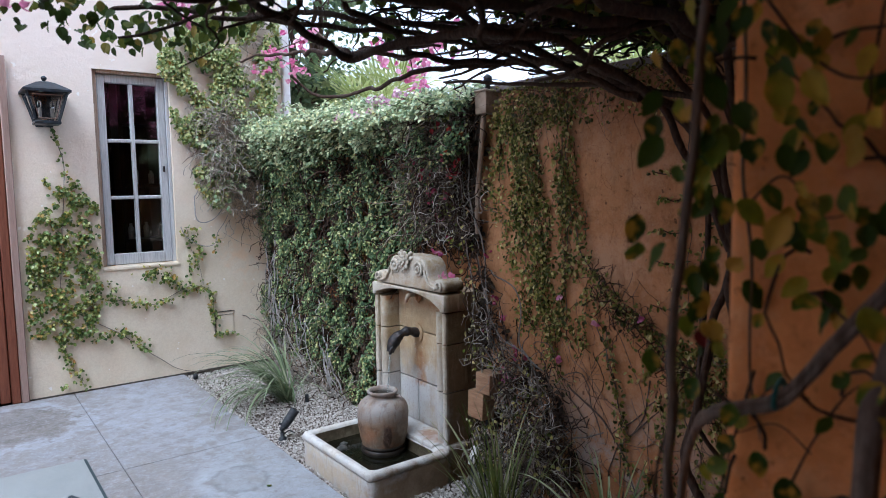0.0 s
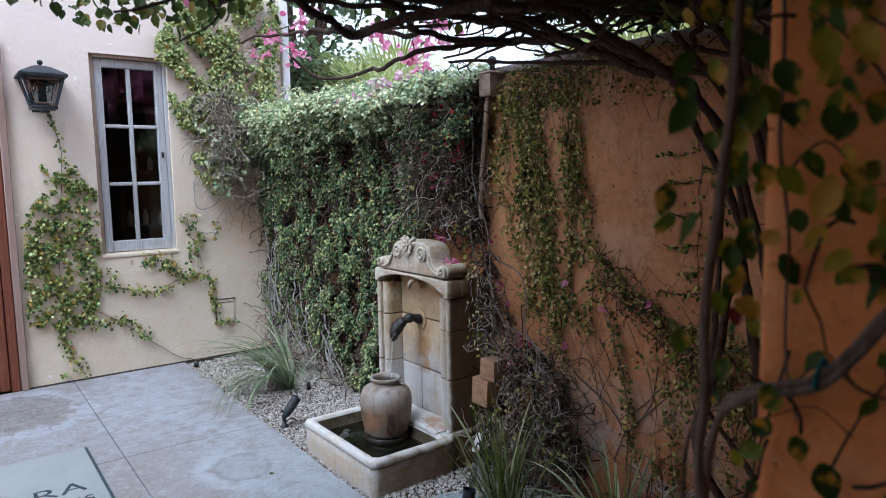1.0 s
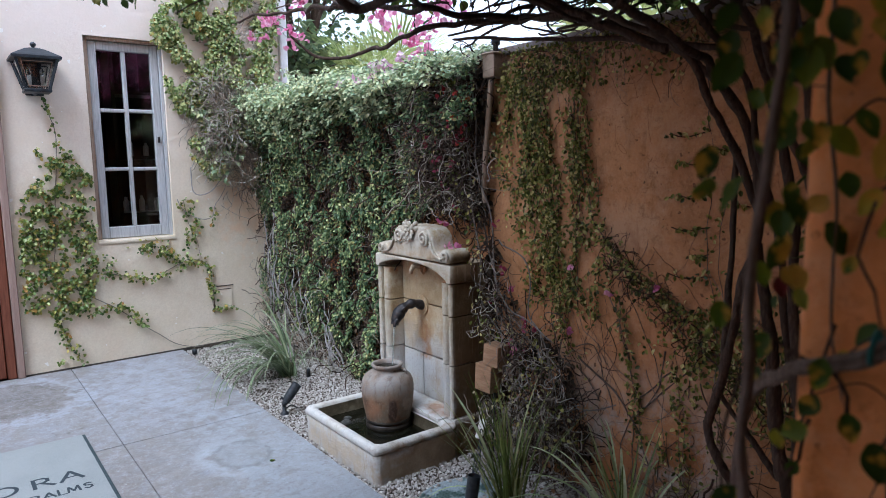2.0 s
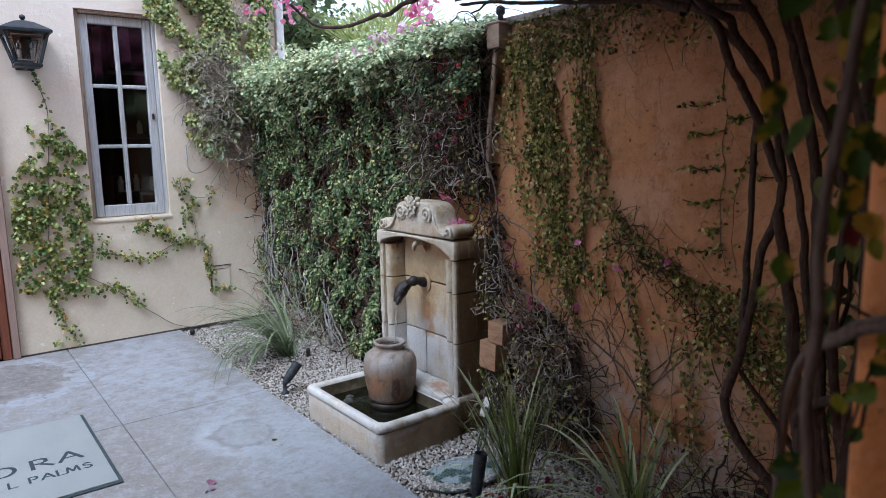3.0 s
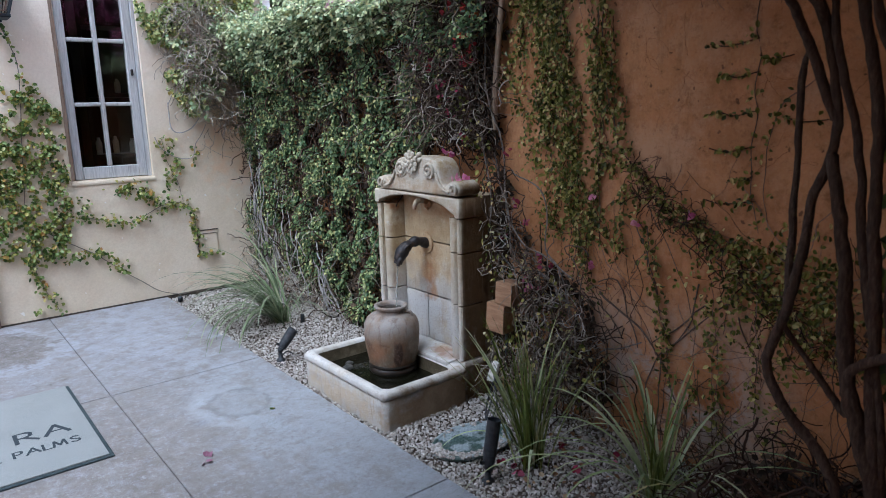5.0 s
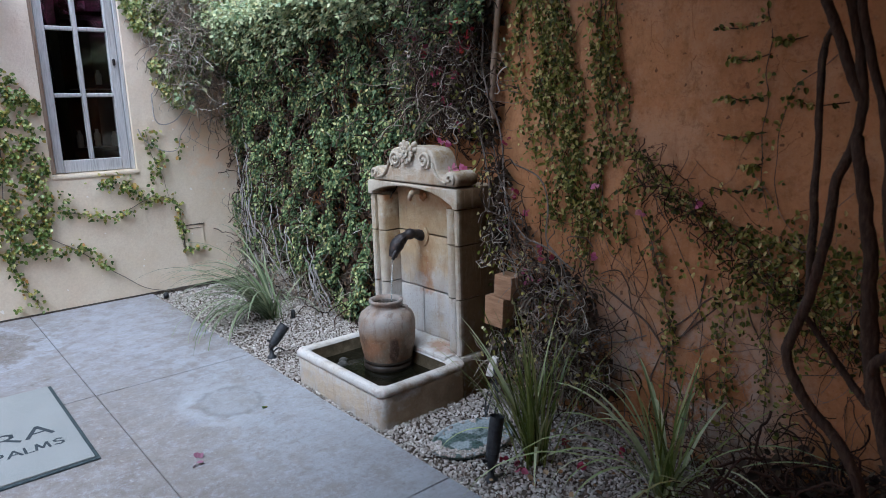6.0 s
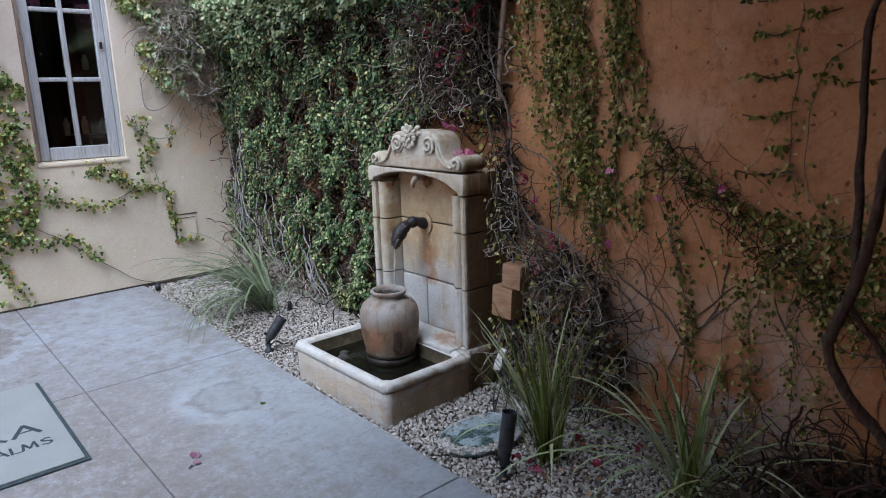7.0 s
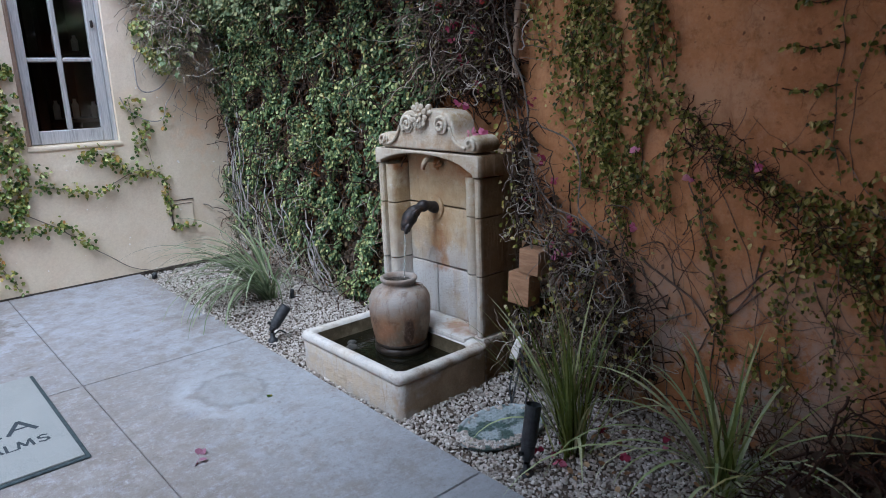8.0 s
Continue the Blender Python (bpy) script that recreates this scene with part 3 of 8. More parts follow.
def glide(pts, n):
    """n points of a smooth curve through pts."""
    p = np.asarray(pts, float)
    if len(p) < 3:
        return np.linspace(p[0], p[-1], n)
    q = np.vstack([2 * p[0] - p[1], p, 2 * p[-1] - p[-2]])
    out = []
    for u in np.linspace(0, len(p) - 1 - 1e-6, n):
        i, f = int(u), u - int(u)
        a, b, c, d = q[i:i + 4]
        out.append(0.5 * (2 * b + (c - a) * f + (2 * a - 5 * b + 4 * c - d) * f ** 2 + (3 * b - a - 3 * c + d) * f ** 3))
    return np.array(out)


def tube(P, R, sides=6):
    """Corners and quads of a tube along P with radii R."""
    P = np.asarray(P, float)
    n = len(P)
    R = np.broadcast_to(np.asarray(R, float), (n,))
    T = np.gradient(P, axis=0)
    T /= np.linalg.norm(T, axis=1)[:, None] + 1e-9
    ref = np.array([0.31, 0.17, 0.94]) if abs(T[0] @ np.array([0.31, 0.17, 0.94])) < 0.9 else np.array([1.0, 0, 0])
    A = np.zeros_like(P)
    a = ref
    for i in range(n):
        a = a - T[i] * (a @ T[i])
        a /= np.linalg.norm(a) + 1e-9
        A[i] = a
    B = np.cross(T, A)
    ang = np.arange(sides) * 2 * np.pi / sides
    V = (P[:, None] + R[:, None, None] * (A[:, None] * np.cos(ang)[None, :, None] + B[:, None] * np.sin(ang)[None, :, None])).reshape(-1, 3)
    i = np.arange(n - 1)[:, None] * sides
    j = np.arange(sides)[None]
    j2 = (j + 1) % sides
    F = np.stack([i + j, i + j2, i + sides + j2, i + sides + j], -1).reshape(-1, 4)
    return V, F


def tubes_mesh(name, tubes, material, smooth=True):
    Vs, Fs, o = [], [], 0
    for V, F in tubes:
        Vs.append(V)
        Fs.append(F + o)
        o += len(V)
    return tri_mesh(name, np.vstack(Vs), np.vstack(Fs), material, smooth)


def limb(name, pts, r0, r1, material, parent, sides=9, wobble=0.006, label="", n=None):
    P = glide(pts, n or (16 if sides > 8 else 7) * len(pts))
    P = P + np.array([noise.noise_vector(Vector(p) * 9) for p in P]) * wobble
    if sides > 8:
        P = P + np.array([noise.noise_vector(Vector(p) * 28) for p in P]) * r0 * 0.22
    R = np.linspace(r0, r1, len(P)) * (1 + 0.16 * np.array([noise.noise(Vector(p) * 18) + 0.25 * noise.noise(Vector(p) * 60) for p in P]))
    P, R = np.vstack([P, 2 * P[-1] - P[-2]]), np.append(R, r1 * 0.05)
    V, F = tube(P, R, sides)
    if sides > 8:
        axis = np.repeat(P, sides, 0)
        V = axis + (V - axis) * (1 + 0.16 * np.array([noise.noise(Vector((v[0] * 90, v[1] * 90, v[2] * 22))) for v in V]))[:, None]
    return part(name, tri_mesh(name, V, F, material, True), parent, label)


LEAF_V = np.array([(0, 0, 0), (0.5, 0, -0.07), (1, 0, -0.16), (0.28, 0.36, 0.05), (0.68, 0.31, 0.0), (0.28, -0.36, 0.05), (0.68, -0.31, 0.0)])
LEAF_F = np.array([(0, 1, 3), (3, 1, 4), (4, 1, 2), (0, 5, 1), (5, 6, 1), (6, 2, 1)])


BROAD_V, BROAD_F = [], []
for i in range(6):
    for s in (-1, 0, 1):
        u = i / 5
        BROAD_V.append((u, s * 0.40 * math.sin(math.pi * min(1, u * 0.90 + 0.07)) ** 0.8 * (1.2 - 0.5 * u), 0.10 * abs(s) - 0.22 * u * u))
for i in range(5):
    for s in (0, 1):
        a = 3 * i + s
        BROAD_F += [(a, a + 1, a + 4), (a, a + 4, a + 3)]
BROAD = (np.array(BROAD_V), np.array(BROAD_F))
RIM = [(0, 0), (0.14, 0.24), (0.45, 0.38), (0.78, 0.27), (1.0, 0), (0.78, -0.27), (0.45, -0.38), (0.14, -0.24)]
ROUND = (np.array([(0.5, 0, -0.07)] + [(a, c, -0.16 * a * a + 0.32 * abs(c)) for a, c in RIM]), np.array([(0, 1 + (i + 1) % 8, 1 + i) for i in range(8)]))


def leaf_arrays(P, N, S, fall=0.5, tilt=0.55, rng=RNG, wide=1.0, shape=None):
    """Corners and triangles of leaves at P, facing about N, of lengths S; fall: how far they hang."""
    P, N = np.asarray(P, float), np.asarray(N, float)
    n = len(P)
    N = N + rng.normal(0, tilt, (n, 3))
    N /= np.linalg.norm(N, axis=1)[:, None]
    T = rng.normal(0, 1, (n, 3)) + np.array([0, 0, -2.2 * fall])
    T -= N * (T * N).sum(1)[:, None]
    T /= np.linalg.norm(T, axis=1)[:, None] + 1e-9
    B = np.cross(N, T)
    L, LF = shape or (LEAF_V, LEAF_F)
    V = P[:, None] + S[:, None, None] * (L[None, :, 0:1] * T[:, None] + wide * L[None, :, 1:2] * B[:, None] + L[None, :, 2:3] * N[:, None])
    F = LF[None] + (np.arange(n) * len(L))[:, None, None]
    return V.reshape(-1, 3), F.reshape(-1, 3)


def leaves_mesh(name, P, N, S, material, **kw):
    V, F = leaf_arrays(P, N, S, **kw)
    return tri_mesh(name, V, F, material)


def in_poly(poly, n, rng=RNG):
    """n random places inside a polygon of (a, b)."""
    q = np.asarray(poly, float)
    lo, hi = q.min(0), q.max(0)
    out = []
    while len(out) < n:
        p = lo + (hi - lo) * rng.random((4 * n, 2))
        ins = np.zeros(len(p), bool)
        for (x0, y0), (x1, y1) in zip(q, np.roll(q, -1, 0)):
            hit = ((y0 > p[:, 1]) != (y1 > p[:, 1])) & (p[:, 0] < (x1 - x0) * (p[:, 1] - y0) / (y1 - y0 + 1e-12) + x0)
            ins ^= hit
        out.extend(p[ins])
    return np.array(out[:n])


def clumped(p, scale, keep, z=0.0, tall=1.0):
    """Keeps the places where a noise is high, so that gaps open between clumps; tall: how far the clumps are drawn out upwards."""
    v = np.array([noise.noise(Vector((a * scale, b * scale / tall, z))) + 0.35 * noise.noise(Vector((a * scale * 2.7, b * scale * 2.7, z + 5))) for a, b in p])
    return p[v > np.quantile(v, 1 - keep)]


def strand(pts, n, spread, rng=RNG):
    """n places strewn along a smooth line of (a, b)."""
    q = glide(pts, 60)
    i = rng.random(n) * 59
    a = np.array([q[int(u)] + (q[min(int(u) + 1, 59)] - q[int(u)]) * (u - int(u)) for u in i])
    return a + rng.normal(0, spread, a.shape)


def curly(start, step, count, wander, pull, rng=RNG):
    """A twig that wanders from start: count steps, bending at random, drawn along pull."""
    p, d = np.array(start, float), rng.normal(0, 1, 3)
    d /= np.linalg.norm(d)
    out = [p.copy()]
    for _ in range(count):
        d = d + rng.normal(0, wander, 3) + np.asarray(pull)
        d /= np.linalg.norm(d)
        p = p + d * step
        out.append(p.copy())
    return np.array(out)


# ---- the place: numbers ----
WALL_X, HOUSE_Y, WALL_H = 2.57, 5.65, 1.81        # face of the fountain wall, face of the house, height of the wall
EDGE_X = 1.856                                    # edge of the slabs towards the gravel


def floor_z(y):
    return 0.0145 * max(0.0, y - 2.625)


# ---- structure ----
tagged(new("ground", box("ground", (-60, -60, -0.5), (60, 60, -0.06), M["earth"])), "bare brown earth of the garden reaching far out", "ground", "", "structure")

floor = thing("floor", "weathered grey-brown concrete slabs with lime stains", "floor", (0, 0, 0), "", "structure")
part("bedding", box("bedding", (-4.0, -2.6, -0.055), (EDGE_X - 0.004, HOUSE_Y - 0.002, -0.03), M["joint"]), floor)
xs, ys = (-4.0, -1.6, -0.2, 1.138, EDGE_X), (-2.6, -0.4, 1.1, 2.625, 4.145, HOUSE_Y - 0.012)
for i in range(len(xs) - 1):
    for j in range(len(ys) - 1):
        bm = bmesh.new()
        bmesh.ops.create_cube(bm, size=1)
        for v in bm.verts:
            x = xs[i] + 0.0016 if v.co.x < 0 else xs[i + 1] - 0.0016
            y = ys[j] + 0.0016 if v.co.y < 0 else ys[j + 1] - 0.0016
            v.co = Vector((x, y, floor_z(y) if v.co.z > 0 else -0.06))
        bmesh.ops.bevel(bm, geom=[e for e in bm.edges if all(v.co.z > -0.05 for v in e.verts)], offset=0.0022, segments=2, affect="EDGES")
        part("slab", bm_mesh("slab", bm, M["concrete"]), floor)

# fountain wall with its coping
tagged(new("wall_east", box("wall_east", (WALL_X, 1.2, -0.1), (WALL_X + 0.2, HOUSE_Y + 0.6, WALL_H), M["terracotta"], 0.015, 2)), "terracotta-coloured stucco garden wall, scraped and salt-stained", "wall", "", "structure")
tagged(new("wall_south_east", box("wall_south_east", (WALL_X, -2.6, -0.1), (WALL_X + 0.2, 1.2, WALL_H), M["terracotta"], 0.004)), "terracotta-coloured stucco garden wall", "wall", "", "structure")
tagged(new("trim", box("trim", (WALL_X - 0.025, -2.6, WALL_H), (WALL_X + 0.225, HOUSE_Y + 0.6, WALL_H + 0.03), M["coping"], 0.008, 2)), "thin grey stone coping along the wall top", "coping", "", "structure")

# house wall, pierced for the window and the door
WX0, WX1, WZ0, WZ1 = 1.368, 1.855, 0.875, 2.20
DX0, DX1, DZ1 = -0.12, 0.885, 2.22
HT = 0.26
y0, y1 = HOUSE_Y, HOUSE_Y + HT
house = thing("wall_north", "cream and pinkish stucco house wall", "wall", (0, 0, 0), "", "structure")
for lo, hi in (((-4.2, y0, -0.1), (DX0, y1, 4.2)), ((DX0, y0, DZ1), (DX1, y1, 4.2)), ((DX1, y0, -0.1), (WX0, y1, 4.2)),
               ((WX0, y0, -0.1), (WX1, y1, WZ0)), ((WX0, y0, WZ1), (WX1, y1, 4.2)), ((WX1, y0, -0.1), (2.70, y1, 4.2))):
    part("wall_panel", box("wall_panel", lo, hi, M["cream"]), house)
part("sill", box("sill", (WX0 - 0.005, y0 - 0.008, WZ0 - 0.030), (WX1 + 0.012, y0 + 0.06, WZ0 - 0.004), M["cream"], 0.01, 2), house, "cream plaster window sill")
part("base_gap", box("base_gap", (DX1, y0 - 0.004, 0.0), (2.55, y0 + 0.01, floor_z(y0) + 0.007), M["joint"]), house, "dark gap along the foot of the wall")
part("side_wall", box("side_wall", (2.50, y1, -0.1), (2.70, 9.0, 4.2), M["cream"]), house)

# room behind the window; near-black walls carry its shade
room = thing("room", "brown room behind the window, its dimness put into the wall colour", "room", (0, 0, 0), "", "structure")
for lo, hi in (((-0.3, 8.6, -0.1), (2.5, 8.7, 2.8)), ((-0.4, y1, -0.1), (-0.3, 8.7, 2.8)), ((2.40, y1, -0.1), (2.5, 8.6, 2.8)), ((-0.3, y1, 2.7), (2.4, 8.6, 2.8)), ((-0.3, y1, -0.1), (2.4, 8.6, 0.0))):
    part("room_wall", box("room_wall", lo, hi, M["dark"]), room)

# unseen walls and eaves added to close the court behind the camera
tagged(new("wall_south", box("wall_south", (-4.2, -2.8, -0.1), (2.77, -2.6, 2.75), M["orange"])), "plain terracotta stucco wall, unseen, added to close the court", "wall", "", "structure")
# terracotta here to weaken the light bounced onto the right-hand side
tagged(new("wall_west", box("wall_west", (-4.4, -2.8, -0.1), (-4.2, HOUSE_Y + HT, 2.2), M["orange"])), "plain terracotta stucco wall, unseen, added to close the court", "wall", "", "structure")

# unseen porch added round the camera to shade the pier
tagged(new("ceiling", box("ceiling", (-1.9, -2.6, 2.62), (WALL_X, 1.06, 2.75), M["door_wood"])), "unseen dark timber ceiling added to shade the pier", "ceiling", "", "structure")
tagged(new("wall_porch", box("wall_porch", (-2.1, -2.6, -0.1), (-1.9, 0.9, 2.75), M["orange"], 0.01)), "unseen plain orange stucco side wall added to shade the pier", "wall", "", "structure")

# unseen upper wall added to cut sky light from the south
tagged(new("wall_upper", box("wall_upper", (-4.2, 0.86, 2.75), (5.2, 1.06, 5.6), M["orange"])), "unseen plain orange stucco wall added to block the southern sky", "wall", "", "structure")

# orange pier beside the camera
PIER_X, PIER_Y = 1.225, 1.08
tagged(new("wall_pier", box("wall_pier", (PIER_X, -2.0, -0.1), (PIER_X + 0.42, PIER_Y, 2.62), M["orange"], 0.03, 4)), "orange stucco pier overgrown with bougainvillea", "pier", "", "structure")


# ---- window ----
def casement():
    w = thing("window_1", "tall weathered grey wooden window with six panes", "window", (1.6, y0, WZ0), "", "structure")
    ya, yb = y0 + 0.045, y0 + 0.10
    g = M["grey_wood"]
    outer = 0.05
    part("jamb", box("jamb", (WX0, ya - 0.015, WZ0), (WX0 + 0.028, yb, WZ1), M["bare_wood"], 0.003), w, "bare brownish wooden jamb")
    part("jamb", box("jamb", (WX1 - 0.022, ya - 0.015, WZ0), (WX1, yb, WZ1), g, 0.003), w)
    part("head", box("head", (WX0 + 0.028, ya - 0.03, WZ1 - 0.022), (WX1 - 0.022, yb, WZ1), M["bare_wood"], 0.003), w, "brown wooden head board")
    a, b, c, d = WX0 + 0.030, WX1 - 0.024, WZ0 + 0.004, WZ1 - 0.024
    part("stile", box("stile", (a, ya, c), (a + outer, yb - 0.01, d), g, 0.004), w)
    part("stile", box("stile", (b - outer, ya, c), (b, yb - 0.01, d), g, 0.004), w)
    part("rail", box("rail", (a + outer, ya, c), (b - outer, yb - 0.01, c + 0.075), g, 0.004), w)
    part("rail", box("rail", (a + outer, ya, d - 0.055), (b - outer, yb - 0.01, d), g, 0.004), w)
    px0, px1, pz0, pz1 = a + outer, b - outer, c + 0.075, d - 0.055
    mid = (px0 + px1) / 2 - 0.002
    part("muntin", box("muntin", (mid - 0.013, ya + 0.004, pz0), (mid + 0.013, yb - 0.014, pz1), g, 0.005), w)
    h = (pz1 - pz0) / 3
    for j in (1, 2):
        for x0, x1 in ((px0, mid - 0.013), (mid + 0.013, px1)):
            part("muntin", box("muntin", (x0, ya + 0.004, pz0 + j * h - 0.012), (x1, yb - 0.014, pz0 + j * h + 0.012), g, 0.005), w)
    for j in range(3):
        for x0, x1 in ((px0, mid - 0.013), (mid + 0.013, px1)):
            p = part("pane", box("pane", (x0, ya + 0.024, pz0 + j * h + (0.012 if j else 0)), (x1, ya + 0.028, pz0 + (j + 1) * h - (0.012 if j < 2 else 0)), M["glass"]), w)
            p.visible_shadow = False
    part("latch", box("latch", (b - 0.035, ya - 0.012, 1.52), (b - 0.02, ya, 1.56), M["bronze"], 0.003), w)


casement()

shelf = thing("shelf", "wooden shelf with glassware in the room, darkened for the shade there", "shelf", (2.1, 6.9, 0))
# boards near-black as well, for the dimness of the room
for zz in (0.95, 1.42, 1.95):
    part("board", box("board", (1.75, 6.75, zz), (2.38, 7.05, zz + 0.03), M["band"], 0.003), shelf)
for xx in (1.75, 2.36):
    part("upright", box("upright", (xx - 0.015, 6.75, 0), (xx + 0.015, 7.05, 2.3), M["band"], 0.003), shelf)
for q in range(9):
    zz = (0.98, 1.45)[q % 2]
    cx = 1.81 + 0.062 * q
    h = 0.10 + 0.05 * RNG.random()
    jar = thing("glass_jar", "small pale glass jar on the indoor shelf", "jar", (cx, 6.85, zz), "jars on the shelf")
    part("body", turned("body", [(0.022, 0), (0.024, h * 0.7), (0.012, h * 0.85), (0.012, h)], (cx, 6.85, zz), M["bulb"], 12), jar)


# ---- door at the edge of the house wall ----
door = thing("door_1", "red-brown wooden plank door with a weathered casing", "door", (0.4, y0, 0), "", "structure")
part("casing", box("casing", (0.842, y0 - 0.035, floor_z(y0)), (0.885, y0 + 0.06, DZ1 + 0.01), M["casing"], 0.005), door, "weathered pinkish wooden casing")
part("casing", box("casing", (DX0, y0 - 0.035, floor_z(y0)), (DX0 + 0.05, y0 + 0.06, DZ1 + 0.01), M["casing"], 0.005), door)
part("head_casing", box("head_casing", (DX0 + 0.05, y0 - 0.03, DZ1 - 0.06), (0.842, y0 + 0.06, DZ1 + 0.005), M["casing"], 0.005), door)
part("stop", box("stop", (0.79, y0 - 0.022, floor_z(y0)), (0.840, y0 + 0.05, DZ1 - 0.06), M["door_wood"], 0.006), door)
x = 0.786
while x > DX0 + 0.08:
    part("plank", box("plank", (x - 0.058, y0 - 0.005, floor_z(y0) + 0.008), (x, y0 + 0.04, DZ1 - 0.065), M["door_wood"], 0.005), door)
    x -= 0.061
part("handle", tubes_mesh("handle", [tube(glide([(0.02, y0 - 0.006, 1.0), (0.02, y0 - 0.05, 1.02), (0.02, y0 - 0.05, 1.14), (0.02, y0 - 0.006, 1.16)], 14), 0.008)], M["bronze"]), door)


# ---- wall lantern ----
def lantern(cx, cy, z0):
    L = thing("wall_lantern", "black metal wall lantern with glass sides and two unlit candle bulbs", "lantern", (cx, cy, z0))
    m = M["lantern"]
    zt, wb, wt = z0 + 0.178, 0.060, 0.108
    part("bottom_plate", box("bottom_plate", (cx - wb - 0.012, cy - wb - 0.012, z0 - 0.014), (cx + wb + 0.012, cy + wb + 0.012, z0 + 0.006), m, 0.004), L)
    for sx in (-1, 1):
        for sy in (-1, 1):
            V, F = tube([(cx + sx * wb, cy + sy * wb, z0), (cx + sx * wt, cy + sy * wt, zt)], 0.0085, 4)
            part("post", tri_mesh("post", V, F, m), L)
    for sx, sy in ((1, 0), (-1, 0), (0, 1), (0, -1)):
        def at(u, h, inset=0.002):
            w = wb + (wt - wb) * h
            return (cx + (sx * (w - inset) + (u * w if sy else 0)), cy + (sy * (w - inset) + (u * w if sx else 0)), z0 + (zt - z0) * h)
        e = 0.93
        p = part("pane", mesh_of("pane", [at(-e, 0.02), at(e, 0.02), at(e, 0.98), at(-e, 0.98), at(-e, 0.02, 0.005), at(e, 0.02, 0.005), at(e, 0.98, 0.005), at(-e, 0.98, 0.005)],
                                 [(0, 1, 2, 3), (7, 6, 5, 4), (0, 4, 5, 1), (1, 5, 6, 2), (2, 6, 7, 3), (3, 7, 4, 0)], M["glass"]), L)
        p.visible_shadow = False
        rim = [at(-0.72, 0.12, -0.001), at(0.72, 0.12, -0.001), at(0.78, 0.9, -0.001), at(-0.78, 0.9, -0.001), at(-0.72, 0.12, -0.001)]
        part("bead", tubes_mesh("bead", [tube(rim[i:i + 2], 0.0028, 4) for i in range(4)], M["casing"] if sy == -1 else m), L)
    r = wt + 0.022
    roof = []
    for w, h in ((r, 0), (r, 0.014), (r * 0.86, 0.026), (0.05, 0.062), (0.02, 0.072)):
        roof.append([(cx - w, cy - w, zt + h), (cx + w, cy - w, zt + h), (cx + w, cy + w, zt + h), (cx - w, cy + w, zt + h)])
    V = [v for ringv in roof for v in ringv]
    F = [(i * 4 + j, i * 4 + (j + 1) % 4, i * 4 + 4 + (j + 1) % 4, i * 4 + 4 + j) for i in range(4) for j in range(4)] + [(3, 2, 1, 0), (16, 17, 18, 19)]
    part("roof", mesh_of("roof", V, F, m), L)
    part("finial", turned("finial", [(0.008, 0.07), (0.008, 0.078), (0.014, 0.084), (0.017, 0.092), (0.014, 0.102), (0.003, 0.108)], (cx, cy, zt), m, 14), L)
    for dx in (-0.034, 0.034):
        part("candle", turned("candle", [(0.011, 0), (0.011, 0.055), (0.008, 0.058)], (cx + dx, cy, z0 + 0.03), M["bulb"], 12), L, "pale candle sleeve")
        part("bulb", turned("bulb", [(0.007, 0), (0.013, 0.016), (0.012, 0.03), (0.004, 0.048), (0.001, 0.05)], (cx + dx, cy, z0 + 0.088), M["glass"], 12), L)
    part("backplate", box("backplate", (cx - 0.05, HOUSE_Y - 0.014, z0 - 0.02), (cx + 0.05, HOUSE_Y, z0 + 0.2), m, 0.004), L)
    part("bracket", tubes_mesh("bracket", [tube([(cx, HOUSE_Y - 0.01, z0 - 0.008), (cx, cy, z0 - 0.008)], 0.012, 8)], m), L)


lantern(1.075, 5.52, 1.822)

# outlines of an access panel in the plaster, downpipe at the house corner
hatch = thing("access_panel", "square outline of an access panel in the plaster", "panel", (2.17, HOUSE_Y, 0.38))
part("panel", box("panel", (2.108, HOUSE_Y - 0.006, 0.285), (2.24, HOUSE_Y, 0.465), M["cream"], 0.002), hatch)
for lo, hi in (((2.104, HOUSE_Y - 0.009, 0.467), (2.25, HOUSE_Y, 0.473)), ((2.098, HOUSE_Y - 0.009, 0.275), (2.104, HOUSE_Y, 0.473)), ((2.125, HOUSE_Y - 0.009, 0.443), (2.235, HOUSE_Y - 0.004, 0.447))):
    part("frame_strip", box("frame_strip", lo, hi, M["cable"], 0.0015), hatch, "dark frame strip")
pipe = thing("downpipe", "white painted downpipe at the house corner", "downpipe", (2.735, HOUSE_Y, 0))
part("pipe", box("pipe", (2.703, HOUSE_Y - 0.03, 0.0), (2.765, HOUSE_Y + 0.05, 4.2), M["white"], 0.012, 3), pipe)


# ---- wall fountain ----
FY = 3.395                                         # its middle


def rounded(x0, x1, ya, yb, r, z, n=6):
    out = []
    for cx, cy, a0 in ((x1 - r, yb - r, 0), (x0 + r, yb - r, 90), (x0 + r, ya + r, 180), (x1 - r, ya + r, 270)):
        for i in range(n + 1):
            a = radians(a0 + 90 * i / n)
            out.append((cx + r * math.cos(a), cy + r * math.sin(a), z))
    return out


def loft(name, rings, material, wear=0.0, cap=True):
    n = len(rings[0])
    V = [v for r in rings for v in r]
    if wear:
        V = [tuple(Vector(v) + Vector(noise.noise_vector(Vector(v) * 30)) * wear) for v in V]
    F = [(i * n + j, i * n + (j + 1) % n, (i + 1) * n + (j + 1) % n, (i + 1) * n + j) for i in range(len(rings) - 1) for j in range(n)]
    if cap:
        F.append(tuple(range((len(rings) - 1) * n, len(rings) * n)))
    return mesh_of(name, V, F, material, True)


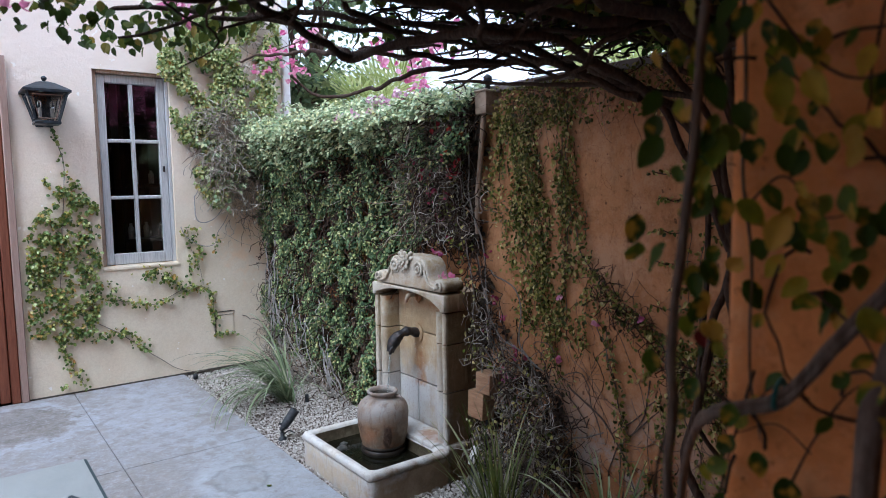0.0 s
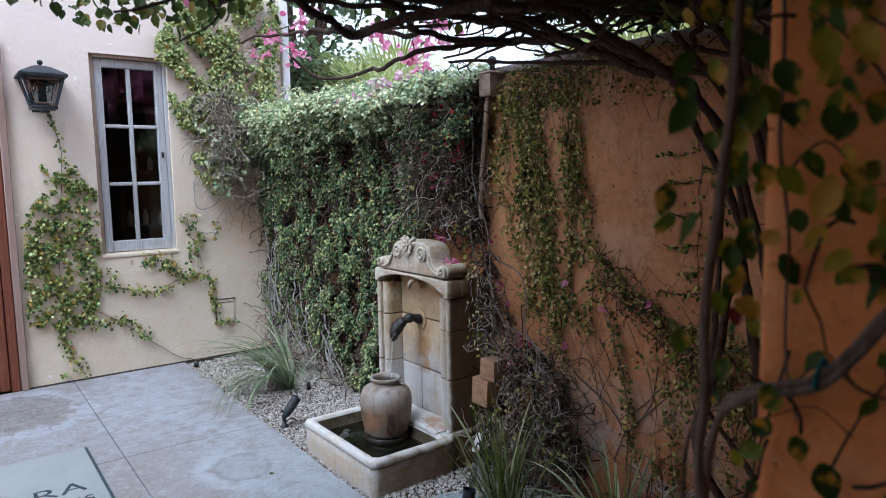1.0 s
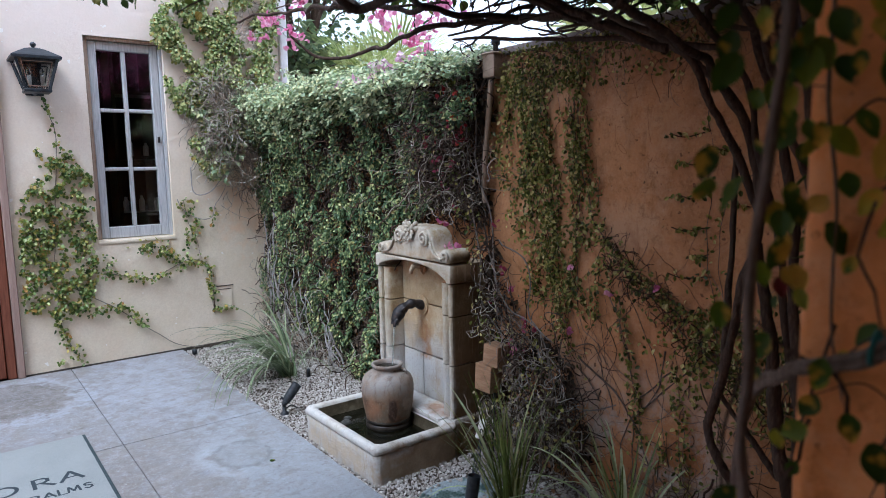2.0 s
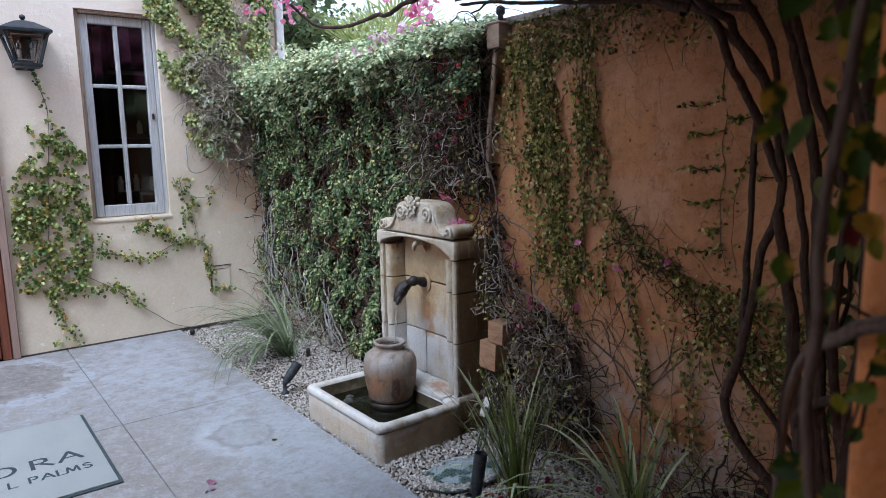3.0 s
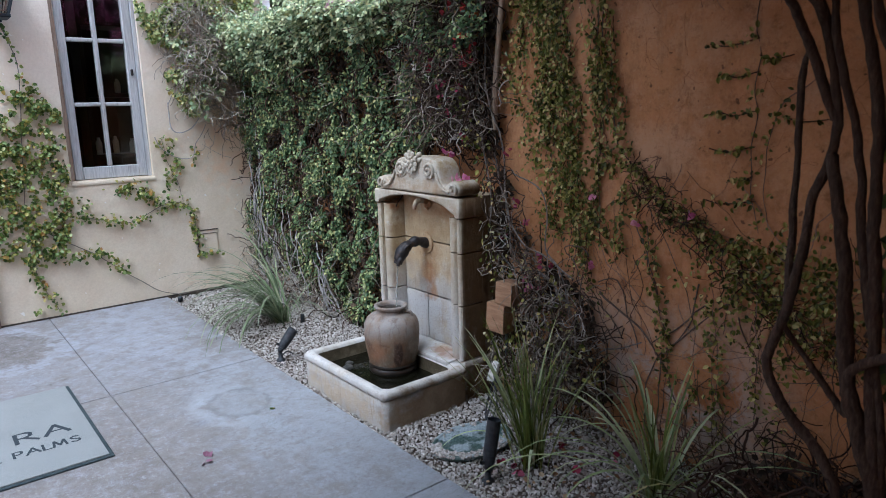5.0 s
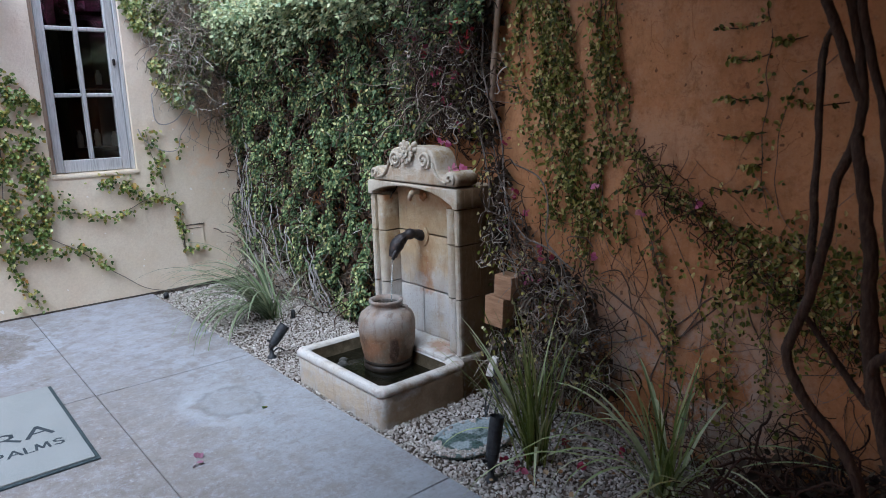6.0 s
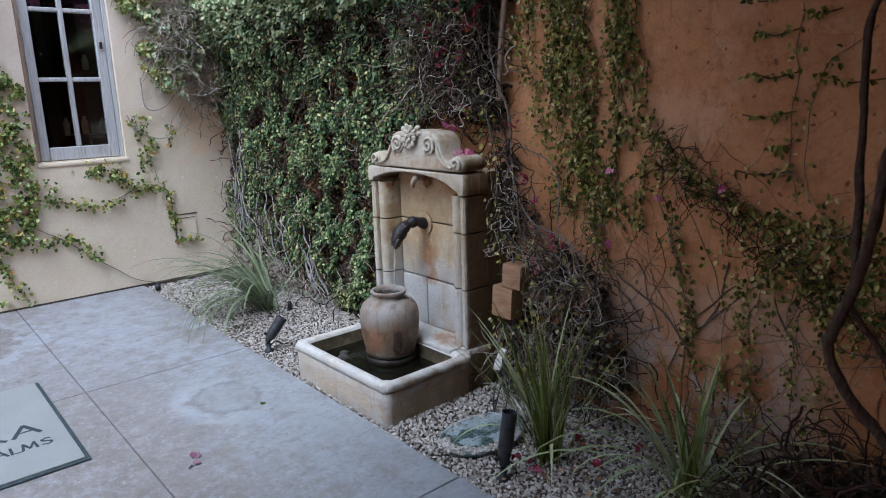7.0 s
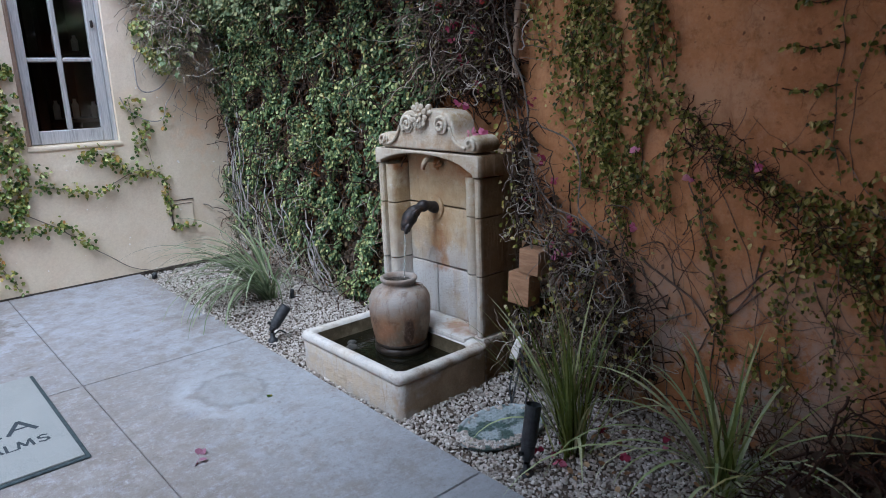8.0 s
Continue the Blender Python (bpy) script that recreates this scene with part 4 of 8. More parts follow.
def fountain():
    s = M["stone"]
    f = thing("wall_fountain", "weathered beige cast-stone wall fountain with a scrolled crest and rust stains", "fountain", (2.3, FY, 0))
    bx0, bx1, by0, by1 = 1.886, 2.33, 3.052, 3.722
    rings = [rounded(bx0 + d, bx1, by0 + d, by1 - d, r, z, 8) for d, r, z in ((0.006, 0.026, -0.03), (0.003, 0.028, 0.03), (0.002, 0.030, 0.080), (0.002, 0.032, 0.118), (0.004, 0.033, 0.122), (0.008, 0.033, 0.1235), (0.006, 0.034, 0.126), (-0.003, 0.038, 0.128), (-0.006, 0.040, 0.133), (-0.006, 0.042, 0.147), (-0.001, 0.040, 0.156), (0.010, 0.038, 0.161))]
    rings += [rounded(bx0 + d, bx1 - e, by0 + d, by1 - d, r, z, 8) for d, e, r, z in ((0.026, 0.040, 0.040, 0.161), (0.034, 0.050, 0.040, 0.155), (0.039, 0.056, 0.042, 0.144), (0.048, 0.062, 0.046, 0.05), (0.058, 0.07, 0.046, 0.035))]
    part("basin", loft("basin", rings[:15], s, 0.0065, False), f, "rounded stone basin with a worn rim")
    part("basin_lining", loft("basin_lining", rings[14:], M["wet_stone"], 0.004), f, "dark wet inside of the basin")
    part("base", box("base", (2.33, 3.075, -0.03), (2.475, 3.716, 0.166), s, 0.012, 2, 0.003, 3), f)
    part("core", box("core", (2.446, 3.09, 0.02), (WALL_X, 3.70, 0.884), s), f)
    part("ledge", box("ledge", (2.275, 3.13, 0.146), (2.446, 3.68, 0.170), s, 0.008, 2, 0.002, 2), f, "rust-streaked stone ledge")
    # stones of the back panel
    for ya, yb, za, zb in ((3.20, 3.435, 0.172, 0.388), (3.441, 3.606, 0.172, 0.391), (3.20, 3.606, 0.396, 0.648), (3.20, 3.606, 0.654, 0.865)):
        part("stone_block", box("stone_block", (2.416, ya, za), (2.446, yb, zb), s, 0.005, 2, 0.002, 3), f)

    def pilaster(side, za, zb):
        # plan of one shaft: flat outer strip, groove, half-round column
        o, w = (3.083, 1) if side < 0 else (3.709, -1)
        pts = [(0.002, 2.46), (0.002, 2.333), (0.008, 2.326), (0.024, 2.326), (0.030, 2.332), (0.033, 2.374)]
        pts += [(0.066 - 0.029 * math.cos(a), 2.362 - 0.033 * math.sin(a)) for a in [math.pi * i / 9 for i in range(10)]]
        pts += [(0.097, 2.40), (0.099, 2.444), (0.099, 2.46)]
        me = hull("shaft", [(x, o + w * y) for y, x in pts], za, zb, s, "z")
        bm = bmesh.new()
        bm.from_mesh(me)
        bmesh.ops.subdivide_edges(bm, edges=[e for e in bm.edges if abs(e.verts[0].co.z - e.verts[1].co.z) > 0.05], cuts=5)
        for v in bm.verts:
            if v.co.x < 2.42:
                v.co += Vector(noise.noise_vector(v.co * 26)) * 0.0025
        me2 = bm_mesh("shaft", bm, s, True, 35)
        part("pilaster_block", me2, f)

    for side, cuts in ((-1, (0.168, 0.418, 0.648, 0.80)), (1, (0.168, 0.402, 0.650, 0.82))):
        for za, zb in zip(cuts[:-1], cuts[1:]):
            pilaster(side, za + 0.003, zb - 0.003)
    span = np.linspace(3.150, 3.642, 15)
    arch = [(3.081, 0.802), (3.112, 0.802), (3.116, 0.815), (3.135, 0.822)]
    arch += [(y, 0.826 + 0.042 * (1 - ((y - 3.395) / 0.246) ** 2) ** 0.62 + 0.012 * (y - 3.15) / 0.5) for y in span[1:-1]]
    arch += [(3.655, 0.842), (3.676, 0.836), (3.680, 0.822), (3.711, 0.822), (3.711, 0.880), (3.704, 0.888), (3.088, 0.884), (3.081, 0.876)]
    part("lintel", hull("lintel", arch, 2.318, 2.462, s, "x", 0.005, 3), f, "arched stone lintel")
    # crest: a stepped scroll outline with rounded shoulders that run back to the wall
    CY = 3.380
    half = [(0.03, 1.050), (0.085, 1.047), (0.118, 1.041), (0.143, 1.026), (0.158, 1.004), (0.165, 0.980), (0.172, 0.958), (0.184, 0.940), (0.202, 0.930), (0.216, 0.934), (0.232, 0.949), (0.255, 0.955), (0.278, 0.948), (0.293, 0.930), (0.296, 0.910), (0.286, 0.896), (0.270, 0.892)]
    outline = [(CY - a, b) for a, b in half[::-1]] + [(CY + a, b) for a, b in half]
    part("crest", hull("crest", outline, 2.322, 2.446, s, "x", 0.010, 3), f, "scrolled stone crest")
    for sgn in (-1, 1):
        for cy, cz, r, turns in ((0.100, 0.992, 0.036, 3.4), (0.262, 0.924, 0.025, 2.2)):
            disc = [(CY + sgn * cy + r * 0.98 * math.cos(t), cz + r * 1.02 * math.sin(t)) for t in np.linspace(0, 2 * math.pi, 33)[:-1]]
            part("scroll_disc", hull("scroll_disc", disc, 2.316, 2.34, s, "x", 0.004, 3), f)
            a = np.linspace(0, turns * math.pi, 52)
            rr = r * (1 - a / a[-1] * 0.90)
            P = np.stack([2.316 - 0.005 * (a / a[-1]), CY + sgn * (cy + rr * np.cos(a - 0.9)), cz + rr * np.sin(a - 0.9)], 1)
            V, F = tube(P, np.linspace(0.0075, 0.0055, 52), 7)
            part("volute", tri_mesh("volute", V, F, s, True), f)
        rib = [(2.318, CY + sgn * 0.150, 0.985), (2.316, CY + sgn * 0.168, 0.948), (2.316, CY + sgn * 0.196, 0.920), (2.317, CY + sgn * 0.236, 0.906)]
        V, F = tube(glide(rib, 18), 0.0065, 7)
        part("moulding", tri_mesh("moulding", V, F, s, True), f)
    # flat ten-petalled rosette leaning on the top of the crest
    c = Vector((2.310, CY + 0.016, 1.026))
    for ringn, rad, long, wide, out in ((10, 0.034, 0.021, 0.0122, 0.0), (7, 0.017, 0.013, 0.0085, 0.007)):
        for i in range(ringn):
            a = 2 * math.pi * i / ringn + 0.2
            bm = bmesh.new()
            bmesh.ops.create_icosphere(bm, subdivisions=2, radius=1)
            for v in bm.verts:
                x, y, zz = v.co
                crease = 0.0025 * (1 - min(1, abs(zz) * 2.5))
                v.co = Vector((x * 0.0065 - 0.005 * max(0, y) + crease, y * long * (1 - 0.12 * (abs(zz) < 0.3 and y > 0.6)), zz * wide * (1 + 0.30 * y)))
            bmesh.ops.rotate(bm, verts=bm.verts, cent=(0, 0, 0), matrix=Matrix.Rotation(a, 3, "X"))
            bmesh.ops.translate(bm, verts=bm.verts, vec=c + Vector((-out, rad * math.cos(a), rad * math.sin(a))))
            part("petal", bm_mesh("petal", bm, s, True), f)
    bm = bmesh.new()
    bmesh.ops.create_icosphere(bm, subdivisions=2, radius=0.010)
    bmesh.ops.translate(bm, verts=bm.verts, vec=c + Vector((-0.010, 0, 0)))
    part("rosette_boss", bm_mesh("rosette_boss", bm, s, True), f)
    for dy, dz, lean in ((-0.048, 0.010, -1.2), (-0.042, 0.030, -0.8)):
        bm = bmesh.new()
        bmesh.ops.create_icosphere(bm, subdivisions=2, radius=1)
        for v in bm.verts:
            v.co = Vector((v.co.x * 0.014, v.co.y * 0.0125, v.co.z * 0.020))
        bmesh.ops.rotate(bm, verts=bm.verts, cent=(0, 0, 0), matrix=Matrix.Rotation(-lean, 3, "X"))
        bmesh.ops.translate(bm, verts=bm.verts, vec=c + Vector((0.014, dy, dz)))
        part("carved_leaf", bm_mesh("carved_leaf", bm, s, True), f)
    # tassel under the arch
    for dy, dz, r in ((0, 0.846, 0.014), (-0.014, 0.828, 0.011), (0.012, 0.824, 0.012), (0.0, 0.812, 0.009)):
        bm = bmesh.new()
        bmesh.ops.create_icosphere(bm, subdivisions=2, radius=r)
        bmesh.ops.scale(bm, verts=bm.verts, vec=(0.9, 0.8, 1.3))
        bmesh.ops.translate(bm, verts=bm.verts, vec=(2.398, FY + dy, dz))
        part("carved_lobe", bm_mesh("carved_lobe", bm, s, True), f)
    part("hook", tubes_mesh("hook", [tube(glide([(2.40, FY, 0.845), (2.345, FY, 0.85), (2.335, FY + 0.012, 0.832), (2.338, FY + 0.022, 0.812)], 16), np.linspace(0.015, 0.009, 16), 8)], s), f, "small carved hook under the arch")
    # spout
    SY = 3.43
    a = np.linspace(0, 2 * math.pi, 40)
    part("spout_plate", hull("spout_plate", [(SY + 0.046 * math.cos(t), 0.642 + 0.050 * math.sin(t)) for t in a[:-1]], 2.408, 2.418, s, "x", 0.002), f, "round stone plate behind the spout")
    P = glide([(2.416, SY, 0.638), (2.365, SY, 0.656), (2.325, SY + 0.003, 0.652), (2.288, SY + 0.005, 0.632), (2.262, SY + 0.005, 0.602), (2.246, SY + 0.004, 0.566)], 40)
    u = np.linspace(0, 1, 40)
    R = 0.0225 + 0.003 * np.sin(u * 26) * (u < 0.55) + 0.009 * np.exp(-((u - 0.70) / 0.13) ** 2) - 0.003 * (u > 0.9)
    V, F = tube(P, R, 14)
    spout = part("spout", tri_mesh("spout", V, F, M["bronze"], True), f, "dark bronze animal-head spout")
    for sgn in (-1, 1):
        V, F = tube(glide([(2.275, SY + sgn * 0.015, 0.634), (2.285, SY + sgn * 0.025, 0.648), (2.305, SY + sgn * 0.025, 0.655)], 10), np.linspace(0.010, 0.003, 10), 7)
        part("ear", tri_mesh("ear", V, F, M["bronze"], True), spout)
        V, F = tube(glide([(2.253, SY + sgn * 0.012, 0.592), (2.238, SY + sgn * 0.014, 0.577), (2.235, SY + sgn * 0.012, 0.560)], 8), np.linspace(0.012, 0.008, 8), 7)
        part("jaw", tri_mesh("jaw", V, F, M["bronze"], True), spout)
    part("collar", turned("collar", [(0.028, -0.006), (0.031, 0), (0.028, 0.006)], (0, 0, 0), M["bronze"], 18), spout)
    bpy.data.objects[spout.children[-1].name].matrix_basis = pose(2.403, SY, 0.642, 0, 80, 0)
    for dx in (-0.002, 0.0025):
        V, F = tube(glide([(2.245 + dx, SY + 0.003, 0.57), (2.236 + dx, SY, 0.50), (2.226 + dx * 0.6, SY - 0.006, 0.44), (2.218, SY - 0.010, 0.372)], 24), 0.0022 + 0.0006 * np.sin(np.arange(24) * 1.7), 7)
        part("stream", tri_mesh("stream", V, F, M["stream"], True), f, "thin falling stream of water")
    pool = rounded(bx0 + 0.044, bx1 - 0.058, by0 + 0.044, by1 - 0.044, 0.05, 0.088)
    part("water", mesh_of("water", pool, [tuple(range(len(pool)))], M["water"]), f, "still dark water in the basin")


fountain()

JX, JY = 2.182, 3.412
jar = thing("clay_jar", "brown glazed clay jar standing in the basin, brim-full", "jar", (JX, JY, 0.05))
part("body", turned("body", [(0.088, 0.035), (0.094, 0.075), (0.102, 0.112), (0.113, 0.158), (0.1215, 0.206), (0.1255, 0.250), (0.1265, 0.283), (0.1235, 0.309), (0.113, 0.332), (0.094, 0.348), (0.076, 0.356), (0.067, 0.361), (0.065, 0.371)], (JX, JY, 0), M["clay"], 48), jar)
part("rim", turned("rim", [(0.063, 0.364), (0.066, 0.371), (0.073, 0.378), (0.0765, 0.385), (0.0745, 0.392), (0.068, 0.394), (0.061, 0.390), (0.057, 0.375), (0.057, 0.335)], (JX, JY, 0), M["clay"], 48, False), jar, "thick rolled rim")
part("foot_ring", turned("foot_ring", [(0.096, 0.078), (0.105, 0.082), (0.110, 0.092), (0.110, 0.105), (0.104, 0.112)], (JX, JY, 0), M["band"], 48, False), jar, "dark wet band round the foot")
part("foot_ring", turned("foot_ring", [(0.103, 0.114), (0.109, 0.118), (0.1105, 0.124), (0.107, 0.130)], (JX, JY, 0), M["band"], 48, False), jar)
part("water", turned("water", [(0.0575, 0.374), (0.03, 0.3745), (0.001, 0.374)], (JX, JY, 0), M["water"], 32), jar)
for a in (-52,):
    V, F = tube(glide([(JX + 0.068 * math.cos(radians(a)), JY + 0.068 * math.sin(radians(a)), 0.362), (JX + 0.092 * math.cos(radians(a)), JY + 0.092 * math.sin(radians(a)), 0.362), (JX + 0.098 * math.cos(radians(a)), JY + 0.098 * math.sin(radians(a)), 0.338)], 12), 0.006, 8)
    part("lug", tri_mesh("lug", V, F, M["clay"], True), jar)
for px, py, r in ((2.02, 3.55, 0.026), (2.06, 3.60, 0.022), (2.03, 3.47, 0.018)):
    bm = bmesh.new()
    bmesh.ops.create_icosphere(bm, subdivisions=2, radius=r)
    for v in bm.verts:
        v.co = Vector((v.co.x * 1.3, v.co.y, v.co.z * 0.7)) * (1 + 0.3 * noise.noise(v.co * 60 + Vector((px * 9, 0, 0)))) + Vector((px, py, 0.05 + r * 1.4))
    tagged(new("stone", bm_mesh("stone", bm, M["rock"], True)), "dark wet stone lying in the basin", "stone", "stones in the basin")

# ---- conduit and junction box on the wall ----
jb = thing("junction_box", "brown painted junction box with conduit on the wall", "junction box", (2.5, 3.0, 1.7))
part("box", box("box", (2.492, 2.972, 1.712), (WALL_X, 3.048, 1.812), M["jbox"], 0.006, 2), jb)
part("lid", box("lid", (2.488, 2.968, 1.809), (WALL_X, 3.052, 1.820), M["jbox"], 0.004), jb)
part("conduit", tubes_mesh("conduit", [tube(glide([(2.52, 3.02, 1.706), (2.52, 3.04, 1.55), (2.515, 3.06, 1.36), (2.52, 3.075, 1.16)], 20), 0.0125, 10)], M["jbox"]), jb)
part("nipple", turned("nipple", [(0.012, 0), (0.012, 0.03), (0.02, 0.035), (0.02, 0.06), (0.006, 0.07)], (2.53, 3.0, 1.819), M["black"], 12), jb)

wb = thing("wooden_box", "small orange-brown wooden box on a stake", "box", (2.42, 2.93, 0))
part("body", box("body", (2.40, 2.930, 0.318), (2.475, 3.028, 0.442), M["box_wood"], 0.004, 2), wb)
part("cap", box("cap", (2.405, 2.896, 0.446), (2.485, 2.985, 0.540), M["box_wood"], 0.005, 2), wb)
part("stake", tubes_mesh("stake", [tube([(2.46, 2.96, -0.05), (2.46, 2.96, 0.40)], 0.006, 8)], M["black"]), wb)
wb.rotation_euler = (radians(3), 0, radians(4))
tg = thing("plant_tag", "white plastic tag block on a thin bent wire", "plant tag", (2.45, 3.0, 0))
part("plate", hull("plate", [(2.938, 0.112), (2.975, 0.108), (2.962, 0.150), (2.932, 0.208), (2.904, 0.204), (2.914, 0.160)], 2.362, 2.376, M["tag"], "x", 0.003), tg)
part("wire", tubes_mesh("wire", [tube(glide([(2.372, 2.943, 0.105), (2.38, 2.93, 0.05), (2.40, 2.92, -0.03)], 10), 0.0025, 6)], M["black"]), tg)


# ---- garden spotlights ----
def spotlight(base, tip, label, girth=1.0):
    b, t = Vector(base), Vector(tip)
    s = thing("garden_spotlight", label, "spotlight", base, "spotlights in the gravel")
    d = (t - b).normalized()
    knee = b + Vector((0, 0, 0.055))
    part("stake", turned("stake", [(0.022, -0.04), (0.022, 0.006), (0.012, 0.012), (0.010, 0.04)], base, M["black"], 16), s)
    bm = bmesh.new()
    bmesh.ops.create_icosphere(bm, subdivisions=2, radius=0.014)
    bmesh.ops.translate(bm, verts=bm.verts, vec=knee)
    part("knuckle", bm_mesh("knuckle", bm, M["black"], True), s)
    axis = (t - knee).normalized()
    P = [knee + axis * h for h in (0.0, 0.012, 0.014, 0.045, 0.047, (t - knee).length)]
    V, F = tube(P, [girth * r for r in (0.016, 0.020, 0.026, 0.0275, 0.029, 0.030)], 20)
    part("housing", tri_mesh("housing", V, F, M["black"], False), s)
    V, F = tube([t - axis * 0.018, t - axis * 0.016], [girth * 0.0275, 0.001], 20)
    part("lens", tri_mesh("lens", V, F, M["glass"], True), s)
    side = axis.cross(Vector((0, 1, 0))).normalized()
    V, F = tube([knee + axis * 0.02 + side * 0.024, knee + axis * 0.02 + side * 0.036], 0.007, 10)
    part("screw", tri_mesh("screw", V, F, M["black"]), s)
    part("cable", tubes_mesh("cable", [tube(glide([b + Vector((0.01, 0.01, 0.02)), b + Vector((0.05, 0.02, 0.03)), b + Vector((0.10, 0.05, -0.01))], 12), 0.004, 6)], M["black"]), s)


spotlight((1.925, 4.055, 0.012), (2.000, 4.040, 0.165), "dark bronze garden spotlight on a stake, tilted towards the wall", 0.88)
spotlight((1.955, 2.530, -0.010), (1.985, 2.528, 0.212), "dark bronze garden spotlight standing upright beside the valve lid", 0.8)
loop = thing("loose_cable", "black low-voltage cable looping over the gravel", "cable", (2.2, 2.8, 0))
part("sheath", tubes_mesh("sheath", [tube(glide([(1.98, 2.55, 0.02), (2.10, 2.66, 0.12), (2.16, 2.70, 0.16), (2.28, 2.84, 0.20), (2.37, 2.93, 0.14), (2.33, 2.94, 0.02), (2.25, 2.86, 0.0)], 40), 0.0035, 6), tube(glide([(2.25, 2.86, 0.0), (2.34, 2.90, 0.10), (2.43, 2.97, 0.12)], 20), 0.0035, 6)], M["black"]), loop)
cap = thing("hose_cap", "small black plastic cap on the gravel", "cap", (1.90, 5.50, 0.04))
part("knob", turned("knob", [(0.016, -0.01), (0.018, 0.018), (0.012, 0.026), (0.002, 0.03)], (1.895, 5.50, 0.042), M["black"], 14), cap)
tagged(new("hose_cap", turned("hose_cap", [(0.012, -0.02), (0.012, 0.03), (0.009, 0.036), (0.001, 0.037)], (2.31, 4.55, 0.03), M["black"], 14)), "small black riser cap in the gravel", "cap")

# valve lid in the gravel
lid = thing("valve_lid", "oval dark green plastic valve lid with pale reflections in its colour", "lid", (2.095, 2.765, 0.0))
a = np.linspace(0, 2 * math.pi, 49)[:-1]
oval = lambda k: [(2.095 + k * 0.170 * math.cos(t), 2.768 + k * 0.115 * math.sin(t)) for t in a]
part("plate", hull("plate", oval(0.93), -0.02, 0.008, M["lid"], "z", 0.002), lid)
V, F = tube([(x, y, 0.004) for x, y in oval(0.99) + oval(0.99)[:1]], 0.010, 8)
part("collar", tri_mesh("collar", V, F, M["lid"], True), lid)
studs = []
for i in range(-9, 10):
    for j in range(-6, 7):
        x, y = i * 0.0165, j * 0.0165
        if (x / 0.15) ** 2 + (y / 0.10) ** 2 < 1:
            studs.append(np.array([(x - 0.004, y - 0.004, 0), (x + 0.004, y - 0.004, 0), (x + 0.004, y + 0.004, 0), (x - 0.004, y + 0.004, 0),
                                   (x - 0.003, y - 0.003, 0.003), (x + 0.003, y - 0.003, 0.003), (x + 0.003, y + 0.003, 0.003), (x - 0.003, y + 0.003, 0.003)]) + (2.095, 2.768, 0.008))
SF = np.array([(4, 5, 6, 7), (0, 1, 5, 4), (1, 2, 6, 5), (2, 3, 7, 6), (3, 0, 4, 7)])
part("stud_pattern", tri_mesh("stud_pattern", np.vstack(studs), np.vstack([SF + 8 * i for i in range(len(studs))]), M["lid"]), lid, "", "stuff")

# ---- door mat ----
MX0, MX1, MY0, MY1 = -0.30, 1.011, 3.553, 4.388
mz = floor_z(3.97)
dm = thing("door_mat", "grey door mat with dark green border and dark lettering", "door mat", (0.35, 3.97, mz))
part("backing", box("backing", (MX0, MY0, mz + 0.001), (MX1, MY1, mz + 0.007), M["rubber"], 0.003), dm, "dark green rubber border")
part("mat_face", box("mat_face", (MX0 + 0.015, MY0 + 0.015, mz + 0.005), (MX1 - 0.015, MY1 - 0.010, mz + 0.013), M["mat"], 0.004, 2), dm)


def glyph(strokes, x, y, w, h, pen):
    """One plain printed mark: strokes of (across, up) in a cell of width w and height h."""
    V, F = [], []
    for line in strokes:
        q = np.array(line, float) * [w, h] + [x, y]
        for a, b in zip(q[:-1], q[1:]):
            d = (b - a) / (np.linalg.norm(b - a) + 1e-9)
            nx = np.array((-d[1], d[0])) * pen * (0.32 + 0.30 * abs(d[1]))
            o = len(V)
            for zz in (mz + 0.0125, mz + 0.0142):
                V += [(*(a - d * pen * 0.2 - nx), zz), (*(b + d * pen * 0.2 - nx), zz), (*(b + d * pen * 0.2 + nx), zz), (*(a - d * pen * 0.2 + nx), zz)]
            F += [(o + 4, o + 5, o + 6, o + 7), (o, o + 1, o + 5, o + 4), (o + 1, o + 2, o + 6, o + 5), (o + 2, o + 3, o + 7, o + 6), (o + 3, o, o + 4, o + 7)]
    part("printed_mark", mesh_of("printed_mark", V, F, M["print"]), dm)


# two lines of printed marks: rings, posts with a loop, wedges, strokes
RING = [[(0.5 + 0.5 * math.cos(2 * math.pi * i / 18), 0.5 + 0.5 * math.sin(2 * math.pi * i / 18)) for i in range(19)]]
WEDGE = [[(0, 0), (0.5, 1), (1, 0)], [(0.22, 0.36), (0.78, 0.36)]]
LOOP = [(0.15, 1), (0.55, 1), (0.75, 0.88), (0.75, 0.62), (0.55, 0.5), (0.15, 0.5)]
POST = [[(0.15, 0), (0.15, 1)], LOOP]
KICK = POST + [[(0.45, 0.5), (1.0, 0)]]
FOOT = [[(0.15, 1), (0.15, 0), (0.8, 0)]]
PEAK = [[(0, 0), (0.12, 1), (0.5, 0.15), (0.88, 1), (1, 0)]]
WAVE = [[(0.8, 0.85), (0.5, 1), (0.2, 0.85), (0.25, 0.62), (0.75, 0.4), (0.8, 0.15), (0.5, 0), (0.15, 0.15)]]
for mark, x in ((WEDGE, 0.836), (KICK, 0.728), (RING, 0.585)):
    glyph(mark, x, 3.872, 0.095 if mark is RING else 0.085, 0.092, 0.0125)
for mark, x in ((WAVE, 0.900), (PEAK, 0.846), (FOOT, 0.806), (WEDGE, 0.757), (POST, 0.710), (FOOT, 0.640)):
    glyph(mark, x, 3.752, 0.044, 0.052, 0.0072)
dm.rotation_euler = (math.atan(0.0145), 0, 0)


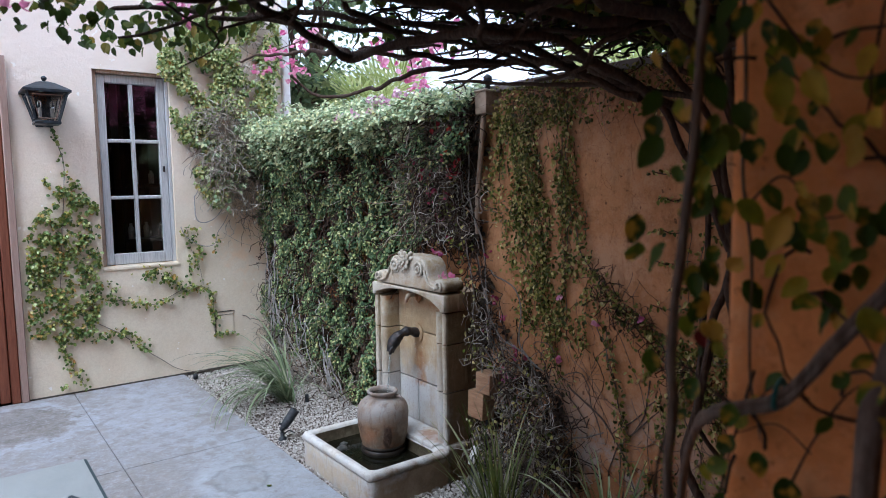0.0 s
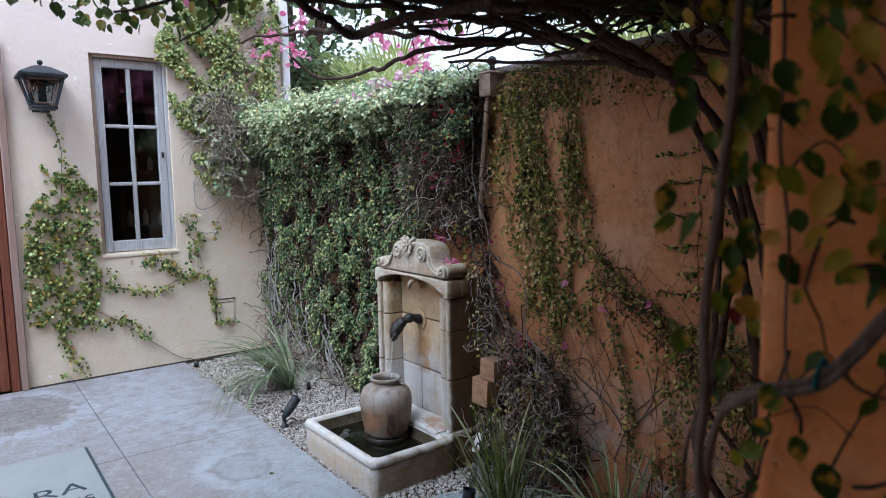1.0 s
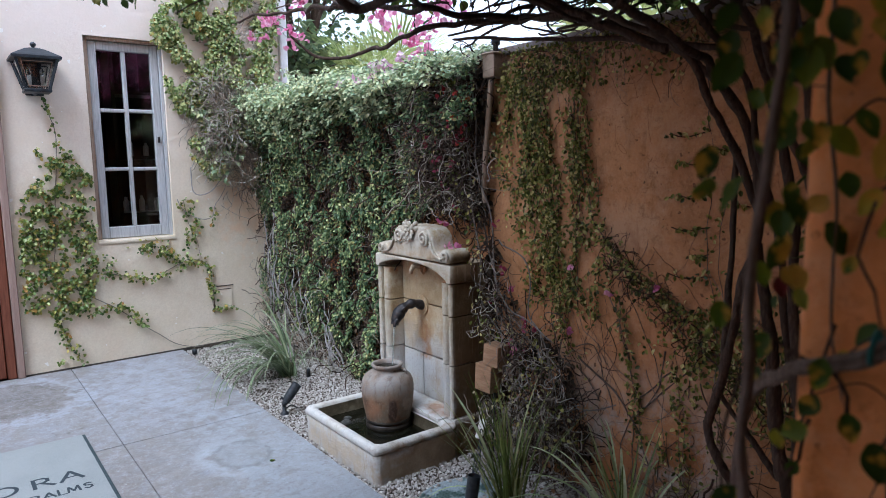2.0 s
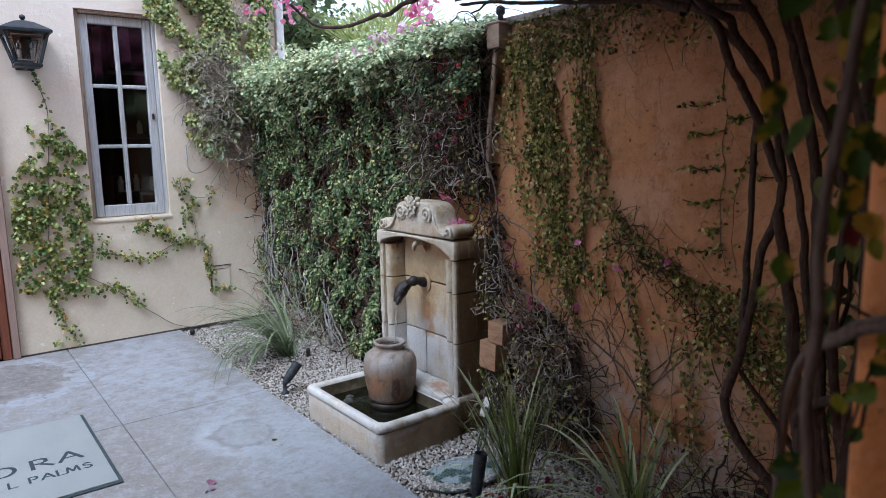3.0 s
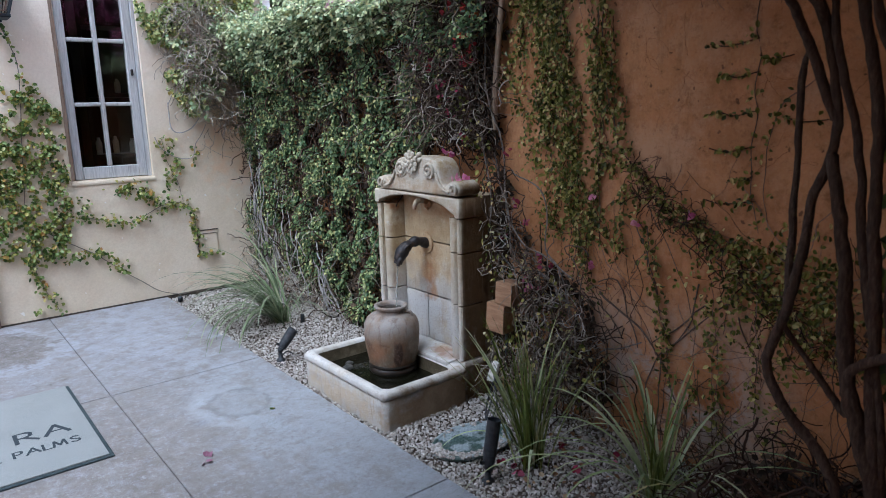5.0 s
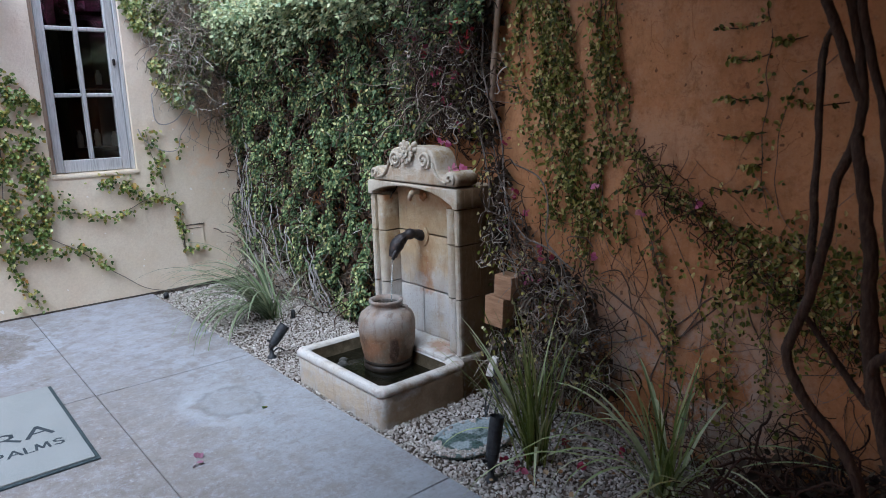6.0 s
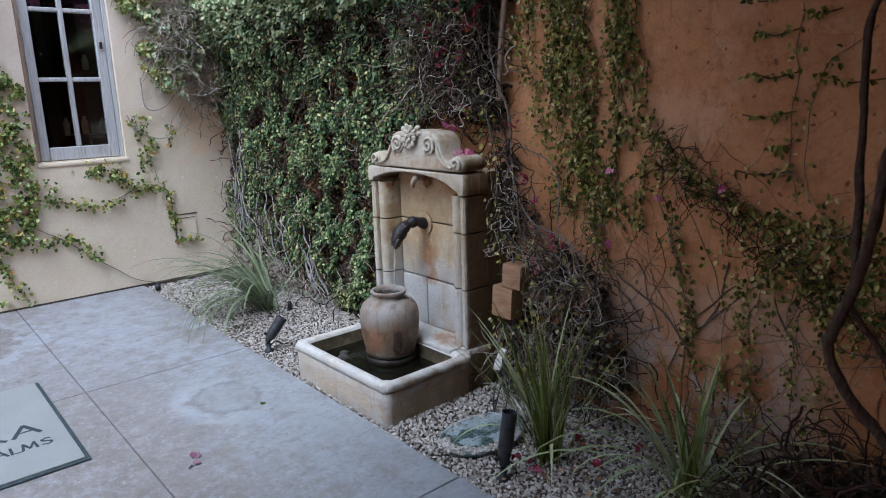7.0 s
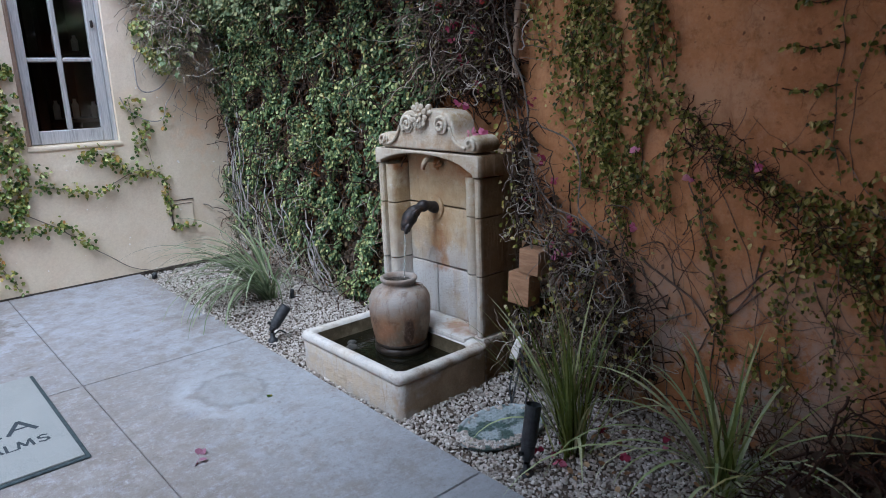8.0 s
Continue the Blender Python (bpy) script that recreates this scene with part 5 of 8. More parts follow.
# ---- plants on the walls ----
def on_east(p, depth):
    """Wall places (y, z) of the fountain wall, depth in front of it."""
    return np.stack([WALL_X - depth, p[:, 0], p[:, 1]], 1)


def on_north(p, depth):
    return np.stack([p[:, 0], HOUSE_Y - depth, p[:, 1]], 1)


def ivy_depth(p):
    """How far the thick ivy stands off the wall at (y, z)."""
    y, z = p[:, 0], p[:, 1]
    d = 0.09 + np.array([0.05 * noise.noise(Vector((a * 3, b * 3, 4))) + 0.06 * noise.noise(Vector((a * 8, b * 8, 9))) for a, b in p])
    d += 0.11 * np.clip((z - 1.30) / 0.4, 0, 1)
    d *= np.clip(0.35 + z / 0.5, 0.3, 1)
    return np.clip(d, 0.02, 0.3)


ivy = thing("creeping_fig", "dense green creeping fig covering the wall in a thick mat", "climbing plant", (2.5, 4.4, 0))
mat_poly = [(5.64, 0.16), (5.64, 1.80), (4.6, 1.80), (3.6, 1.76), (3.07, 1.78), (3.02, 1.55), (3.35, 1.45), (3.45, 1.15), (3.62, 1.0), (3.76, 0.9), (3.76, 0.01), (4.35, 0.01), (4.75, 0.08), (5.1, 0.16), (5.35, 0.2)]
# dark leaf backing added so the gaps in the mat look shaded
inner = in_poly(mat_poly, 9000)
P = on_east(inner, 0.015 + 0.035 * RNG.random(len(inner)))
part("dry_foliage", leaves_mesh("dry_foliage", P, np.tile([-1.0, -0.1, 0.2], (len(P), 1)), 0.026 + 0.014 * RNG.random(len(P)), M["dead_shade_leaf"], fall=0.7, tilt=0.4), ivy, "dark leaf backing that stands in for shade inside the mat", "stuff")
p = in_poly(mat_poly, 46000)
p = clumped(p, 9, 0.66, 0.0, 1.8)
d = ivy_depth(p) * (0.55 + 0.5 * RNG.random(len(p)) ** 0.6)
P = on_east(p, d)
N = np.stack([np.full(len(P), -1.0), np.full(len(P), -0.1), 0.45 + 0.8 * np.clip((P[:, 2] - 1.35) / 0.35, 0, 1)], 1)
part("foliage", leaves_mesh("foliage", P, N, 0.0135 + 0.0115 * RNG.random(len(P)), M["ivy"], fall=0.6, tilt=0.5, shape=ROUND), ivy, "", "stuff")
sel = RNG.random(len(P)) < 0.14
part("young_foliage", leaves_mesh("young_foliage", P[sel] + [-0.012, 0, 0.004], N[sel], 0.013 + 0.009 * RNG.random(sel.sum()), M["ivy_pale"], fall=0.5, tilt=0.5, shape=ROUND), ivy, "yellow-green young leaves", "stuff")
# crest of the hedge along the top, skylight put into its pale leaf colour
def hedge_top(y):
    return np.interp(y, (3.0, 3.385, 3.5, 3.68, 3.88, 4.24, 4.5, 4.8, 5.05, 5.3, 5.65), (1.79, 1.835, 1.80, 1.795, 1.81, 1.855, 1.86, 1.82, 1.84, 1.86, 1.875))


q = np.stack([3.05 + 2.58 * RNG.random(10500), RNG.random(10500)], 1)
q = clumped(q * [1, 0.4], 7, 0.74, 6.0) * [1, 2.5]
top = np.stack([WALL_X + 0.10 - 0.42 * q[:, 1], q[:, 0], hedge_top(q[:, 0]) - 0.045 + np.array([0.045 * noise.noise(Vector((a * 6, b * 3, 1))) + 0.03 * noise.noise(Vector((a * 17, b * 8, 2))) for a, b in q]) + 0.05 * (1 - q[:, 1]) - 0.17 * np.clip(q[:, 1] - 0.6, 0, 1) + 0.05 * RNG.random(len(q)) ** 1.6], 1)
part("top_foliage", leaves_mesh("top_foliage", top, np.tile([-0.35, 0, 1.0], (len(top), 1)), 0.016 + 0.014 * RNG.random(len(top)), M["ivy_lightened"], fall=0.1, tilt=0.45, shape=ROUND), ivy, "grey-green leaves along the top, paled for the skylight", "stuff")
# shoulder below the crest, in the same skylight-paled leaf colour
q = np.stack([3.40 + 2.22 * RNG.random(5200), RNG.random(5200) ** 1.5], 1)
q[:, 1] = hedge_top(q[:, 0]) - 0.02 - q[:, 1] * (0.14 + 0.16 * np.clip((q[:, 0] - 3.4) / 1.2, 0, 1))
q = clumped(q, 9, 0.72, 3.0)
P = on_east(q, ivy_depth(q) * (0.9 + 0.35 * RNG.random(len(q))))
part("shoulder_foliage", leaves_mesh("shoulder_foliage", P, np.tile([-0.7, -0.1, 0.9], (len(P), 1)), 0.016 + 0.013 * RNG.random(len(P)), M["ivy_lightened"], fall=0.35, tilt=0.4, shape=ROUND), ivy, "grey-green leaves along the top, paled for the skylight", "stuff")
# loose sprigs that stand out of the top and hang over the shoulder
spr, spl = [], []
for _ in range(150):
    y = 3.15 + 2.4 * RNG.random()
    P = curly((WALL_X - 0.05 - 0.24 * RNG.random(), y, hedge_top(y) - 0.05), 0.014, int(7 + 9 * RNG.random()), 0.30, (-0.10, 0, 0.10 - 0.22 * RNG.random()))
    spr.append(tube(P, 0.0013, 3))
    spl.append(P[2:])
part("sprig_tangle", tubes_mesh("sprig_tangle", spr, M["twig"]), ivy, "", "stuff")
P = np.repeat(np.vstack(spl), 2, 0)
P = P + RNG.normal(0, 0.006, P.shape)
part("sprig_foliage", leaves_mesh("sprig_foliage", P, np.tile([-0.6, -0.2, 0.8], (len(P), 1)), 0.013 + 0.012 * RNG.random(len(P)), M["ivy_lightened"], fall=0.3, tilt=0.6, shape=ROUND), ivy, "", "stuff")
# brown twigs, packed densely so the gaps look shaded
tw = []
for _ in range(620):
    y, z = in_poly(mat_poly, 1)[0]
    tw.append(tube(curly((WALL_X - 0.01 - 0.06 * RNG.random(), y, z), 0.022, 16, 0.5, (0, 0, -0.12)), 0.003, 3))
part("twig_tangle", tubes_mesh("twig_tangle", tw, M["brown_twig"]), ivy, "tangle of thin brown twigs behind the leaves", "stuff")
# bare pale stems near the corner, climbing from the gravel
for y, zt, ln in ((5.38, 1.1, 0.05), (5.25, 0.95, -0.25), (5.05, 0.75, 0.22), (4.9, 0.6, -0.3), (5.5, 1.2, 0.1), (4.7, 0.5, 0.28), (4.5, 0.4, -0.22), (5.15, 0.55, -0.4), (4.62, 0.62, 0.35)):
    yb = y - ln * 0.6
    limb("stem", [(WALL_X - 0.05, yb, -0.02), (WALL_X - 0.09, yb + ln * 0.3, zt * 0.35), (WALL_X - 0.10, y, zt * 0.7), (WALL_X - 0.06, y + ln * 0.3, zt)], 0.0062, 0.0036, M["pale_stem"], ivy, 7, 0.026)
for q in range(15):
    y = 4.45 + 1.1 * RNG.random()
    zt = (0.35 + 0.75 * (y - 4.3) / 1.2) * (0.6 + 0.5 * RNG.random())
    ln = RNG.normal(0.10, 0.16)
    limb("stem", [(WALL_X - 0.06 - 0.05 * RNG.random(), y - ln, -0.02), (WALL_X - 0.11, y - ln * 0.5, zt * 0.4), (WALL_X - 0.11, y, zt * 0.75), (WALL_X - 0.07, y + ln * 0.3, zt)], 0.0036, 0.0020, M["pale_stem"], ivy, 6, 0.034)
gt = []
for _ in range(420):
    u = RNG.random()
    y, z = 4.35 + 1.22 * u ** 0.7, (0.10 + 0.45 * u) * RNG.random() ** 1.3
    gt.append(tube(curly((WALL_X - 0.04 - 0.07 * RNG.random(), y, z), 0.016, 16, 0.32, (0, 0, 0.08)), 0.0010 + 0.0014 * RNG.random(), 4))
for _ in range(150):
    y, z = in_poly(mat_poly, 1)[0]
    gt.append(tube(curly((WALL_X - 0.10 - 0.07 * RNG.random(), y, z), 0.014, 9, 0.4, (0, 0, -0.15)), 0.0011 + 0.0008 * RNG.random(), 3))
part("bare_twig_tangle", tubes_mesh("bare_twig_tangle", gt, M["pale_twig"]), ivy, "pale bare twigs at the foot", "stuff")

# dry bougainvillea tangle round the fountain
def add_twig(pile, vf):
    """Keeps a twig that stays clear of the fountain and of the wall."""
    V = vf[0]
    clear = not ((V[:, 1] > 3.06) & (V[:, 1] < 3.75) & (V[:, 2] < 1.06) & (V[:, 0] < 2.48)).any()
    if clear and not ((V[:, 1] > 2.86) & (V[:, 1] < 3.06) & (V[:, 2] > 0.29) & (V[:, 2] < 0.57) & (V[:, 0] < 2.50)).any():
        pile.append(vf)


dry = thing("dry_vine", "tangled dry grey-brown bougainvillea with a few magenta bracts", "climbing plant", (2.5, 3.0, 0))
tangle_hi = [(3.62, 1.78), (3.12, 1.80), (3.10, 1.3), (3.06, 1.10), (3.09, 1.05), (3.5, 1.14), (3.62, 1.35)]
tangle_lo = [(3.10, 1.1), (3.05, 1.05), (2.99, 0.88), (2.90, 0.72), (2.75, 0.62), (2.60, 0.54), (2.50, 0.42), (2.46, 0.12), (2.85, 0.02), (3.07, 0.15), (3.11, 0.6), (3.11, 1.0)]
# dead leaves, near-black so the inside of the tangle looks shaded
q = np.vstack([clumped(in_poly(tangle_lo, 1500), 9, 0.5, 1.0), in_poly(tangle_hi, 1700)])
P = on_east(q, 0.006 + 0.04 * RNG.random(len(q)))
part("dead_foliage", leaves_mesh("dead_foliage", P, np.tile([-1.0, -0.1, 0.2], (len(P), 1)), 0.022 + 0.014 * RNG.random(len(P)), M["dead_shade_leaf"], fall=0.7, tilt=0.5), dry, "dead brown leaves behind the twigs, darkened for the shade there", "stuff")
for nm, poly, n, dep in (("upper_twig_tangle", tangle_hi, 640, 0.11), ("lower_twig_tangle", tangle_lo, 430, 0.12)):
    tw = []
    for y, z in in_poly(poly, n):
        add_twig(tw, tube(curly((WALL_X - 0.02 - dep * RNG.random(), y, z), 0.017, int(10 + 16 * RNG.random()), 0.42, (0.0, 0, -0.10)), 0.0010 + 0.0019 * RNG.random() ** 2, 3))
    part(nm, tubes_mesh(nm, tw, M["twig"]), dry, "", "stuff")
    tw = []
    for y, z in in_poly(poly, int(n * 0.5)):
        add_twig(tw, tube(curly((WALL_X - 0.01 - dep * 0.6 * RNG.random(), y, z), 0.02, 14, 0.4, (0.02, 0, -0.15)), 0.0026, 3))
    cu = []
    for y, z in in_poly(poly, int(n * (0.85 if "lower" in nm else 0.20))):
        add_twig(cu, tube(curly((WALL_X - 0.06 - dep * 0.8 * RNG.random(), y, z), 0.012, int(10 + 14 * RNG.random()), 0.5, (0.0, 0, -0.05)), 0.0011 + 0.0013 * RNG.random() ** 2, 4))
    part(nm.replace("twig", "pale_twig"), tubes_mesh(nm, cu, M["pale_twig"]), dry, "", "stuff")
    part(nm.replace("twig", "dark_twig"), tubes_mesh(nm, tw, M["brown_twig"]), dry, "", "stuff")
for pts, r in (([(3.12, 1.74), (3.10, 1.5), (3.08, 1.33), (3.02, 1.11), (2.963, 0.83), (2.862, 0.706), (2.751, 0.68), (2.62, 0.61)], 0.0044), ([(2.95, 1.0), (2.891, 0.982), (2.795, 0.937), (2.746, 0.825), (2.731, 0.70), (2.66, 0.62), (2.62, 0.45)], 0.0036),
               ([(3.07, 1.06), (3.023, 0.926), (2.948, 0.83), (2.928, 0.698), (2.904, 0.61), (2.86, 0.45)], 0.0030), ([(2.78, 0.60), (2.718, 0.561), (2.67, 0.515), (2.614, 0.504)], 0.0055), ([(2.97, 0.55), (2.90, 0.46), (2.80, 0.42), (2.72, 0.30), (2.70, 0.0)], 0.0036),
               ([(3.16, 1.70), (3.158, 1.29), (3.098, 1.09), (3.045, 0.89), (3.045, 0.72), (2.949, 0.60), (2.86, 0.457), (2.80, 0.25), (2.78, 0.0)], 0.0036), ([(2.66, 0.56), (2.60, 0.40), (2.58, 0.2), (2.56, 0.0)], 0.003), ([(2.88, 0.66), (2.80, 0.55), (2.76, 0.4), (2.66, 0.28)], 0.0026)):
    limb("stem", [(WALL_X - 0.06 - 0.05 * RNG.random(), y, z) for y, z in pts], r, r * 0.7, M["bark_light"], dry, 7, 0.010)
for _ in range(24):
    y, z = 2.50 + 0.56 * RNG.random(), 0.25 + 0.5 * RNG.random()
    P = curly((WALL_X - 0.06 - 0.07 * RNG.random(), y, z), 0.02, int(12 + 12 * RNG.random()), 0.17, (0.0, -0.02, -0.09))
    P = P[P[:, 2] > 0.02]
    P[:, 0] = np.clip(P[:, 0], WALL_X - 0.16, WALL_X - 0.01)
    if len(P) > 6 and not ((P[:, 1] > 3.05) | (P[:, 1] > 2.86) & (P[:, 2] > 0.27) & (P[:, 2] < 0.58)).any():
        part("hanging_stem", tubes_mesh("hanging_stem", [tube(P, 0.0013 + 0.0012 * RNG.random(), 5)], M["brown_bark"]), dry)
cl = in_poly(tangle_lo, 85)
P = on_east(cl, 0.10 + 0.06 * RNG.random(len(cl)))
part("cream_foliage", leaves_mesh("cream_foliage", P, np.tile([-1.0, -0.2, 0.5], (len(P), 1)), 0.013 + 0.008 * RNG.random(len(P)), M["cream_leaf"], shape=ROUND), dry, "cream and yellow drying leaves", "stuff")
pl = np.vstack([in_poly(tangle_hi, 420), clumped(in_poly(tangle_lo, 700), 8, 0.6, 8.0)])
P = on_east(pl, 0.05 + 0.10 * RNG.random(len(pl)))
part("foliage", leaves_mesh("foliage", P, np.tile([-1.0, -0.2, 0.4], (len(P), 1)), 0.013 + 0.012 * RNG.random(len(P)), M["fig_thin"], shape=ROUND), dry, "", "stuff")


def bracts(name, centres, per, spread, size, material, parent, rng=RNG):
    """Clusters of three-bract flowers."""
    c = np.repeat(np.asarray(centres, float), per, 0)
    c = c + rng.normal(0, spread, c.shape)
    c3 = np.repeat(c, 3, 0) + rng.normal(0, size * 0.15, (len(c) * 3, 3))
    nn = rng.normal(0, 1, c3.shape)
    nn /= np.linalg.norm(nn, axis=1)[:, None]
    return part(name, leaves_mesh(name, c3, nn, size * (0.8 + 0.5 * rng.random(len(c3))), material, fall=0.0, tilt=0.2, wide=1.25), parent, "", "stuff")


fl = [(2.44, 3.30, 1.52), (2.45, 3.45, 1.44), (2.44, 3.17, 1.46), (2.45, 3.22, 1.35), (2.45, 3.19, 1.135)]
fl += [(2.50, y, z) for y, z in ((2.862, 0.783), (2.819, 0.645), (2.861, 0.549), (2.80, 0.53), (3.003, 0.724), (2.986, 1.08), (2.764, 0.62), (2.92, 0.86))]
bracts("blossom", fl, 2, 0.010, 0.018, M["bract_dark"], dry)
bracts("red_blossom", [(2.40 + 0.05 * RNG.random(), 3.08 + 0.30 * RNG.random(), 1.42 + 0.28 * RNG.random()) for _ in range(9)], 2, 0.014, 0.022, M["bract_red"], dry)
bracts("pink_blossom", [(2.42 + 0.05 * RNG.random(), 3.12 + 0.4 * RNG.random(), 1.22 + 0.5 * RNG.random()) for _ in range(15)], 2, 0.018, 0.021, M["bract_dark"], dry)
bracts("hedge_blossom", [(2.30 + 0.2 * RNG.random(), 3.45 + 0.55 * RNG.random(), 1.76 + 0.09 * RNG.random()) for _ in range(20)], 3, 0.02, 0.026, M["bract_pale"], dry)
bracts("bright_blossom", [(2.36, 3.175, 0.958), (2.39, 3.16, 0.965), (2.42, 3.15, 0.955), (2.42, 3.285, 1.058), (2.43, 3.27, 1.06), (2.48, 2.835, 0.519), (2.48, 2.825, 0.53), (2.50, 2.55, 0.661), (2.53, 2.162, 0.893), (2.53, 2.359, 0.84), (2.53, 2.558, 0.92)], 1, 0.004, 0.024, M["bract"], dry)

# thin creeping fig on the bare wall
thin = thing("creeping_fig", "sparse creeping fig strands spreading over the bare terracotta wall", "climbing plant", (2.55, 2.5, 0))
band = [(2.92, 1.78), (2.50, 1.78), (2.545, 1.37), (2.535, 1.15), (2.46, 1.065), (2.385, 0.947), (2.44, 0.926), (2.53, 0.978), (2.57, 0.90), (2.57, 0.74), (2.65, 0.71), (2.717, 0.846), (2.77, 0.99), (2.813, 1.15), (2.84, 1.40)]
p = clumped(in_poly(band, 2100), 10, 0.50, 2.0, 1.8)
strands, pairs = [], []
for y, z in clumped(in_poly(band, 105), 6, 0.66, 2.0):
    a, hd = np.array((y, z)), RNG.normal(0, 0.25)
    line = [a.copy()]
    for i in range(int(14 + 22 * RNG.random())):
        hd += RNG.normal(0, 0.22) - 0.1 * hd
        a = a + 0.013 * np.array((math.sin(hd), -math.cos(hd)))
        line.append(a.copy())
        for s in (-1, 1):
            if RNG.random() < 0.85:
                pairs.append(a + np.array((s * 0.008, 0.003)) + RNG.normal(0, 0.003, 2))
    if line[-1][1] > 0.02:
        strands.append(tube([(WALL_X - 0.008 - 0.012 * RNG.random() ** 2, q[0], q[1]) for q in line], 0.0012, 3))
p = np.vstack([p, np.array(pairs)])
p = p[(p[:, 1] > 0.72) | (RNG.random(len(p)) < 0.25)]
sets = [p, strand([(2.98, 1.74), (2.95, 1.58), (2.947, 1.431), (2.933, 1.299), (2.897, 1.174), (2.877, 1.05), (2.835, 0.967)], 170, 0.022), strand([(2.87, 1.55), (2.852, 1.393), (2.824, 1.213), (2.796, 1.092), (2.822, 0.946), (2.848, 0.729)], 130, 0.014),
        strand([(3.03, 1.60), (3.004, 1.406), (2.99, 1.302), (2.948, 1.217)], 90, 0.02), strand([(2.679, 0.933), (2.652, 0.834), (2.636, 0.712), (2.597, 0.634)], 80, 0.014), strand([(2.446, 0.889), (2.453, 0.812), (2.439, 0.736)], 26, 0.010), strand([(2.509, 0.826), (2.496, 0.759)], 22, 0.010),
        strand([(2.405, 0.929), (2.336, 0.787), (2.30, 0.679), (2.275, 0.569), (2.227, 0.426)], 80, 0.011), strand([(2.50, 1.25), (2.42, 1.06), (2.30, 0.94), (2.19, 0.87), (2.02, 0.80), (1.85, 0.78), (1.72, 0.70)], 460, 0.020),
        strand([(2.15, 0.83), (2.0, 0.76), (1.9, 0.66), (1.78, 0.56), (1.66, 0.50)], 330, 0.042), strand([(2.0, 0.72), (1.92, 0.62), (1.80, 0.66), (1.6, 0.7)], 260, 0.06),
        strand([(2.00, 1.49), (1.98, 1.31), (1.97, 1.23), (1.98, 1.09), (1.98, 0.99), (1.96, 0.89), (1.94, 0.70)], 34, 0.010),
        strand([(1.86, 1.27), (1.92, 1.20), (1.94, 1.07), (1.92, 0.83)], 22, 0.008),
        strand([(2.28, 0.92), (2.22, 0.7), (2.25, 0.45), (2.2, 0.2)], 50, 0.015),
        strand([(2.05, 0.75), (2.06, 0.5), (2.03, 0.25), (2.05, 0.1)], 100, 0.02), strand([(1.85, 0.62), (1.84, 0.4), (1.86, 0.15)], 90, 0.02), strand([(2.16, 0.8), (2.12, 0.55), (2.14, 0.3)], 30, 0.02),
        strand([(2.33, 0.82), (2.324, 0.687), (2.276, 0.512), (2.241, 0.408), (2.263, 0.247)], 90, 0.012), strand([(2.10, 0.62), (2.077, 0.50), (2.053, 0.383), (2.059, 0.199)], 80, 0.012),
        strand([(1.936, 0.581), (1.921, 0.385), (1.923, 0.263)], 46, 0.011), strand([(2.142, 0.284), (2.116, 0.179)], 26, 0.015), strand([(2.032, 0.695), (1.993, 0.603), (2.01, 0.464)], 50, 0.016),
        strand([(1.90, 0.80), (1.80, 0.80), (1.72, 0.76), (1.66, 0.70)], 190, 0.055), strand([(1.82, 0.68), (1.74, 0.62), (1.62, 0.60)], 140, 0.05),
        strand([(3.0, 1.74), (2.85, 1.66), (2.70, 1.70), (2.5, 1.72)], 320, 0.04), np.stack([1.95 + 1.05 * RNG.random(900) ** 0.8, 1.82 - 0.2 * RNG.random(900) ** 2], 1)]
SHOOTS = ((2.10, 1.335, 1.98), (2.11, 1.22, 1.98), (2.145, 1.11, 1.98), (2.05, 1.02, 1.98), (2.155, 0.945, 1.97), (1.90, 1.38, 1.98), (2.16, 1.43, 1.99), (1.78, 1.20, 1.90))
for y, z, yr in SHOOTS:
    sets.append(strand([(y, z), ((y + yr) / 2, z - 0.012), (yr, z + 0.003)], 20, 0.005))
p = np.vstack(sets)
P = on_east(p, 0.006 + 0.042 * RNG.random(len(p)) ** 1.7)
part("foliage", leaves_mesh("foliage", P, np.tile([-1.0, -0.15, 0.35], (len(P), 1)), 0.0115 + 0.0115 * RNG.random(len(P)), M["fig_thin"], fall=0.5, tilt=0.6, shape=ROUND, wide=0.85), thin, "", "stuff")
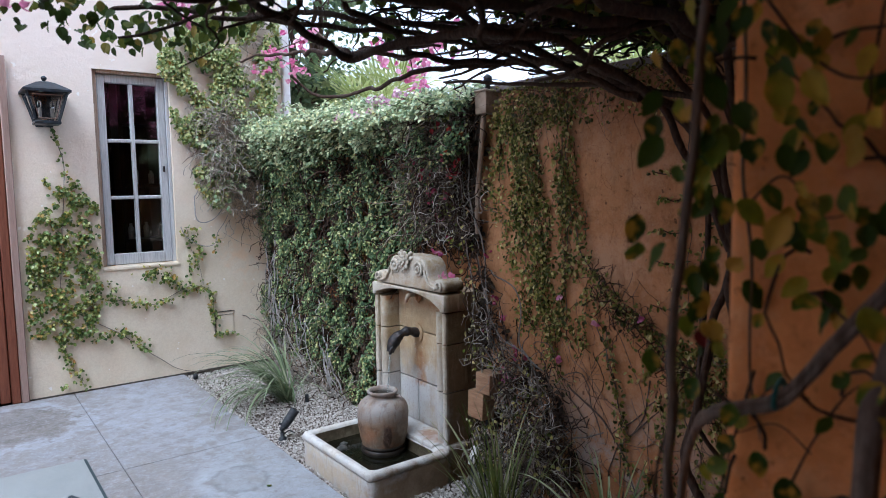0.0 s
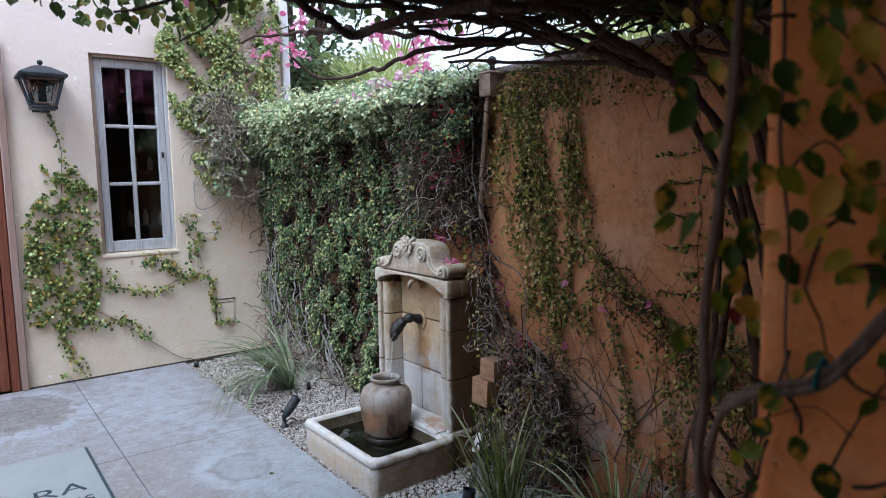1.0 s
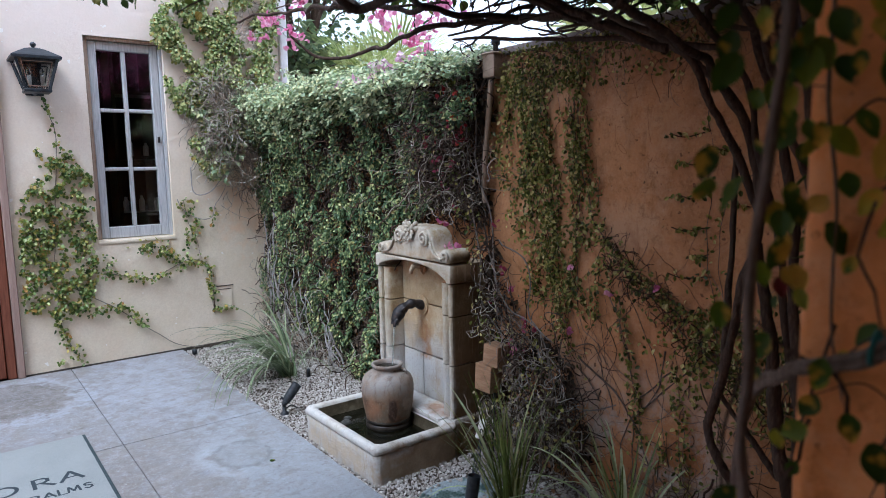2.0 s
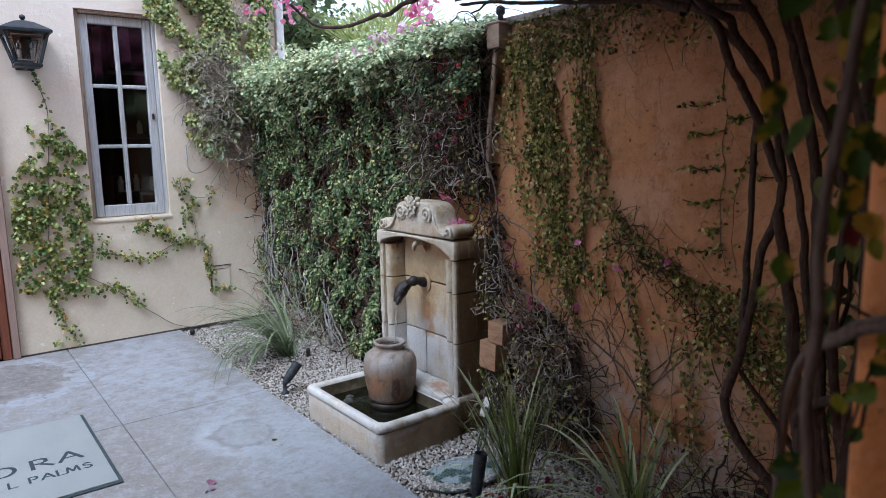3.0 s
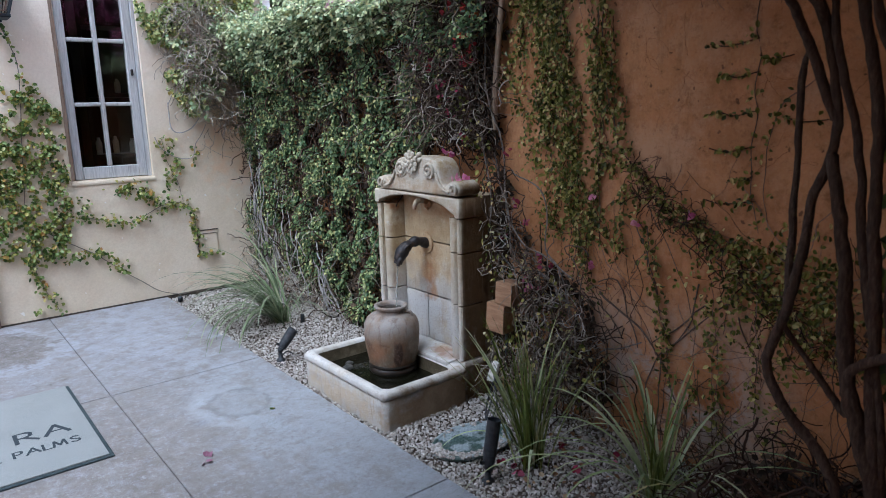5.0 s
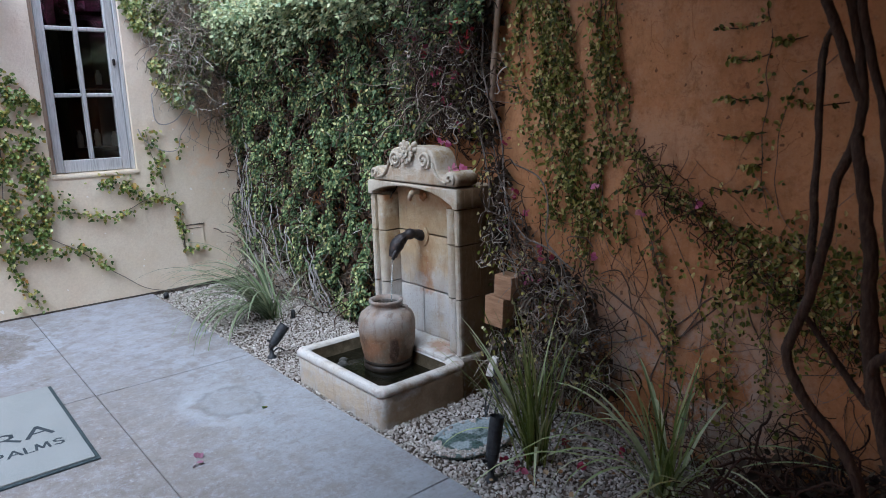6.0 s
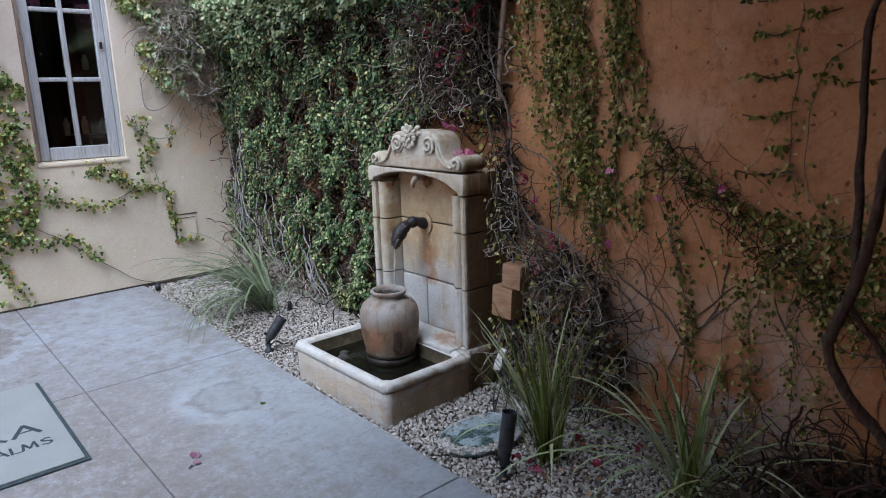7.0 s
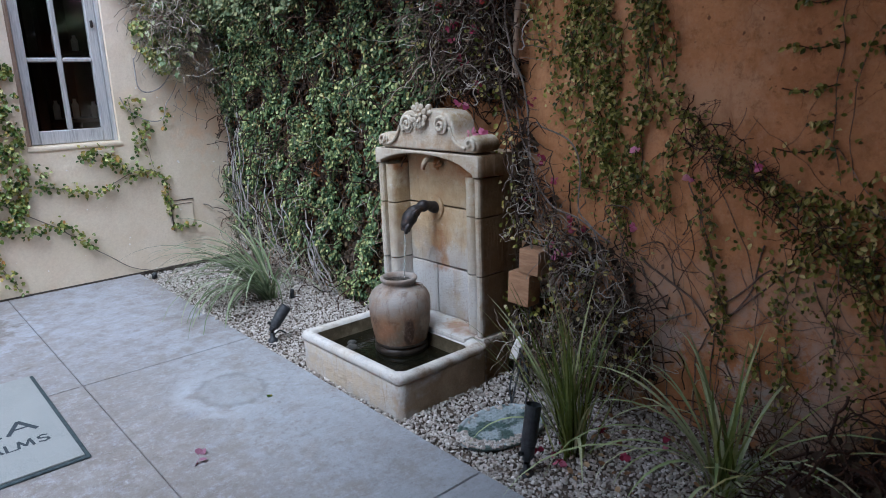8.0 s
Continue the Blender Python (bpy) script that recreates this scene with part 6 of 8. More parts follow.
for pts, r in (([(2.00, 1.62), (1.98, 1.31), (1.975, 1.23), (1.98, 1.09), (1.98, 0.99), (1.96, 0.89), (1.94, 0.70), (1.95, 0.4)], 0.0032), ([(1.80, 1.33), (1.86, 1.27), (1.92, 1.20), (1.94, 1.07), (1.92, 0.83), (1.9, 0.6)], 0.003),
               ([(2.54, 0.56), (2.499, 0.526), (2.395, 0.466), (2.284, 0.372), (2.21, 0.22), (2.15, 0.0)], 0.008), ([(1.90, 0.73), (1.95, 0.68), (2.08, 0.56), (2.25, 0.39), (2.32, 0.25), (2.33, 0.0)], 0.007),
               ([(2.87, 1.78), (2.852, 1.393), (2.824, 1.213), (2.796, 1.092), (2.822, 0.946), (2.848, 0.729)], 0.003), ([(2.55, 1.78), (2.54, 1.4), (2.513, 1.24), (2.476, 1.112), (2.41, 1.039), (2.304, 0.936), (2.19, 0.87), (2.02, 0.80), (1.80, 0.76)], 0.005),
               ([(2.57, 1.6), (2.563, 1.42), (2.544, 1.186), (2.566, 1.017), (2.552, 0.722)], 0.0045), ([(2.375, 0.82), (2.336, 0.74), (2.309, 0.658), (2.283, 0.529), (2.226, 0.407)], 0.0045), ([(2.28, 0.92), (2.24, 1.0), (2.22, 1.06)], 0.0025), ([(2.19, 0.87), (2.22, 0.96), (2.18, 1.02)], 0.0025),
               ([(2.129, 0.646), (2.154, 0.537), (2.223, 0.412), (2.268, 0.324), (2.275, 0.05)], 0.006), ([(1.99, 0.57), (1.952, 0.478), (1.921, 0.385), (1.922, 0.05)], 0.005),
               ([(2.026, 0.63), (2.13, 0.559), (2.211, 0.489), (2.30, 0.40)], 0.007), ([(1.70, 0.43), (1.795, 0.408), (1.913, 0.384)], 0.003), ([(2.33, 0.82), (2.324, 0.687), (2.276, 0.512), (2.241, 0.408), (2.263, 0.05)], 0.0035), ([(2.10, 0.62), (2.077, 0.50), (2.053, 0.383), (2.059, 0.05)], 0.0035),
               ([(2.08, 0.73), (1.99, 0.67), (1.90, 0.64), (1.78, 0.55), (1.6, 0.45)], 0.005), ([(2.33, 0.9), (2.2, 0.66), (2.13, 0.4), (2.1, 0.05)], 0.003), ([(2.0, 0.7), (2.07, 0.4), (2.03, 0.1)], 0.003), ([(1.72, 0.46), (2.0, 0.44), (2.2, 0.37)], 0.0025)):
    limb("stem", [(WALL_X - 0.008, y, z) for y, z in pts], r * 0.52, r * 0.34, M["brown_bark"], thin, 5, 0.018)
limb("stem", [(WALL_X - 0.02, y, z) for y, z in ((2.604, 0.12), (2.56, 0.24), (2.496, 0.324), (2.393, 0.37), (2.344, 0.392))], 0.004, 0.0028, M["bark_light"], thin, 6, 0.012)
for y, z, yr in SHOOTS:
    limb("side_shoot", [(WALL_X - 0.008, y - 0.02, z - 0.004), (WALL_X - 0.010, (y + yr) / 2, z - 0.014), (WALL_X - 0.006, yr, z)], 0.0018, 0.0018, M["brown_twig"], thin, 4, 0.003)
tw = []
for _ in range(130):
    y, z = 1.45 + 1.2 * RNG.random(), 0.02 + 0.80 * RNG.random() ** 1.25
    P = curly((WALL_X - 0.012 - 0.04 * RNG.random(), y, z), 0.017, int(12 + 18 * RNG.random()), 0.15, (0.01, 0, 0.03))
    P[:, 0] = np.clip(P[:, 0], WALL_X - 0.07, WALL_X - 0.004)
    tw.append(tube(P, 0.0007 + 0.0011 * RNG.random() ** 2, 3))
# brown twigs matted behind the leaves of the slanting strand
slant = strand([(2.42, 1.04), (2.30, 0.93), (2.19, 0.86), (2.05, 0.78), (1.92, 0.66), (1.78, 0.58), (1.62, 0.52)], 260, 0.028)
matted = []
for y, z in slant:
    P = curly((WALL_X - 0.006 - 0.04 * RNG.random(), y, z), 0.012, 9, 0.30, (0.0, -0.08, -0.06))
    P[:, 0] = np.clip(P[:, 0], WALL_X - 0.08, WALL_X - 0.004)
    matted.append(tube(P, 0.0008 + 0.0012 * RNG.random() ** 2, 3))
part("matted_twig_tangle", tubes_mesh("matted_twig_tangle", matted, M["brown_twig"]), thin, "", "stuff")
for _ in range(300):
    y, z = 1.45 + 1.55 * RNG.random(), 1.84 - 0.16 * RNG.random() ** 1.5
    tw.append(tube(curly((WALL_X - 0.012 - 0.05 * RNG.random(), y, z), 0.018, 11, 0.25, (0.02, 0, -0.10)), 0.0005 + 0.0008 * RNG.random() ** 2, 3))
ghost = []
for _ in range(70):
    y, z = 1.55 + 0.95 * RNG.random(), 1.0 + 0.75 * RNG.random()
    P = curly((WALL_X - 0.002, y, z), 0.014, 11, 0.28, (0, 0, -0.03))
    P[:, 0] = WALL_X - 0.0005
    ghost.append(tube(P, 0.0005 + 0.0003 * RNG.random(), 3))
for _ in range(170):
    y, z = 1.4 + 0.9 * RNG.random(), 0.16 * RNG.random() ** 1.6
    tw.append(tube(curly((WALL_X - 0.02 - 0.13 * RNG.random(), y, z), 0.016, 16, 0.35, (0.01, 0, 0.0)), 0.0012 + 0.0014 * RNG.random(), 3))
part("runner_trace", tubes_mesh("traces", ghost, M["trace"]), thin, "dried traces of old runners on the stucco", "stuff")
part("runner_tangle", tubes_mesh("strands", strands, M["brown_twig"]), thin, "", "stuff")
part("fine_twig_tangle", tubes_mesh("fine_twig_tangle", tw, M["fine_twig"]), thin, "", "stuff")

# creeping fig on the house wall
hv = thing("creeping_fig", "green and yellowish creeping fig on the cream house wall", "climbing plant", (1.1, HOUSE_Y, 0))
sets = [strand([(1.12, 1.78), (1.14, 1.68), (1.17, 1.54), (1.22, 1.42), (1.31, 1.27)], 46, 0.012),
        clumped(in_poly([(1.04, 1.48), (1.22, 1.45), (1.35, 1.30), (1.35, 1.06), (0.94, 1.08), (0.99, 1.25), (1.08, 1.3)], 1500), 17, 0.42),
        clumped(in_poly([(0.93, 1.12), (1.35, 1.10), (1.34, 0.62), (1.28, 0.44), (1.05, 0.40), (0.90, 0.48)], 2300), 13, 0.68),
        strand([(1.09, 0.45), (1.10, 0.33), (1.14, 0.22), (1.22, 0.10)], 80, 0.022), strand([(1.05, 0.10), (1.12, 0.10)], 8, 0.01),
        strand([(1.18, 0.42), (1.30, 0.40), (1.42, 0.42), (1.52, 0.36), (1.63, 0.26)], 120, 0.022),
        strand([(1.40, 0.76), (1.42, 0.68), (1.39, 0.62)], 40, 0.022), strand([(1.45, 0.65), (1.55, 0.61), (1.66, 0.59), (1.80, 0.62)], 60, 0.018),
        strand([(1.62, 0.82), (1.72, 0.80), (1.82, 0.74), (1.92, 0.68), (2.04, 0.66)], 150, 0.028), strand([(1.93, 0.78), (1.97, 0.90), (2.0, 0.96)], 55, 0.025),
        strand([(1.90, 1.11), (1.97, 1.08), (1.94, 1.0)], 34, 0.02), strand([(2.06, 0.68), (2.08, 0.55), (2.09, 0.40)], 55, 0.018), strand([(2.1, 0.32), (2.16, 0.31), (2.24, 0.30)], 30, 0.016), strand([(2.13, 0.9), (2.14, 1.05)], 12, 0.015)]
p = np.vstack(sets)
P = on_north(p, 0.008 + 0.035 * RNG.random(len(p)) ** 2)
part("foliage", leaves_mesh("foliage", P, np.tile([-0.1, -1.0, 0.35], (len(P), 1)), 0.017 + 0.013 * RNG.random(len(P)), M["fig_house"], fall=0.5, tilt=0.6, shape=ROUND), hv, "", "stuff")
sel = RNG.random(len(P)) < 0.13
part("pale_foliage", leaves_mesh("pale_foliage", P[sel] + [0.01, -0.008, 0.008], np.tile([-0.1, -1.0, 0.6], (sel.sum(), 1)), 0.017 + 0.012 * RNG.random(sel.sum()), M["ivy_pale"], fall=0.5, tilt=0.4, shape=ROUND), hv, "", "stuff")
for pts, r in (([(1.11, 1.82), (1.12, 1.77), (1.14, 1.68), (1.17, 1.54), (1.15, 1.3), (1.12, 1.0), (1.1, 0.6), (1.12, 0.3), (1.2, 0.1)], 0.003), ([(1.17, 0.60), (1.30, 0.50), (1.45, 0.40), (1.63, 0.24), (1.79, 0.11), (1.93, 0.05), (2.05, 0.055)], 0.003),
               ([(1.40, 0.66), (1.52, 0.62), (1.66, 0.585), (1.80, 0.63), (1.95, 0.69), (2.08, 0.62), (2.09, 0.35)], 0.003), ([(1.93, 1.12), (1.95, 0.98), (1.99, 0.85), (2.03, 0.70)], 0.002)):
    limb("stem", [(x, HOUSE_Y - 0.008, z) for x, z in pts], r, r * 0.7, M["bark_light"], hv, 5, 0.008)

cv = thing("creeping_fig", "pale creeping fig with bare grey twigs in the corner", "climbing plant", (2.3, HOUSE_Y, 1.5))
cpoly = [(1.72, 2.45), (1.76, 2.16), (1.84, 1.95), (1.93, 1.70), (2.0, 1.42), (2.10, 1.28), (2.2, 1.25), (2.30, 1.5), (2.50, 1.30), (2.56, 1.7), (2.60, 2.0), (2.68, 2.35), (2.66, 2.7), (2.3, 2.85), (1.9, 2.65)]
p = clumped(in_poly(cpoly, 12500), 6, 0.60, 5.0, 1.3)
dd = 0.02 + 0.09 * RNG.random(len(p)) + 0.10 * np.clip((p[:, 0] - 2.1) / 0.4, 0, 1) * np.clip((2.1 - p[:, 1]) / 0.5, 0, 1)
P = on_north(p, dd)
part("foliage", leaves_mesh("foliage", P, np.tile([-0.3, -1.0, 0.5], (len(P), 1)), 0.016 + 0.012 * RNG.random(len(P)), M["ivy_pale"], fall=0.5, tilt=0.5, shape=ROUND), cv, "", "stuff")
sel = RNG.random(len(P)) < 0.55
part("green_foliage", leaves_mesh("green_foliage", P[sel] + [0, 0.012, -0.01], np.tile([-0.3, -1.0, 0.5], (sel.sum(), 1)), 0.017 + 0.012 * RNG.random(sel.sum()), M["fig_house"], fall=0.5, tilt=0.5, shape=ROUND), cv, "", "stuff")
low = (P[:, 2] < 1.8) & (RNG.random(len(P)) < 0.16)
part("broad_foliage", leaves_mesh("broad_foliage", P[low] + [0.05, -0.05, -0.03], np.tile([-0.4, -1.0, 0.6], (low.sum(), 1)), 0.022 + 0.016 * RNG.random(low.sum()), M["ivy_lightened"], fall=0.4, tilt=0.5, wide=1.1, shape=ROUND), cv, "", "stuff")
tw = []
for x, z in in_poly([(1.98, 2.0), (2.45, 2.0), (2.48, 1.2), (2.2, 1.15), (2.03, 1.5)], 260):
    tw.append(tube(curly((x, HOUSE_Y - 0.03 - 0.11 * RNG.random(), z), 0.018, 15, 0.45, (0, 0, -0.12)), 0.0018, 3))
for x, z in in_poly([(2.5, 2.75), (2.65, 2.5), (2.5, 1.9), (2.2, 1.9), (2.2, 2.4)], 60):
    tw.append(tube(curly((x, HOUSE_Y - 0.02 - 0.05 * RNG.random(), z), 0.022, 15, 0.3, (0, 0, -0.15)), 0.002, 3))
for x, z in in_poly([(2.02, 1.8), (2.5, 1.8), (2.52, 1.3), (2.28, 1.3), (2.1, 1.4)], 110):
    tw.append(tube(curly((x, HOUSE_Y - 0.05 - 0.12 * RNG.random(), z), 0.017, 17, 0.36, (0, 0, -0.08)), 0.0016 + 0.001 * RNG.random(), 3))
for pts, r in (([(1.988, 1.35), (1.986, 1.197), (2.04, 1.149), (2.12, 1.173), (2.229, 1.288), (2.293, 1.327), (2.364, 1.286), (2.374, 1.184), (2.338, 1.105), (2.391, 1.07)], 0.0042), ([(1.886, 1.124), (1.935, 1.037), (2.045, 0.98), (2.125, 0.995), (2.161, 1.092), (2.221, 1.189)], 0.0036), ([(2.192, 1.071), (2.268, 1.007), (2.391, 0.959)], 0.0016),
               ([(2.18, 1.70), (2.13, 1.55), (2.20, 1.42), (2.16, 1.30)], 0.0045), ([(2.30, 1.75), (2.25, 1.6), (2.33, 1.45), (2.42, 1.40), (2.45, 1.28)], 0.0045), ([(2.08, 1.72), (2.10, 1.60), (2.05, 1.46), (1.99, 1.34)], 0.0038)):
    limb("stem", [(x, HOUSE_Y - 0.025, z) for x, z in pts], r, r * 0.6, M["pale_stem"], cv, 7, 0.010)
for x, z in in_poly([(2.02, 2.0), (2.32, 2.0), (2.34, 1.5), (2.08, 1.5)], 150):
    tw.append(tube(curly((x, HOUSE_Y - 0.13 - 0.06 * RNG.random(), z), 0.017, 14, 0.4, (0, 0.01, -0.12)), 0.0016 + 0.0012 * RNG.random(), 4))
part("bare_twig_tangle", tubes_mesh("bare_twig_tangle", tw, M["pale_twig"]), cv, "tangle of bare grey twigs", "stuff")


# ---- bougainvillea: stems behind the pier, canopy over the court ----
tree = thing("bougainvillea", "old multi-stemmed bougainvillea with dark twisting stems and a tangled canopy", "bougainvillea", (2.16, 1.5, 0))
B = M["bark"]
limb("trunk", [(2.17, 1.41, -0.05), (2.16, 1.45, 0.34), (2.15, 1.511, 0.561), (2.15, 1.54, 0.717), (2.14, 1.547, 0.872), (2.14, 1.57, 0.979), (2.14, 1.596, 1.124)], 0.022, 0.012, B, tree, 12)
for pts, r0, r1 in (
        ([(2.15, 1.42, -0.04), (2.12, 1.46, 0.20), (2.10, 1.535, 0.41), (2.10, 1.61, 0.50), (2.09, 1.655, 0.57), (2.09, 1.685, 0.635), (2.09, 1.680, 0.665), (2.08, 1.642, 0.775), (2.08, 1.625, 0.865), (2.10, 1.622, 0.955), (2.13, 1.622, 1.04), (2.15, 1.604, 1.122), (2.15, 1.60, 1.23), (2.14, 1.632, 1.39), (2.12, 1.69, 1.51), (2.05, 1.78, 1.64)], 0.016, 0.0115),
        ([(2.15, 1.602, 1.20), (2.136, 1.645, 1.329), (2.07, 1.672, 1.44), (2.007, 1.699, 1.562), (2.0, 1.764, 1.628), (2.0, 1.873, 1.687), (2.02, 2.07, 1.765), (2.03, 2.35, 1.785)], 0.013, 0.010),
        ([(2.08, 1.642, 0.785), (2.12, 1.660, 0.875), (2.20, 1.693, 1.09), (2.24, 1.716, 1.26), (2.24, 1.712, 1.315), (2.20, 1.69, 1.345), (2.14, 1.655, 1.36)], 0.011, 0.0085),
        ([(2.16, 1.43, 0.28), (2.15, 1.458, 0.571), (2.15, 1.503, 0.818), (2.15, 1.531, 0.986), (2.15, 1.548, 1.142), (2.14, 1.579, 1.265), (2.13, 1.608, 1.386), (2.1, 1.617, 1.522), (1.9, 1.64, 1.68)], 0.012, 0.010),
        ([(2.17, 1.4, 0.1), (2.15, 1.463, 0.474), (2.15, 1.488, 0.811), (2.15, 1.51, 1.03), (2.15, 1.516, 1.214), (2.14, 1.54, 1.352), (2.11, 1.569, 1.502), (2.02, 1.57, 1.64), (1.7, 1.5, 1.74)], 0.017, 0.012),
        ([(2.18, 1.37, 0.05), (2.16, 1.405, 0.425), (2.15, 1.457, 0.786), (2.15, 1.451, 1.036), (2.15, 1.455, 1.185), (2.14, 1.478, 1.282), (2.12, 1.511, 1.386), (2.06, 1.55, 1.58), (1.85, 1.45, 1.75)], 0.014, 0.011),
        ([(2.085, 1.655, 0.74), (2.12, 1.605, 0.65), (2.141, 1.578, 0.60), (2.15, 1.52, 0.53)], 0.007, 0.010),
        ([(2.15, 1.526, 0.581), (2.13, 1.508, 0.649), (2.09, 1.429, 0.708), (2.02, 1.36, 0.74), (1.9, 1.29, 0.84), (1.76, 1.24, 1), (1.7, 1.26, 1.3), (1.75, 1.35, 1.62)], 0.015, 0.010),
        ([(2.20, 1.36, -0.02), (2.18, 1.38, 0.30), (2.16, 1.42, 0.55), (2.16, 1.40, 0.9), (2.15, 1.41, 1.3), (2.08, 1.43, 1.7)], 0.020, 0.014),
        ([(2.24, 1.34, -0.02), (2.25, 1.33, 0.4), (2.26, 1.30, 0.8), (2.25, 1.28, 1.3), (2.2, 1.30, 1.8)], 0.018, 0.014),
        ([(2.15, 1.40, 0.60), (2.02, 1.35, 0.55), (1.9, 1.32, 0.40), (1.88, 1.30, -0.04)], 0.015, 0.016),
        ([(2.15, 1.50, 0.73), (2.17, 1.455, 0.86), (2.17, 1.435, 0.98), (2.17, 1.455, 1.10)], 0.007, 0.005),
        ([(2.07, 1.64, 1.60), (2.05, 1.9, 1.66), (1.95, 2.2, 1.70), (1.9, 2.5, 1.74)], 0.010, 0.006)):
    limb("stem", pts, r0 * 0.84, r1 * 0.84, B, tree, 10, 0.007)
# limbs of the canopy
for pts, r0, r1 in (
        ([(2.14, 1.63, 1.38), (2.09, 1.665, 1.50), (2.02, 1.68, 1.57), (1.80, 1.66, 1.63), (1.60, 1.68, 1.69), (1.45, 1.75, 1.72), (1.2, 1.75, 1.75), (0.8, 1.9, 1.78)], 0.0135, 0.010),
        ([(2.02, 2.07, 1.765), (2.03, 2.35, 1.785), (1.90, 2.45, 1.78), (1.80, 2.62, 1.765), (1.85, 3.0, 1.765), (1.81, 3.26, 1.775), (1.72, 3.32, 1.87)], 0.013, 0.006),
        ([(2.03, 2.35, 1.785), (1.86, 2.36, 1.79), (1.70, 2.38, 1.785), (1.55, 2.25, 1.80), (1.3, 2.1, 1.83)], 0.012, 0.010),
        ([(1.55, 1.72, 1.71), (1.50, 2.05, 1.765), (1.43, 2.30, 1.75), (1.25, 2.25, 1.79), (1.0, 2.15, 1.82), (0.7, 2.1, 1.85)], 0.016, 0.010),
        ([(1.43, 2.30, 1.75), (1.50, 2.50, 1.80), (1.60, 2.85, 1.86), (1.64, 3.2, 1.915), (1.58, 3.57, 1.955)], 0.014, 0.005),
        ([(1.70, 2.38, 1.785), (1.68, 2.6, 1.83), (1.69, 2.82, 1.865), (1.75, 3.0, 1.93)], 0.010, 0.005),
        ([(1.9, 1.7, 1.60), (1.75, 2.0, 1.74), (1.6, 2.2, 1.80), (1.2, 2.5, 1.86), (0.9, 2.6, 1.86)], 0.012, 0.007),
        ([(1.85, 1.5, 1.72), (1.4, 1.5, 1.74), (0.9, 1.6, 1.80), (0.3, 1.9, 1.85)], 0.017, 0.012),
        ([(1.7, 1.55, 1.72), (1.2, 1.9, 1.79), (0.6, 2.4, 1.86), (0.2, 2.7, 1.9)], 0.013, 0.008),
        ([(2.02, 2.0, 1.70), (1.8, 2.1, 1.80), (1.5, 2.4, 1.88), (1.3, 2.8, 1.95)], 0.016, 0.008),
        ([(2.05, 1.8, 1.62), (2.2, 2.2, 1.78), (2.3, 2.6, 1.86), (2.35, 3.0, 1.92)], 0.014, 0.007)):
    limb("branch", pts, r0 * 0.86, r1 * 0.86, B, tree, 9, 0.022)
rng = np.random.default_rng(21)
tw = []
for _ in range(270):
    x, y = 0.5 + 1.8 * rng.random(), 1.35 + 0.85 * rng.random()
    z = 1.75 + 0.14 * (y - 1.5) + 0.32 * rng.random()
    d = rng.normal(0, 1, 2)
    P = curly((x, y, z), 0.045, 16, 0.27, (0.03 * d[0], 0.03 * d[1], 0.0), rng)
    P[:, 2] = z + (P[:, 2] - z) * 0.35
    tw.append(tube(P, np.linspace(0.009, 0.003, 17) * (0.5 + rng.random()), 5))
part("canopy_branchwork", tubes_mesh("canopy_branchwork", tw, B), tree, "", "stuff")
tw = []
for _ in range(230):
    x, y = 1.0 + 1.5 * rng.random(), 1.6 + 1.0 * rng.random()
    z = 1.77 + 0.14 * (y - 1.5) + 0.20 * rng.random()
    P = curly((x, y, z), 0.028, 14, 0.3, (0, 0, -0.01), rng)
    P[:, 2] = z + (P[:, 2] - z) * 0.5
    tw.append(tube(P, 0.0014 + 0.0022 * rng.random(), 4))
part("canopy_twig_tangle", tubes_mesh("canopy_twig_tangle", tw, M["brown_twig"]), tree, "", "stuff")
# leaves of the canopy, thin at its lower fringe, thickened above to block light
n = 21000
c = np.stack([-1.6 + 4.4 * rng.random(n), 1.12 + 1.35 * rng.random(n), 1.98 + 0.75 * rng.random(n)], 1)
c = c[(c[:, 2] > 1.86 + 0.1 * c[:, 1]) & (c[:, 1] < 1.5 + 0.6 * np.abs(c[:, 0]))]
part("canopy_foliage", leaves_mesh("canopy_foliage", c, np.tile([0, 0, 1.0], (len(c), 1)), 0.055 + 0.04 * rng.random(len(c)), M["boug"], fall=0.2, tilt=0.6, rng=rng), tree, "", "stuff")
# leaves by the wall top, packed denser to shade the wall
c = np.stack([1.75 + 1.0 * rng.random(5200), 1.1 + 0.8 * rng.random(5200), 1.84 + 0.45 * rng.random(5200)], 1)
part("inner_foliage", leaves_mesh("inner_foliage", c, np.tile([0, 0, 1.0], (len(c), 1)), 0.04 + 0.03 * rng.random(len(c)), M["boug"], fall=0.4, tilt=0.7, rng=rng, shape=BROAD), tree, "", "stuff")
# unseen leaf layers added overhead to shade the wall and fountain
c = np.stack([1.0 + 1.9 * rng.random(4600), 1.85 + 0.8 * rng.random(4600), 2.22 + 0.6 * rng.random(4600)], 1)
part("outer_foliage", leaves_mesh("outer_foliage", c, np.tile([0, 0, 1.0], (len(c), 1)), 0.055 + 0.04 * rng.random(len(c)), M["boug"], fall=0.2, tilt=0.6, rng=rng), tree, "", "stuff")
c = np.array([1.75, 1.4, 2.24]) + np.array([1.1, 1.15, 0.45]) * RNG.random((3800, 3))
part("wall_foliage", leaves_mesh("wall_foliage", c, np.tile([0, 0, 1.0], (len(c), 1)), 0.055 + 0.04 * RNG.random(len(c)), M["boug"], fall=0.2, tilt=0.6), tree, "", "stuff")
c = np.stack([-1.2 + 3.6 * rng.random(3800), 1.7 + 0.62 * rng.random(3800), rng.random(3800)], 1)
